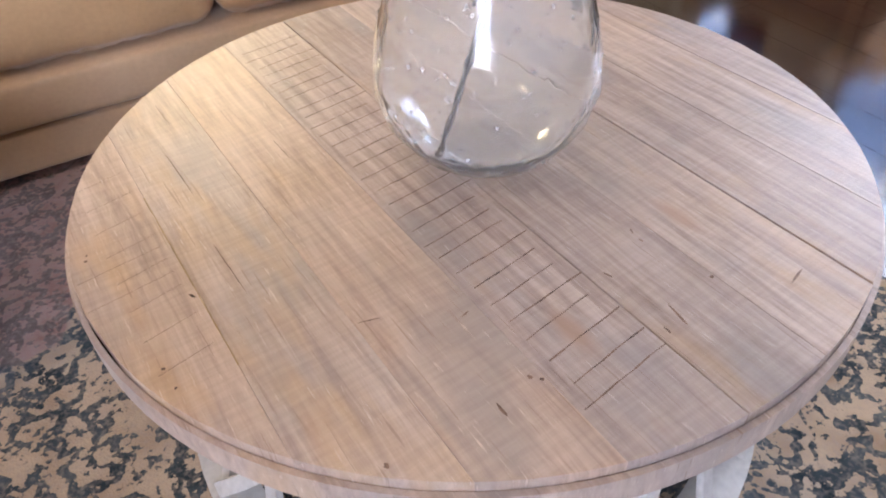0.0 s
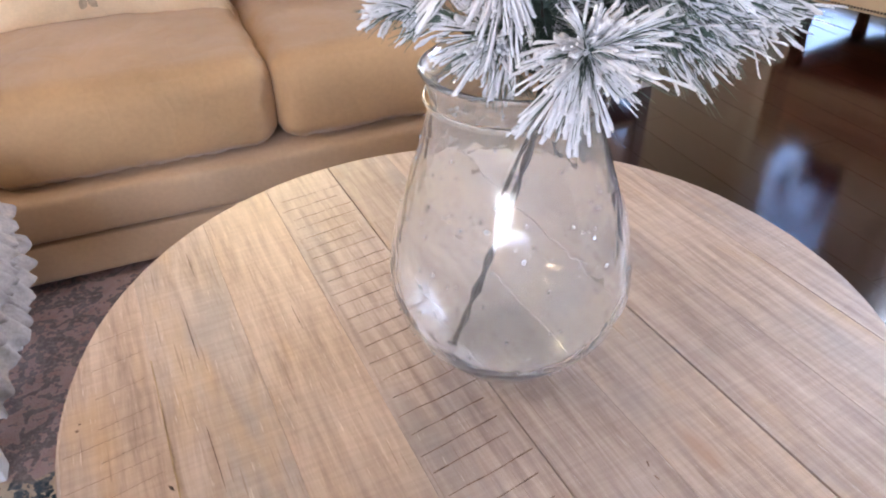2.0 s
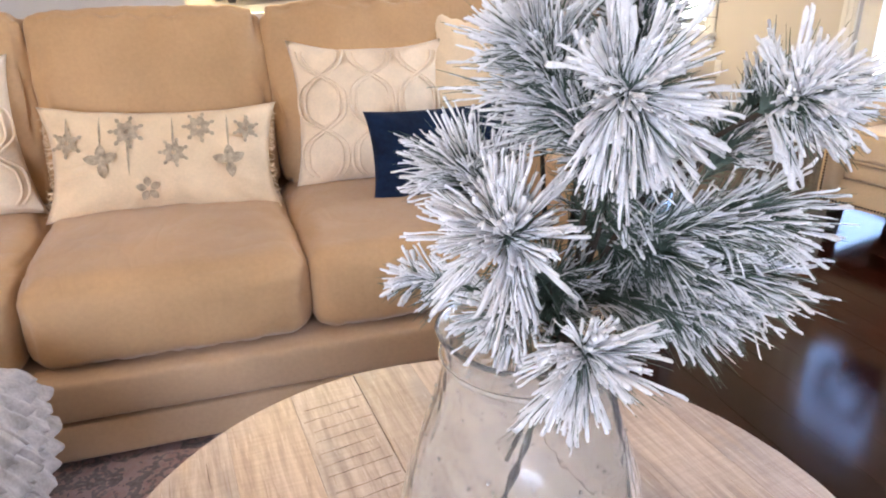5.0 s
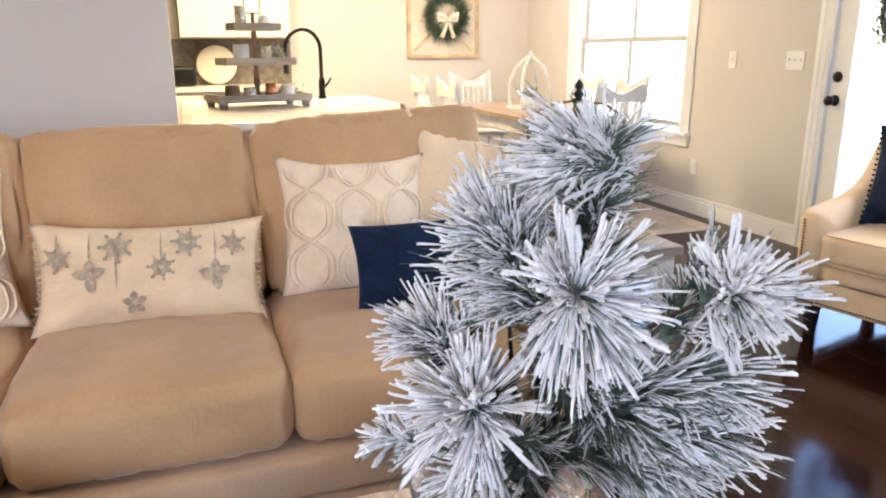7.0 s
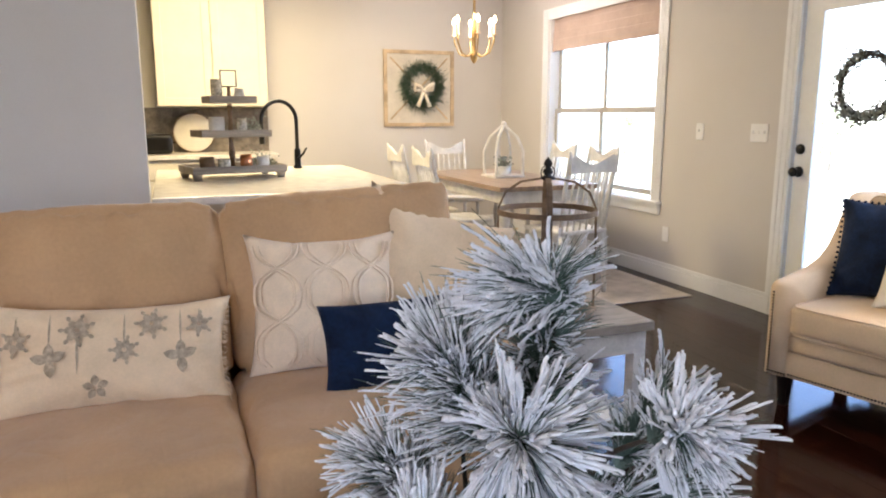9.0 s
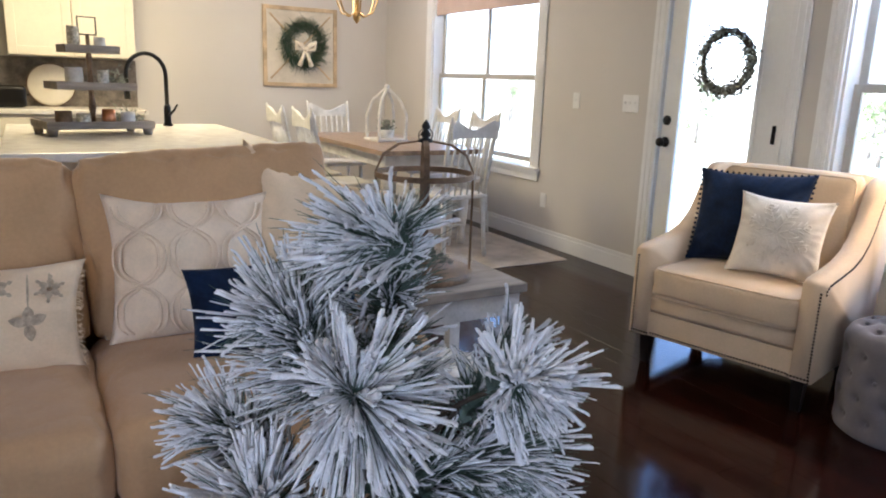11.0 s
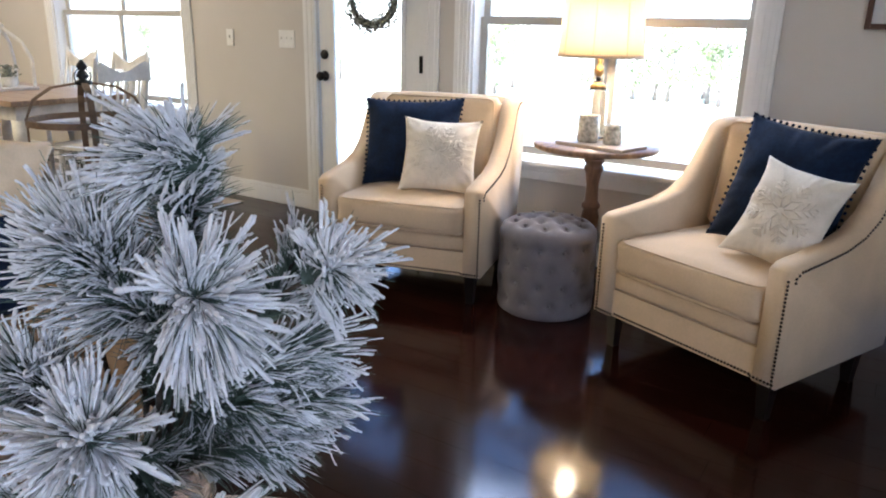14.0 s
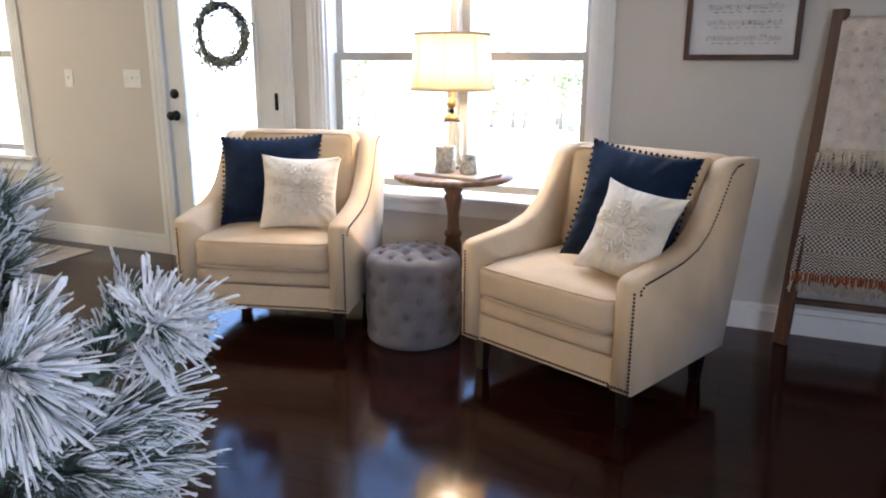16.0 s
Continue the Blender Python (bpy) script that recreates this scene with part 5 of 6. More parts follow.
# ---- tufted ottoman ----
ott = thing("ottoman", pose(3.02, 1.385, 0), "round grey velvet ottoman with deep button tufting", "ottoman")
OR = 0.226
buttons = []
for row in range(4):
    for k in range(12):
        buttons.append((2 * math.pi * (k + 0.5 * (row % 2)) / 12, 0.075 + 0.082 * row))
bm = bmesh.new()
seg, rings = 144, []
prof = [(OR * 0.90, 0.0), (OR * 0.96, 0.010)] + [(OR * (0.985 + 0.015 * math.sin(math.pi * i / 30)), 0.025 + 0.315 * i / 30) for i in range(31)] + [(OR - 0.065 * (1 - math.cos(a)), 0.342 + 0.078 * math.sin(a)) for a in np.linspace(0.15, 1.45, 9)] + [(OR - 0.060 - (OR - 0.060) * i / 16, 0.421 + 0.024 * math.sin(math.pi * i / 32)) for i in range(1, 16)]
tops = [(0.0, 0.0)] + [(0.085, 2 * math.pi * k / 6) for k in range(6)] + [(0.155, 2 * math.pi * (k + 0.5) / 10) for k in range(10)]
for r, z in prof:
    ring = []
    for k in range(seg):
        a = 2 * math.pi * k / seg
        rr, zz = r, z
        if z < 0.36:
            dent = 0.0
            for ba, bz in buttons:
                da = abs((a - ba + math.pi) % (2 * math.pi) - math.pi) * OR
                q = math.hypot(da, z - bz)
                dent = max(dent, 0.015 * math.exp(-(q / 0.015) ** 2) + 0.007 * math.exp(-(q / 0.034) ** 2))
            rr -= dent
        else:
            x, y = r * math.cos(a), r * math.sin(a)
            q = min(math.hypot(x - tr * math.cos(ta), y - tr * math.sin(ta)) for tr, ta in tops)
            zz -= 0.018 * math.exp(-(q / 0.016) ** 2) + 0.012 * math.exp(-(q / 0.036) ** 2)
        ring.append(bm.verts.new((rr * math.cos(a), rr * math.sin(a), zz)))
    rings.append(ring)
for a, b in zip(rings, rings[1:]):
    for k in range(seg):
        bm.faces.new((a[k], a[(k + 1) % seg], b[(k + 1) % seg], b[k]))
bm.faces.new(rings[-1])
part("body", bm, M["grey_velvet"], ott, smooth=True)
bm = bmesh.new()
add_ball(bm, (0, 0, 0), 0.009, 8, 5)
first = part("button", bm, M["grey_velvet"], ott, smooth=True)
places = [((OR - 0.019) * math.cos(a), (OR - 0.019) * math.sin(a), z) for a, z in buttons] + [(r * math.cos(a), r * math.sin(a), 0.418) for r, a in tops]
first.location = places[0]
for p in places[1:]:
    o = new("button", first.data)
    o.parent, o.location = ott, p

# ---- side table with lamp and candle jars ----
SXY = (3.42, 1.345)
st = thing("side_table", pose(*SXY, 0), "round wooden pedestal side table with a turned brown post", "side table")
part("tabletop", lathe([(0, 0.700), (0.29, 0.700), (0.300, 0.706), (0.303, 0.718), (0.298, 0.728), (0, 0.728)], 64), mat("table_wood", (0.27, 0.16, 0.09), 0.4, vary=0.25, scale=4, fine=40, bump=0.1, stretch=(1, 9, 1)), st, "worn brown round top", True)
part("post", lathe([(0, 0.03), (0.045, 0.03), (0.05, 0.06), (0.042, 0.09), (0.030, 0.12), (0.034, 0.20), (0.042, 0.30), (0.044, 0.36), (0.036, 0.40), (0.046, 0.41), (0.046, 0.425), (0.033, 0.44), (0.030, 0.52), (0.040, 0.585), (0.047, 0.60), (0.047, 0.615), (0.038, 0.625), (0.050, 0.64), (0.05, 0.655), (0.042, 0.66), (0.042, 0.699), (0, 0.699)], 32), M["brown_wood"], st, "turned brown post", True)
for k in range(3):
    a = 2 * math.pi * k / 3 + 0.5
    part("foot", tube([(0.02 * math.cos(a), 0.02 * math.sin(a), 0.07), (0.12 * math.cos(a), 0.12 * math.sin(a), 0.06), (0.22 * math.cos(a), 0.22 * math.sin(a), 0.018)], [0.026, 0.022, 0.017], 10), M["brown_wood"], st, smooth=True)

lamp = thing("table_lamp", pose(3.47, 1.378, 0.7285), "lit table lamp with clear glass base and cream drum shade", "lamp")
part("base", lathe([(0, 0), (0.078, 0), (0.08, 0.010), (0.072, 0.018), (0, 0.018)], 40), M["brass"], lamp, "brass foot", True)
part("jar", lathe([(0.0, 0.019), (0.052, 0.019), (0.055, 0.03), (0.055, 0.215), (0.050, 0.243), (0.038, 0.258), (0.036, 0.258), (0.047, 0.242), (0.052, 0.214), (0.052, 0.032), (0.05, 0.024), (0, 0.023)], 40), M["jar"], lamp, "clear glass cylinder", True)
part("collar", lathe([(0, 0.258), (0.040, 0.259), (0.042, 0.266), (0.036, 0.276), (0.018, 0.286), (0.012, 0.292), (0, 0.292)], 28), M["brass"], lamp, "brass collar", True)
part("knob", lathe([(0, 0.292), (0.010, 0.293), (0.014, 0.302), (0.010, 0.312), (0, 0.313)], 24), M["black"], lamp, "small dark bead", True)
part("stem", lathe([(0, 0.313), (0.014, 0.316), (0.025, 0.335), (0.025, 0.345), (0.016, 0.362), (0.010, 0.372), (0.012, 0.380), (0.012, 0.40), (0, 0.40)], 28), M["brass"], lamp, "turned brass stem", True)
M["lampshade"] = bpy.data.materials.new("cream_lampshade")
M["lampshade"].use_nodes = True
_N, _L = M["lampshade"].node_tree.nodes, M["lampshade"].node_tree.links
_d, _t, _mx = _N.new("ShaderNodeBsdfDiffuse"), _N.new("ShaderNodeBsdfTranslucent"), _N.new("ShaderNodeMixShader")
_no = _N.new("ShaderNodeTexNoise")
_no.inputs["Scale"].default_value = 140
_rp = _N.new("ShaderNodeValToRGB")
_rp.color_ramp.elements[0].color, _rp.color_ramp.elements[1].color = (0.70, 0.60, 0.44, 1), (0.82, 0.74, 0.58, 1)
_L.new(_no.outputs[0], _rp.inputs[0])
for _x in (_d, _t):
    _L.new(_rp.outputs[0], _x.inputs[0])
_mx.inputs[0].default_value = 0.45
_L.new(_d.outputs[0], _mx.inputs[1])
_L.new(_t.outputs[0], _mx.inputs[2])
_L.new(_mx.outputs[0], _N["Material Output"].inputs[0])
shade = part("shade", lathe([(0.204, 0.405), (0.199, 0.47), (0.192, 0.58), (0.186, 0.675), (0.1845, 0.675), (0.1905, 0.58), (0.1975, 0.47), (0.2025, 0.405), (0.204, 0.405)], 64), M["lampshade"], lamp, "cream fabric drum shade", True)
for r, z in ((0.2045, 0.409), (0.187, 0.672)):
    part("trim_band", lathe([(r - 0.002, z - 0.006), (r + 0.002, z - 0.006), (r + 0.002, z + 0.006), (r - 0.002, z + 0.006)], 64), M["offwhite"], shade, smooth=True)
for k in range(8):
    a = 2 * math.pi * k / 8 + 0.2
    part("shade_rib", tube([(0.2040 * math.cos(a), 0.2040 * math.sin(a), 0.412), (0.1922 * math.cos(a), 0.1922 * math.sin(a), 0.58), (0.1866 * math.cos(a), 0.1866 * math.sin(a), 0.668)], 0.0022, 5), M["offwhite"], shade)
part("harp", tube([(0, -0.012, 0.40), (0, -0.05, 0.47), (0, -0.05, 0.58), (0, 0, 0.66), (0, 0.05, 0.58), (0, 0.05, 0.47), (0, 0.012, 0.40)], 0.002, 6), M["brass"], lamp)
part("finial", lathe([(0, 0.655), (0.006, 0.66), (0.004, 0.672), (0.008, 0.684), (0, 0.694)], 12), M["brass"], lamp, smooth=True)
for k in range(3):
    a = 2 * math.pi * k / 3
    part("spider", tube([(0.004, 0, 0.66), (0.185 * math.cos(a), 0.185 * math.sin(a), 0.668)], 0.0015, 5), M["brass"], lamp)
bm = bmesh.new()
add_ball(bm, (0, 0, 0.46), 0.03, 16, 10)
part("bulb", bm, glow("bulb_glow", (1.0, 0.78, 0.45), 4), lamp, "lit warm bulb", True)
lb = new("lamp_bulb_light", bpy.data.lights.new("lamp_bulb_light", "POINT"))
lb.data.energy, lb.data.color, lb.data.shadow_soft_size = 3.4, (1.0, 0.74, 0.42), 0.04
lb.location = (3.47, 1.378, 0.7285 + 0.535)

tray = part("wood_board", box(-0.11, 0.11, -0.185, 0.185, 0, 0.016, 0.005), mat("pale_board", (0.50, 0.40, 0.31), 0.5, vary=0.15, scale=5, fine=50, stretch=(1, 8, 1)))
tray.matrix_world = pose(3.335, 1.29, 0.7285, 0, 0, -14)
tagged(tray, "pale wooden serving board on the side table", "board")
for x, y, r, h in ((3.345, 1.36, 0.050, 0.125), (3.335, 1.235, 0.042, 0.088)):
    j = thing("candle_jar", pose(x, y, 0.7450), "mottled silver mercury-glass candle jar on the board", "candle jar", "candle jars")
    bm = lathe([(0, 0), (r * 0.9, 0), (r, 0.006), (r, h * 0.5), (r * 1.0, h), (r - 0.004, h), (r - 0.004, 0.05), (0, 0.05)], 40)
    for v in bm.verts:
        d = Vector((v.co.x, v.co.y, 0))
        if d.length > r * 0.95:
            v.co += d.normalized() * 0.002 * noise.noise(v.co * 70)
    part("body", bm, M["mercury"], j, smooth=True)
    part("wax", lathe([(0, h * 0.5), (r - 0.006, h * 0.5), (r - 0.006, h * 0.72), (0, h * 0.70)], 24), M["offwhite"], j)

# ---- framed sheet and blanket ladder ----
pic = thing("framed_print", pose(XW - 0.001, 0.07, 1.283), "brown-framed print of old sheet music on the wall", "picture")
for a, b, c, d in ((-0.245, -0.222, 0, 0.62), (0.222, 0.245, 0, 0.62), (-0.222, 0.222, 0, 0.023), (-0.222, 0.222, 0.597, 0.62)):
    part("frame", box(-0.026, 0, a, b, c, d, 0.003), M["ladder_wood"], pic)
part("sheet", box(-0.012, -0.006, -0.221, 0.221, 0.024, 0.596), mat("aged_paper", (0.66, 0.64, 0.64), 0.6, vary=0.05, scale=5, fine=50, bump=0.02), pic, "pale paper with staves")
M["ink"] = mat("grey_ink", (0.20, 0.20, 0.20), 0.8, vary=0.2, bump=0)
rnd = random.Random(8)
for s in range(7):
    bm = bmesh.new()
    z = 0.085 + 0.068 * s
    for k in range(5):
        add_box(bm, -0.0128, -0.0119, -0.165, 0.155, z + 0.0045 * k, z + 0.0045 * k + 0.0008)
    for k in range(22):
        y = rnd.uniform(-0.16, 0.15)
        zz = z + rnd.uniform(-0.004, 0.02)
        add_box(bm, -0.0130, -0.0119, y - 0.0025, y + 0.0025, zz, zz + 0.004)
        add_box(bm, -0.0130, -0.0119, y + 0.0017, y + 0.0025, zz, zz + 0.015)
    for k in range(9):
        y = -0.15 + 0.032 * k
        add_box(bm, -0.0128, -0.0119, y, y + rnd.uniform(0.008, 0.024), z - 0.014, z - 0.011)
    part("stave", bm, M["ink"], pic, "grey printed stave")

lad = thing("blanket_ladder", Matrix(), "dark brown wooden blanket ladder leaning on the wall", "ladder")


def rail(y0, y1):
    bm = box(-0.030, 0.030, -0.018, 0.018, 0, 1.50, 0.004)
    a, b = Vector((3.585, y0, 0.001)), Vector((3.715, y1, 1.50))
    m = Matrix.Translation(a) @ (b - a).to_track_quat("Z", "X").to_matrix().to_4x4() @ pose(0, 0, 0, 0, 0, 90)
    bmesh.ops.transform(bm, matrix=m, verts=bm.verts)
    part("rail", bm, M["ladder_wood"], lad)


rail(-0.236, -0.318)
rail(-0.775, -0.72)
for f in (0.14, 0.36, 0.585, 0.80):
    x, z = 3.585 + 0.13 * f, 1.5 * f
    part("rung", tube([(x, -0.245 - 0.09 * f - 0.01, z), (x, -0.775 + 0.055 * f + 0.01, z)], 0.016, 12), M["ladder_wood"], lad)


def draped(name, f, w, drop, y, material, label, seed, fringe_mat, flare=0.03, fr=0.06, swing=0.035):
    """A folded blanket over a rung, front and back, with a knotted fringe."""
    t = thing(name, Matrix(), label, "blanket")
    x, z = 3.585 + 0.13 * f, 1.5 * f
    bm = bmesh.new()
    nu, nv, rows = 44, 34, []
    for j in range(nv + 1):
        s = -0.45 * drop + (drop * 1.45) * j / nv
        row = []
        for i in range(nu + 1):
            u = -1 + 2 * i / nu
            yy = y + u * (w / 2 + flare * max(0, s) / drop)
            if s < -0.03:
                xx, zz = x + 0.024, z - abs(s) + 0.03
            elif s < 0.04:
                a = (s + 0.03) / 0.07 * math.pi
                xx, zz = x + 0.024 * math.cos(a), z + 0.024 * math.sin(a)
            else:
                xx, zz = x - 0.026 - swing * (s / drop), z - (s - 0.04)
            xx += (0.006 * noise.noise(Vector((u * 3 + seed, zz * 5, seed))) + 0.004 * math.sin(u * 9 + seed)) * (1 if s > 0 else 0.4)
            row.append(bm.verts.new((xx, yy, zz)))
        rows.append(row)
    for a, b in zip(rows, rows[1:]):
        for i in range(nu):
            bm.faces.new((a[i], a[i + 1], b[i + 1], b[i]))
    end = [v.co.copy() for v in rows[-1]]
    ob = part("cloth", bm, material, t, smooth=True)
    md = ob.modifiers.new("thickness", "SOLIDIFY")
    md.thickness, md.offset = 0.012, 0
    bm = bmesh.new()
    rnd = random.Random(seed)
    for i in range(0, nu * 2):
        p = end[i // 2].lerp(end[min(nu, i // 2 + 1)], (i % 2) / 2) + Vector((-0.003, 0, 0.004))
        ln = fr * rnd.uniform(0.8, 1.15)
        add_tube(bm, [p, p + Vector((-0.004, rnd.gauss(0, 0.004), -ln * 0.45)), p + Vector((rnd.gauss(-0.004, 0.004), rnd.gauss(0, 0.008), -ln))], [0.0042, 0.0048, 0.0034], 5)
    part("fringe", bm, fringe_mat, t, "knotted yarn fringe", True, "stuff")
    return t, end


M["cream_throw"] = mat("cream_tufted_throw", (0.64, 0.55, 0.47), 0.95, vary=0.10, scale=20, fine=120, bump=0.8)
M["yarn"] = mat("cream_yarn", (0.58, 0.49, 0.38), 0.95, vary=0.12, scale=40, fine=200, bump=0.6)
M["rust"] = mat("rust_yarn", (0.34, 0.09, 0.03), 0.95, vary=0.2, scale=60, fine=200, bump=0.6)
M["chevron"] = bpy.data.materials.new("chevron_weave")


def chevron_material(m):
    m.use_nodes = True
    N, L = m.node_tree.nodes, m.node_tree.links
    b = N["Principled BSDF"]
    b.inputs["Roughness"].default_value = 0.95
    tc, sp = N.new("ShaderNodeTexCoord"), N.new("ShaderNodeSeparateXYZ")
    L.new(tc.outputs["Object"], sp.inputs[0])

    def mn(op, a, c=None):
        n = N.new("ShaderNodeMath")
        n.operation = op
        for i, v in enumerate((a, c)):
            if v is not None:
                if isinstance(v, (int, float)):
                    n.inputs[i].default_value = v
                else:
                    L.new(v, n.inputs[i])
        return n.outputs[0]

    zig = mn("MULTIPLY", mn("PINGPONG", sp.outputs[1], 0.020), 1.0)
    stripe = mn("SINE", mn("MULTIPLY", mn("ADD", sp.outputs[2], zig), 430.0))
    dots = mn("MULTIPLY", mn("SINE", mn("MULTIPLY", sp.outputs[1], 320.0)), mn("SINE", mn("MULTIPLY", sp.outputs[2], 320.0)))
    band = mn("GREATER_THAN", mn("SINE", mn("MULTIPLY", sp.outputs[2], 42.0)), 0.1)
    mx = N.new("ShaderNodeMix")
    L.new(band, mx.inputs[0])
    L.new(stripe, mx.inputs[2])
    L.new(dots, mx.inputs[3])
    rp = N.new("ShaderNodeValToRGB")
    rp.color_ramp.elements[0].position, rp.color_ramp.elements[1].position = 0.45, 0.58
    rp.color_ramp.elements[0].color, rp.color_ramp.elements[1].color = (0.075, 0.058, 0.050, 1), (0.60, 0.51, 0.41, 1)
    L.new(mn("ADD", mn("MULTIPLY", mx.outputs[0], 0.5), 0.5), rp.inputs[0])
    L.new(rp.outputs[0], b.inputs["Base Color"])
    bp = N.new("ShaderNodeBump")
    bp.inputs["Strength"].default_value, bp.inputs["Distance"].default_value = 0.5, 0.003
    L.new(mx.outputs[0], bp.inputs["Height"])
    L.new(bp.outputs[0], b.inputs["Normal"])


chevron_material(M["chevron"])
th, end = draped("blanket", 0.955, 0.40, 0.565, -0.525, M["cream_throw"], "cream tufted throw with a fringe over the ladder top", 1, M["yarn"], 0.03, 0.095, 0.080)
part("rung", tube([(3.585 + 0.13 * 0.955, -0.335, 1.4325), (3.585 + 0.13 * 0.955, -0.72, 1.4325)], 0.015, 12), M["ladder_wood"], lad)
bm = bmesh.new()
for r in range(7):
    for k in range(7):
        s = 0.08 + 0.066 * r
        add_ball(bm, (3.585 + 0.13 * 0.955 - 0.032 - 0.080 * s / 0.565, -0.52 + (k - 3 + 0.5 * (r % 2)) * 0.054, 1.4325 + 0.04 - s), 0.010, 8, 6)
part("pompom", bm, M["cream_throw"], th, "raised tufts", True, "stuff")
th2, end = draped("blanket", 0.585, 0.42, 0.575, -0.500, M["chevron"], "brown and cream woven blanket with rust tassels on the ladder", 2, M["yarn"], 0.05, 0.085)
bm = bmesh.new()
rnd = random.Random(4)
for i in range(0, 44):
    add_tube(bm, [end[i] + Vector((-0.010, 0, 0.006)), end[i] + Vector((-0.014, rnd.gauss(0, 0.003), -0.02)), end[i] + Vector((-0.012, rnd.gauss(0, 0.005), -0.05 * rnd.uniform(0.6, 1)))], [0.005, 0.005, 0.003], 5)
part("tassel_trim", bm, M["rust"], th2, "rust yarn tassels", True, "stuff")

# ---- wreath on the glazed door ----
wr = thing("wreath", pose(XW - 0.004, 2.963, 1.425), "grapevine wreath with grey leaves hanging on the glazed door", "wreath")
bm, bl = bmesh.new(), bmesh.new()
rnd = random.Random(6)
for k in range(16):
    ph, r0 = rnd.uniform(0, 6.28), 0.165 + rnd.uniform(-0.018, 0.018)
    pts = [(-0.02 + 0.012 * math.sin(3 * a + ph), (r0 + 0.012 * math.sin(5 * a + ph)) * math.cos(a), (r0 + 0.012 * math.sin(5 * a + ph)) * math.sin(a)) for a in np.linspace(0, 6.2832, 40)]
    add_tube(bm, pts, 0.0040, 5, False)
part("vine_ring", bm, M["twig"], wr, "twisted brown vine", True)
M["sage"] = mat("grey_sage_leaf", (0.24, 0.25, 0.20), 0.7, vary=0.35, scale=30, fine=150, bump=0)
for k in range(800):
    a = rnd.uniform(-3.6, 1.4) if k % 4 else rnd.uniform(0, 6.28)
    r = 0.172 + rnd.gauss(0, 0.026)
    c = Vector((-0.035 + rnd.uniform(-0.015, 0.01), r * math.cos(a), r * math.sin(a)))
    n = Vector((-1, rnd.gauss(0, 0.7), rnd.gauss(0, 0.7))).normalized()
    u = n.orthogonal()
    u.rotate(Matrix.Rotation(rnd.uniform(0, 6.28), 3, n))
    u = u.normalized() * rnd.uniform(0.010, 0.020)
    v = n.cross(u) * 0.45
    bl.faces.new([bl.verts.new(c + s) for s in (u, v, -u, -v)])
part("leaves", bl, M["sage"], wr, "dusty grey-green leaves", kind="stuff")

# ---- end table and hoop lantern beside the sofa ----
et = thing("end_table", pose(1.455, 2.355, 0), "square weathered whitewashed end table beside the sofa", "end table")
part("tabletop", box(-0.30, 0.30, -0.25, 0.25, 0.515, 0.55, 0.005), M["grey_wood"], et, "weathered pale top")
part("apron", box(-0.28, 0.28, -0.23, 0.23, 0.43, 0.514, 0.003), M["white_wood"], et)
part("shelf", box(-0.27, 0.27, -0.22, 0.22, 0.13, 0.155, 0.003), M["white_wood"], et)
for x, y in ((-0.255, -0.205), (0.255, -0.205), (0.255, 0.205), (-0.255, 0.205)):
    part("leg", box(x - 0.025, x + 0.025, y - 0.025, y + 0.025, 0, 0.43, 0.003), M["white_wood"], et)
lan = thing("lantern", pose(1.445, 2.355, 0.551) @ Matrix.Diagonal((1.09, 1.09, 0.98, 1)), "round wooden hoop lantern with a black finial on the end table", "lantern")
M["hoop"] = mat("hoop_wood", (0.19, 0.12, 0.065), 0.6, vary=0.25, scale=10, fine=80, bump=0.2)
part("base", lathe([(0, 0), (0.17, 0), (0.172, 0.008), (0.172, 0.026), (0, 0.026)], 48), M["hoop"], lan, smooth=True)
part("ring", lathe([(0.158, 0.376), (0.167, 0.376), (0.167, 0.396), (0.158, 0.396), (0.158, 0.376)], 48), M["hoop"], lan)
for k in range(4):
    a = math.pi / 2 * k + 1.12
    pts = [(0.160, 0.026), (0.160, 0.30), (0.158, 0.40), (0.135, 0.455), (0.085, 0.493), (0.02, 0.505)]
    bm = bmesh.new()
    prev = None
    for r, z in pts:
        q = [bm.verts.new((r * math.cos(a) - math.sin(a) * s * 0.009 + math.cos(a) * d, r * math.sin(a) + math.cos(a) * s * 0.009 + math.sin(a) * d, z + (d if r < 0.14 else 0))) for s, d in ((-1, 0), (1, 0), (1, 0.006), (-1, 0.006))]
        if prev:
            for i in range(4):
                bm.faces.new((prev[i], prev[(i + 1) % 4], q[(i + 1) % 4], q[i]))
        else:
            bm.faces.new(q)
        prev = q
    bm.faces.new(prev[::-1])
    part("hoop", bm, M["hoop"], lan)
part("finial", lathe([(0, 0.50), (0.028, 0.505), (0.024, 0.515), (0.010, 0.52), (0.019, 0.531), (0.014, 0.543), (0.008, 0.549), (0.016, 0.560), (0.011, 0.573), (0, 0.588)], 20), M["black"], lan, "black turned finial", True)
part("handle_ring", tube([(0.026 * math.cos(a), 0.0, 0.530 + 0.026 * math.sin(a)) for a in np.linspace(0, 6.2832, 25)], 0.0022, 6), M["black"], lan)
plant = thing("succulent_bunch", pose(1.445, 2.355, 0.5775), "small bunch of pale green artificial succulents inside the lantern", "plant")
bm = bmesh.new()
rnd = random.Random(12)
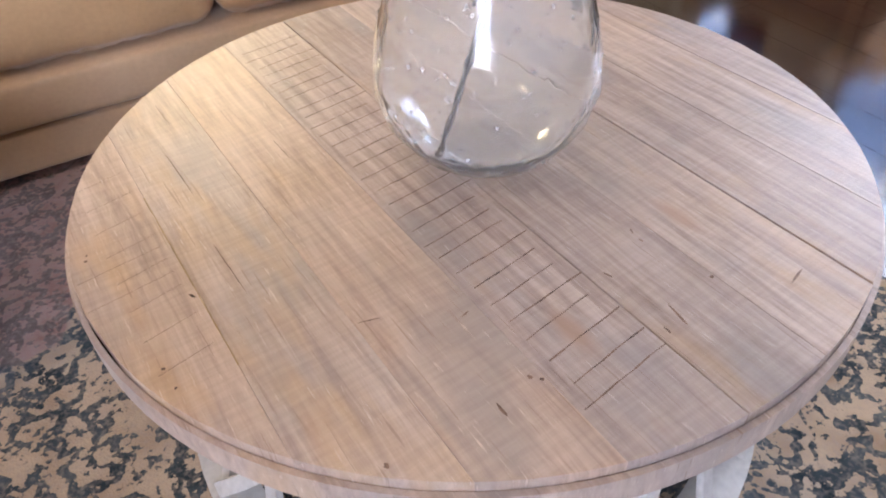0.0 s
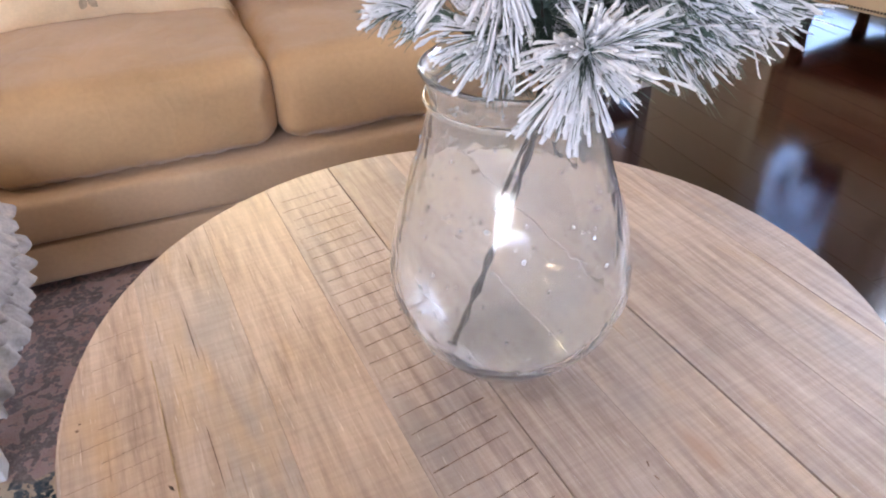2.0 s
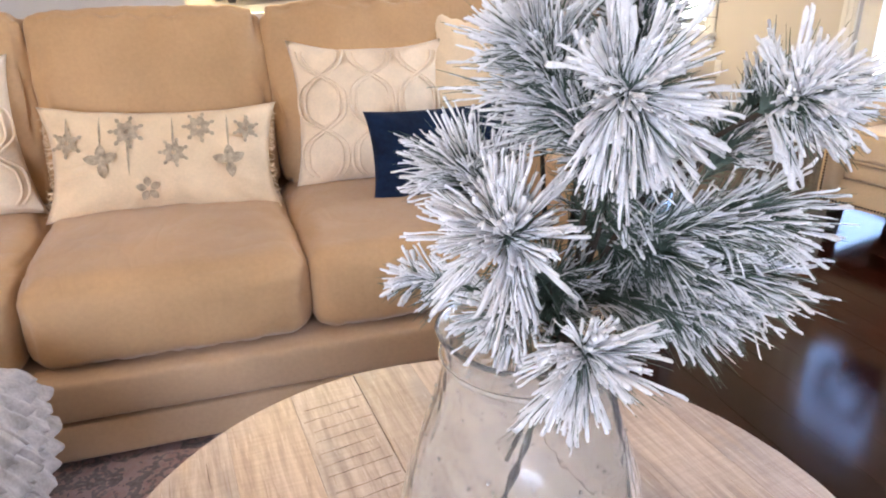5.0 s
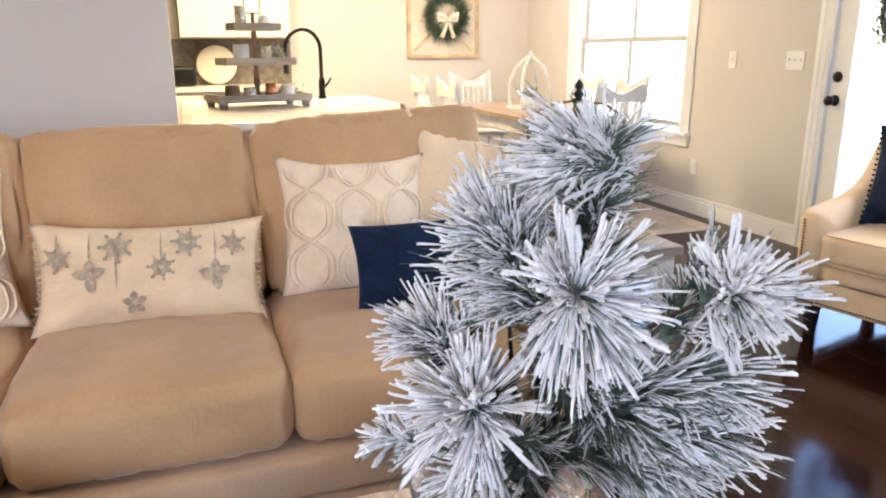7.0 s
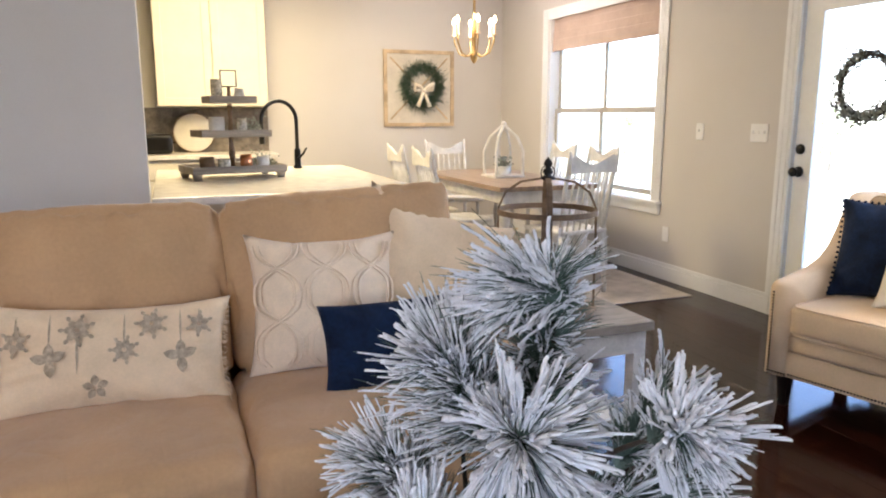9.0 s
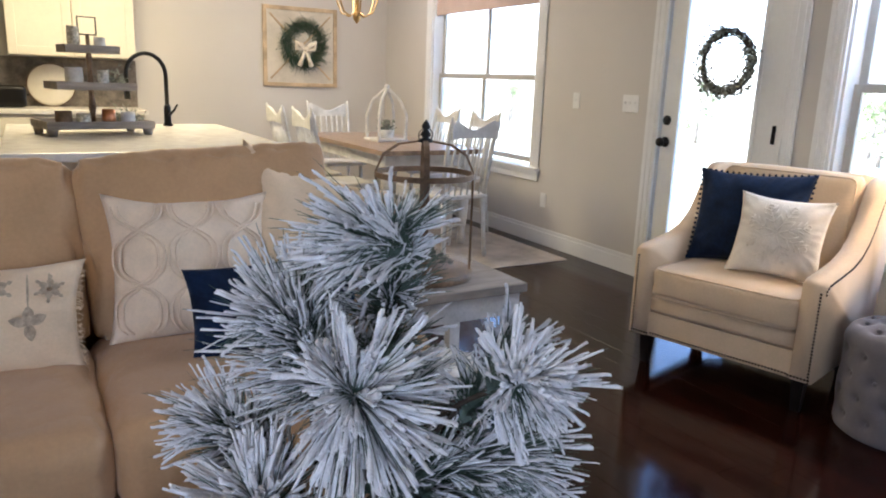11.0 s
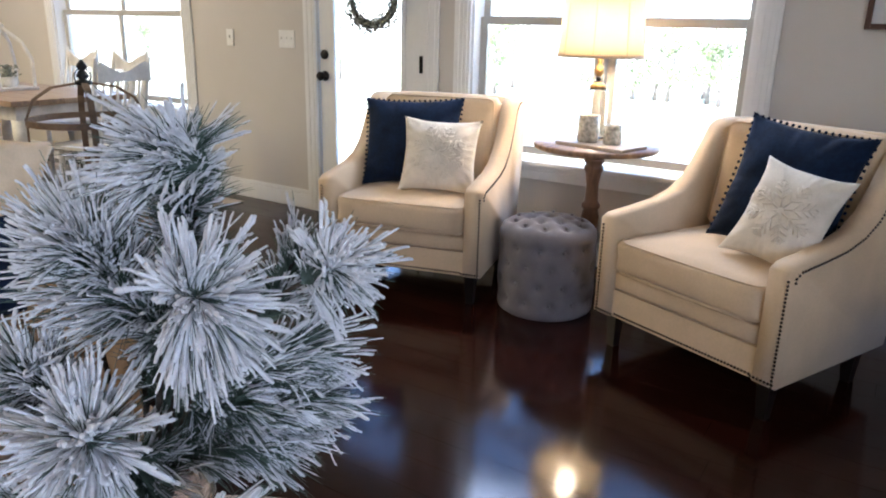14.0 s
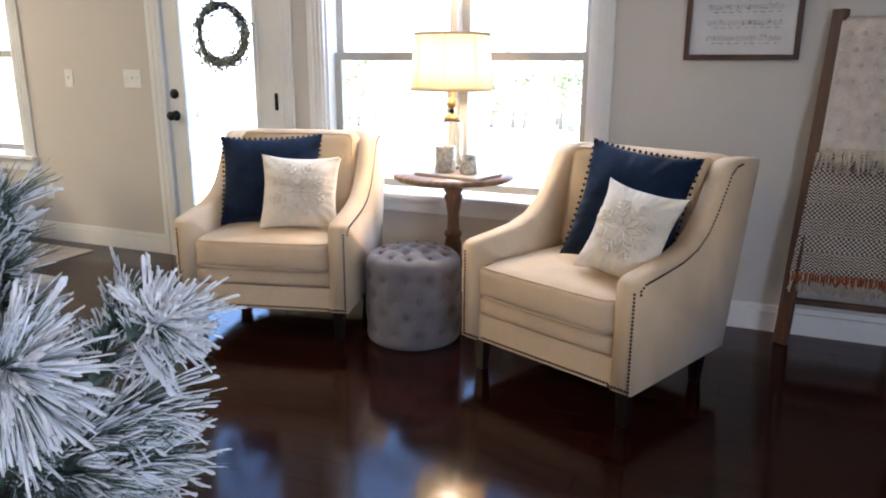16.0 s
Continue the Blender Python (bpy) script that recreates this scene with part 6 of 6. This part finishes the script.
for k in range(260):
    a, r = rnd.uniform(0, 6.28), rnd.uniform(0.01, 0.11)
    c = Vector((r * math.cos(a), r * math.sin(a), 0.012 + 0.09 * (1 - r / 0.11) * rnd.random()))
    d = Vector((math.cos(a) * 0.6, math.sin(a) * 0.6, rnd.uniform(0.3, 1))).normalized() * rnd.uniform(0.018, 0.03)
    s = d.orthogonal().normalized() * 0.008
    bm.faces.new([bm.verts.new(p) for p in (c, c + d * 0.5 + s, c + d, c + d * 0.5 - s)])
part("leaves", bm, M["sage"], plant, kind="stuff")

# ---- dining corner ----
dr = part("dining_rug", soft_box(1.75, 2.9, 0.010, 0.004, 14, wrinkle=0.0006), mat("pale_flatweave", (0.52, 0.46, 0.40), 0.95, vary=0.15, scale=6, fine=90, bump=0.6))
dr.matrix_world = pose(2.72, 5.52, 0.005)
tagged(dr, "pale flatwoven rug under the dining table", "rug")
dt = thing("dining_table", pose(2.80, 5.58, 0.010), "farmhouse dining table with a brown plank top and white base", "dining table")
for k in range(5):
    part("plank", box(-0.42 + 0.168 * k + 0.001, -0.42 + 0.168 * (k + 1) - 0.001, -0.86, 0.86, 0.715, 0.75, 0.003), mat("dining_plank", (0.30, 0.205, 0.14), 0.3, vary=0.2, scale=4, fine=40, stretch=(8, 1, 1)) if k == 0 else bpy.data.materials["dining_plank"], dt)
part("apron", box(-0.36, 0.36, -0.78, 0.78, 0.62, 0.714, 0.003), M["white_wood"], dt, "white apron")
for x, y in ((-0.33, -0.75), (0.33, -0.75), (0.33, 0.75), (-0.33, 0.75)):
    part("leg", lathe([(0, 0), (0.03, 0), (0.035, 0.05), (0.028, 0.10), (0.045, 0.25), (0.05, 0.36), (0.035, 0.44), (0.045, 0.46), (0.045, 0.62), (0, 0.62)], 20, (x, y, 0)), M["white_wood"], dt, "turned white leg", True)


def dining_chair(m, first=None):
    if first:
        return copy_thing(first, m)
    c = thing("dining_chair", m, "white painted spindle-back dining chair at the table", "dining chair", "white chairs round the dining table")
    part("seat", soft_box(0.43, 0.43, 0.035, 0.014, 8), M["white_wood"], c, smooth=True).location = (0, 0, 0.45)
    for x, y in ((-0.17, -0.17), (0.17, -0.17)):
        part("leg", tube([(x * 1.1, y * 1.1, 0), (x, y, 0.25), (x * 0.95, y * 0.95, 0.435)], [0.014, 0.022, 0.016], 10), M["white_wood"], c, smooth=True)
    for s in (-1, 1):
        part("leg", tube([(s * 0.19, 0.23, 0), (s * 0.18, 0.19, 0.435)], [0.016, 0.02], 10), M["white_wood"], c, smooth=True)
        part("back_post", tube([(s * 0.19, 0.19, 0.46), (s * 0.20, 0.24, 0.75), (s * 0.205, 0.29, 0.985), (s * 0.212, 0.30, 1.02)], [0.017, 0.016, 0.014, 0.008], 10), M["white_wood"], c, smooth=True)
    for k in range(6):
        x = -0.14 + 0.056 * k
        part("spindle", tube([(x, 0.195, 0.465), (x, 0.235, 0.70), (x, 0.27, 0.88)], [0.007, 0.010, 0.007], 8), M["white_wood"], c, smooth=True)
    bm = bmesh.new()
    prev = None
    for i in range(15):
        u = -1 + 2 * i / 14
        top = 0.965 - 0.035 * math.cos(u * math.pi) * (1 if abs(u) < 1 else 0)
        q = [bm.verts.new((0.205 * u, 0.272 + d + 0.02 * u * u, z)) for d, z in ((-0.011, 0.875 - 0.008 * u * u), (0.011, 0.875 - 0.008 * u * u), (0.014, top), (-0.008, top))]
        if prev:
            for k in range(4):
                bm.faces.new((prev[k], prev[(k + 1) % 4], q[(k + 1) % 4], q[k]))
        else:
            bm.faces.new(q)
        prev = q
    bm.faces.new(prev[::-1])
    part("crest_rail", bm, M["white_wood"], c, smooth=False)
    part("stretcher", tube([(-0.175, 0, 0.2), (0.175, 0, 0.2)], 0.009, 8), M["white_wood"], c)
    return c


ch = dining_chair(pose(2.30, 5.35, 0.010, 0, 0, 90))
for x, y, r in ((2.28, 5.98, 90), (3.33, 5.30, -90), (3.33, 5.95, -90), (2.84, 4.58, 188), (2.8, 6.62, 0)):
    dining_chair(pose(x, y, 0.010, 0, 0, r), ch)
hs = thing("house_lantern", pose(2.80, 5.55, 0.7605), "open white wooden house-shaped lantern on the dining table", "lantern")
part("base", box(-0.14, 0.14, -0.14, 0.14, 0, 0.02, 0.003), M["white_wood"], hs)
for x, y in ((-0.12, -0.12), (0.12, -0.12), (0.12, 0.12), (-0.12, 0.12)):
    part("post", tube([(x, y, 0.02), (x * 1.02, y * 1.02, 0.21)], 0.013, 8), M["white_wood"], hs)
    part("rafter", tube([(x * 1.02, y * 1.02, 0.21), (x * 0.7, y * 0.7, 0.33), (0, 0, 0.43)], 0.013, 8), M["white_wood"], hs)
part("knob", lathe([(0, 0.42), (0.02, 0.43), (0.024, 0.445), (0, 0.465)], 12), M["white_wood"], hs, smooth=True)
gp = thing("greenery", pose(2.80, 5.55, 0.7815), "small pot of greenery inside the house lantern", "plant")
bm = bmesh.new()
for k in range(200):
    a, r = rnd.uniform(0, 6.28), rnd.uniform(0.0, 0.08)
    c = Vector((r * math.cos(a), r * math.sin(a), 0.06 + 0.08 * rnd.random()))
    d = Vector((rnd.gauss(0, 1), rnd.gauss(0, 1), rnd.uniform(0, 1))).normalized() * 0.028
    s = d.orthogonal().normalized() * 0.009
    bm.faces.new([bm.verts.new(p) for p in (c, c + d * 0.5 + s, c + d, c + d * 0.5 - s)])
part("leaves", bm, M["sage"], gp, kind="stuff")
part("pot", lathe([(0, 0), (0.05, 0), (0.065, 0.07), (0.06, 0.07), (0, 0.06)], 20), M["white_wood"], gp, smooth=True)

# framed wreath on the dining wall
FX0, FX1, FZ0, FZ1 = 2.36, 3.16, 1.150, 1.955
fw = thing("framed_wreath", pose(0, YB - 0.001, 0), "square wooden frame with pine wreath and white bow on wall", "wall decor")
M["pine_frame"] = mat("pine_frame", (0.54, 0.40, 0.24), 0.6, vary=0.2, scale=8, fine=60, bump=0.2)
part("backing", box(FX0 + 0.03, FX1 - 0.03, -0.012, -0.004, FZ0 + 0.03, FZ1 - 0.03), mat("pale_backing", (0.60, 0.54, 0.44), 0.8, vary=0.08), fw)
for a, b, c, d in ((FX0, FX0 + 0.04, FZ0, FZ1), (FX1 - 0.04, FX1, FZ0, FZ1), (FX0 + 0.04, FX1 - 0.04, FZ0, FZ0 + 0.04), (FX0 + 0.04, FX1 - 0.04, FZ1 - 0.04, FZ1)):
    part("frame", box(a, b, -0.03, 0, c, d, 0.004), M["pine_frame"], fw)
for s in (-1, 1):
    bm = bmesh.new()
    add_box(bm, -0.46, 0.46, -0.022, -0.013, -0.009, 0.009, 0.002, pose((FX0 + FX1) / 2, 0, (FZ0 + FZ1) / 2, 0, 45 * s, 0))
    part("brace", bm, M["pine_frame"], fw)
cx, cz = (FX0 + FX1) / 2 + 0.02, (FZ0 + FZ1) / 2 + 0.03
bm = bmesh.new()
rnd = random.Random(17)
for k in range(1500):
    a = rnd.uniform(0, 6.28)
    r = 0.175 + rnd.gauss(0, 0.032)
    p = Vector((cx + r * math.cos(a), -0.05 + rnd.gauss(0, 0.018), cz + r * math.sin(a)))
    d = Vector((math.cos(a + rnd.gauss(0.6, 0.7)), rnd.gauss(-0.4, 0.4), math.sin(a + rnd.gauss(0.6, 0.7)))).normalized()
    needle(bm, p, d, rnd.uniform(0.06, 0.10), 0.0022, 0.0020, 0.001, 3, Vector((0, 0, -0.05)), rnd)
part("wreath", bm, M["leaf"], fw, "dark green pine wreath", kind="stuff")
bm = bmesh.new()
for s in (-1, 1):
    add_tube(bm, [(cx, -0.105, cz - 0.05), (cx + s * 0.05, -0.125, cz - 0.01), (cx + s * 0.10, -0.115, cz + 0.015), (cx + s * 0.095, -0.105, cz - 0.045), (cx, -0.105, cz - 0.055)], [0.012, 0.024, 0.028, 0.022, 0.012], 8)
    add_tube(bm, [(cx, -0.105, cz - 0.05), (cx + s * 0.03, -0.11, cz - 0.13), (cx + s * 0.065, -0.10, cz - 0.22)], [0.012, 0.018, 0.026], 8)
add_ball(bm, (cx, -0.115, cz - 0.05), 0.024, 10, 6)
part("bow", bm, M["white_cloth"], fw, "white ribbon bow", True)

chd = thing("chandelier", pose(2.72, 6.0, 1.71), "aged brass chandelier with lit candle bulbs", "chandelier")
part("stem", lathe([(0, 0), (0.012, 0.01), (0.03, 0.04), (0.036, 0.07), (0.015, 0.11), (0.02, 0.2), (0.028, 0.26), (0.012, 0.32), (0.010, 0.989), (0, 0.989)], 20), M["brass"], chd, smooth=True)
M["bulb2"] = glow("candle_bulb", (1.0, 0.72, 0.38), 3)
for k in range(6):
    a = 2 * math.pi * k / 6 + 0.3
    ca, sa = math.cos(a), math.sin(a)
    arm = part("arm", tube([(0.02 * ca, 0.02 * sa, 0.10), (0.07 * ca, 0.07 * sa, 0.06), (0.14 * ca, 0.14 * sa, 0.09), (0.18 * ca, 0.18 * sa, 0.18), (0.185 * ca, 0.185 * sa, 0.24)], 0.007, 8), M["brass"], chd, smooth=True)
    part("candle_sleeve", lathe([(0.028, 0.24), (0.012, 0.25), (0.012, 0.33), (0, 0.33)], 12, (0.185 * ca, 0.185 * sa, 0)), M["offwhite"], arm, smooth=True)
    part("bulb", lathe([(0, 0.331), (0.012, 0.34), (0.016, 0.36), (0.008, 0.385), (0, 0.40)], 12, (0.185 * ca, 0.185 * sa, 0)), M["bulb2"], arm, "lit bulb", True)

cl = new("chandelier_light", bpy.data.lights.new("chandelier_light", "POINT"))
cl.data.energy, cl.data.color, cl.data.shadow_soft_size = 4.5, (1.0, 0.88, 0.72), 0.2
cl.location = (2.72, 6.0, 2.15)

# ---- kitchen ----
isl = thing("kitchen_island", Matrix(), "white panelled kitchen island", "island")
part("body", box(0.13, 1.30, 3.54, 5.15, 0.08, 0.873, 0.004), M["cab"], isl)
part("toe_kick", box(0.17, 1.26, 3.58, 5.10, 0, 0.079), M["dark_wood"], isl)
for k in range(3):
    y0 = 3.58 + 0.52 * k
    bm = box(1.301, 1.315, y0, y0 + 0.49, 0.14, 0.84, 0.004)
    part("panel", bm, M["cab"], isl)
ct = part("counter_top", box(0.09, 1.36, 3.45, 5.25, 0.875, 0.915, 0.008), M["stone"])
tagged(ct, "pale stone island counter top", "counter top")
fa = thing("kitchen_faucet", pose(1.00, 5.05, 0.9155, 0, 0, 200), "tall black gooseneck faucet on the island", "faucet")
part("base", lathe([(0, 0), (0.03, 0), (0.03, 0.01), (0.022, 0.02), (0.022, 0.12), (0.014, 0.14), (0, 0.14)], 20), M["black"], fa, smooth=True)
part("spout", tube([(0, 0, 0.13), (0, 0, 0.32)] + [(0.13 - 0.13 * math.cos(a), 0, 0.32 + 0.13 * math.sin(a)) for a in np.linspace(0.15, 3.14, 14)] + [(0.26, 0, 0.24)], 0.013, 10), M["black"], fa, smooth=True)
part("spray_head", tube([(0.26, 0, 0.27), (0.26, 0, 0.17)], [0.017, 0.019], 12), M["black"], fa, smooth=True)
part("handle", tube([(0, 0.02, 0.07), (-0.01, 0.06, 0.10), (-0.02, 0.09, 0.14)], [0.009, 0.008, 0.006], 8), M["black"], fa, smooth=True)
tt = thing("tiered_tray", pose(0.52, 4.45, 0.9155, 0, 0, 12), "three-tier weathered wooden tray with kitchen trinkets on the island", "tiered tray")
for w, d, z in ((0.27, 0.17, 0.035), (0.20, 0.13, 0.235), (0.135, 0.09, 0.425)):
    bm = box(-w, w, -d, d, z, z + 0.014, 0.003)
    add_box(bm, -w, w, -d, -d + 0.01, z + 0.014, z + 0.04)
    add_box(bm, -w, w, d - 0.01, d, z + 0.014, z + 0.04)
    add_box(bm, -w, -w + 0.01, -d + 0.01, d - 0.01, z + 0.014, z + 0.04)
    add_box(bm, w - 0.01, w, -d + 0.01, d - 0.01, z + 0.014, z + 0.04)
    part("tier", bm, M["grey_wood"], tt)
part("post", lathe([(0, 0.05), (0.018, 0.05), (0.012, 0.10), (0.02, 0.14), (0.012, 0.2), (0.016, 0.26), (0.01, 0.34), (0.016, 0.40), (0.01, 0.44), (0.01, 0.52), (0, 0.52)], 16), M["hoop"], tt, smooth=True)
for x, y in ((-0.24, -0.14), (0.24, -0.14), (0.24, 0.14), (-0.24, 0.14)):
    part("foot", lathe([(0, 0), (0.02, 0), (0.03, 0.035), (0, 0.035)], 12, (x, y, 0)), M["grey_wood"], tt, smooth=True)
part("handle", tube([(-0.045, 0, 0.52), (-0.045, 0, 0.61), (0.045, 0, 0.61), (0.045, 0, 0.52), (-0.045, 0, 0.52)], 0.005, 6), M["black"], tt)
TT = pose(0.52, 4.45, 0.9155, 0, 0, 12)
M["copper"] = mat("copper", (0.55, 0.24, 0.12), 0.3, metal=1.0, vary=0.15, bump=0.05)
for x, y, z, r, h, mt, lab in ((-0.16, -0.05, 0.0495, 0.042, 0.075, "hoop", "small brown wooden crock on the tray"), (-0.07, -0.08, 0.0495, 0.036, 0.065, "mercury", "silver mottled votive cup on the tray"), (0.06, -0.07, 0.0495, 0.035, 0.085, "copper", "small copper mug on the tray"), (0.17, -0.04, 0.0495, 0.038, 0.07, "white_wood", "white ceramic cup on the tray"), (-0.08, 0.0, 0.2495, 0.045, 0.10, "white_wood", "white ceramic mug on the tray"), (0.05, -0.05, 0.2495, 0.03, 0.09, "mercury", "silver votive cup on the tray"), (-0.07, 0, 0.4395, 0.032, 0.12, "mercury", "grey glass bottle on the tray"), (0.06, 0.0, 0.4395, 0.03, 0.07, "white_wood", "white cup on the tray")):
    o = part("cup", lathe([(0, 0), (r * 0.85, 0), (r, h * 0.4), (r * 0.95, h), (r * 0.88, h), (r * 0.9, h * 0.4), (0, 0.01)], 20), M[mt], smooth=True)
    o.matrix_world = TT @ pose(x, y, z)
    tagged(o, lab, "cup")
for x, y, z, lab in ((0.20, 0.05, 0.0495, "sprig of greenery on the lowest tier"), (0.13, 0.0, 0.2495, "sprig of greenery on the middle tier")):
    o = thing("greenery", TT @ pose(x, y, z), lab, "plant")
    bm = bmesh.new()
    for k in range(130):
        c = Vector((rnd.gauss(0, 0.03), rnd.gauss(0, 0.03), abs(rnd.gauss(0.03, 0.03)) + 0.002))
        d = Vector((rnd.gauss(0, 1), rnd.gauss(0, 1), rnd.uniform(0, 1))).normalized() * 0.026
        s = d.orthogonal().normalized() * 0.009
        bm.faces.new([bm.verts.new(p) for p in (c, c + d * 0.5 + s, c + d, c + d * 0.5 - s)])
    part("leaves", bm, M["sage"], o, kind="stuff")

bc = thing("base_cabinet", Matrix(), "cream base cabinets along the kitchen wall", "cabinet")
part("body", box(-0.15, 1.12, 7.02, 7.595, 0.08, 0.873, 0.003), M["cab"], bc)
for k in range(3):
    d = part("door", box(-0.13 + 0.42 * k, 0.26 + 0.42 * k, 7.0, 7.019, 0.12, 0.68, 0.004), M["cab"], bc)
    part("handle", tube([(0.22 + 0.42 * k, 6.985, 0.58), (0.22 + 0.42 * k, 6.985, 0.66)], 0.006, 8), M["black"], d)
    part("drawer", box(-0.13 + 0.42 * k, 0.26 + 0.42 * k, 7.0, 7.019, 0.70, 0.85, 0.004), M["cab"], bc)
wt = part("counter_top", box(-0.15, 1.15, 6.98, 7.595, 0.875, 0.915, 0.006), M["stone"])
tagged(wt, "pale stone counter along the kitchen wall", "counter top")
bs = part("backsplash", box(-0.15, 1.14, 7.585, 7.599, 0.916, 1.345), M["splash"])
tagged(bs, "dark tiled backsplash between counter and cabinets", "backsplash", kind=STR)
for k in range(2):
    uc = thing("wall_cabinet", pose(0.11 + 0.50 * k, 0, 0), "cream shaker wall cabinet in the kitchen", "cabinet", "kitchen wall cabinets")
    part("body", box(0.001, 0.499, 7.27, 7.598, 1.35, 2.45, 0.003), M["cab"], uc)
    bm = box(0.008, 0.075, 7.25, 7.269, 1.36, 2.44, 0.003)
    add_box(bm, 0.425, 0.492, 7.25, 7.269, 1.36, 2.44, 0.003)
    add_box(bm, 0.075, 0.425, 7.25, 7.269, 1.36, 1.43, 0.003)
    add_box(bm, 0.075, 0.425, 7.25, 7.269, 2.37, 2.44, 0.003)
    add_box(bm, 0.075, 0.425, 7.26, 7.269, 1.43, 2.37)
    part("door", bm, M["cab"], uc)
fr = thing("refrigerator", pose(-0.62, 7.15, 0), "tall black refrigerator beside the cabinets", "refrigerator")
part("body", box(-0.40, 0.40, -0.30, 0.44, 0.02, 1.80, 0.01), M["black"], fr)
for x0, x1 in ((-0.395, -0.003), (0.003, 0.395)):
    d = part("door", box(x0, x1, -0.345, -0.302, 0.04, 1.79, 0.006), M["black"], fr)
    part("handle", tube([((x0 + x1) / 2 * 0.2, -0.375, 0.7), ((x0 + x1) / 2 * 0.2, -0.375, 1.5)], 0.010, 8), M["black"], d)
for x in (-0.3, 0.3):
    part("foot", box(x - 0.03, x + 0.03, -0.2, 0.3, 0, 0.021), M["black"], fr)
rt = thing("round_tray", pose(0.42, 7.50, 1.105, -80, 0, 0), "round cream tray propped against the backsplash", "tray")
part("disc", lathe([(0, -0.006), (0.175, -0.006), (0.188, 0.0), (0.188, 0.014), (0.180, 0.014), (0.176, 0.002), (0, 0.002)], 48), M["cab"], rt, smooth=True)
part("rim", lathe([(0.186, -0.008), (0.194, -0.008), (0.194, 0.018), (0.186, 0.018), (0.186, -0.008)], 48), M["hoop"], rt, "brown wooden rim")
tb = thing("toaster", pose(0.08, 7.30, 0.9155), "black toaster on the kitchen counter", "toaster")
part("body", soft_box(0.28, 0.17, 0.18, 0.03, 8), M["black"], tb, smooth=True).location = (0, 0, 0.095)
part("lever", box(0.14, 0.16, -0.02, 0.02, 0.10, 0.115, 0.003), M["black"], tb)

# ---- floor planks ----
rnd = random.Random(77)
PW = 0.127
near, far = [], []
x = XL
while x < XW:
    x1 = min(x + PW, XW)
    y = YF - rnd.uniform(0, 1.1)
    while y < YB:
        L_ = rnd.choice((0.75, 0.95, 1.15, 1.35, 1.55))
        a, b = max(y, YF), min(y + L_, YB)
        if b - a > 0.03:
            (near if x > 1.05 and -1.2 < a < 4.3 else far).append((x + 0.0003, x1 - 0.0003, a + 0.0003, b - 0.0003))
        y += L_
    x = x1
for a, b, c, d in near[:300]:
    me = bpy.data.meshes.new("plank")
    w, l, e = (b - a) / 2, (d - c) / 2, 0.0006
    vs = [(-w, -l, -0.004), (w, -l, -0.004), (w, l, -0.004), (-w, l, -0.004), (-w, -l, -e), (w, -l, -e), (w, l, -e), (-w, l, -e), (-w + e, -l + e, 0), (w - e, -l + e, 0), (w - e, l - e, 0), (-w + e, l - e, 0)]
    fs = [(0, 1, 5, 4), (1, 2, 6, 5), (2, 3, 7, 6), (3, 0, 4, 7), (4, 5, 9, 8), (5, 6, 10, 9), (6, 7, 11, 10), (7, 4, 8, 11), (8, 9, 10, 11)]
    me.from_pydata(vs, [], fs)
    me.materials.append(M["floor"])
    o = new("plank", me)
    o.parent = floor
    o.location = ((a + b) / 2, (c + d) / 2, 0)
bm = bmesh.new()
for a, b, c, d in far + near[300:]:
    add_box(bm, a, b, c, d, -0.004, 0)
part("planks", bm, M["floor"], floor, kind="stuff")
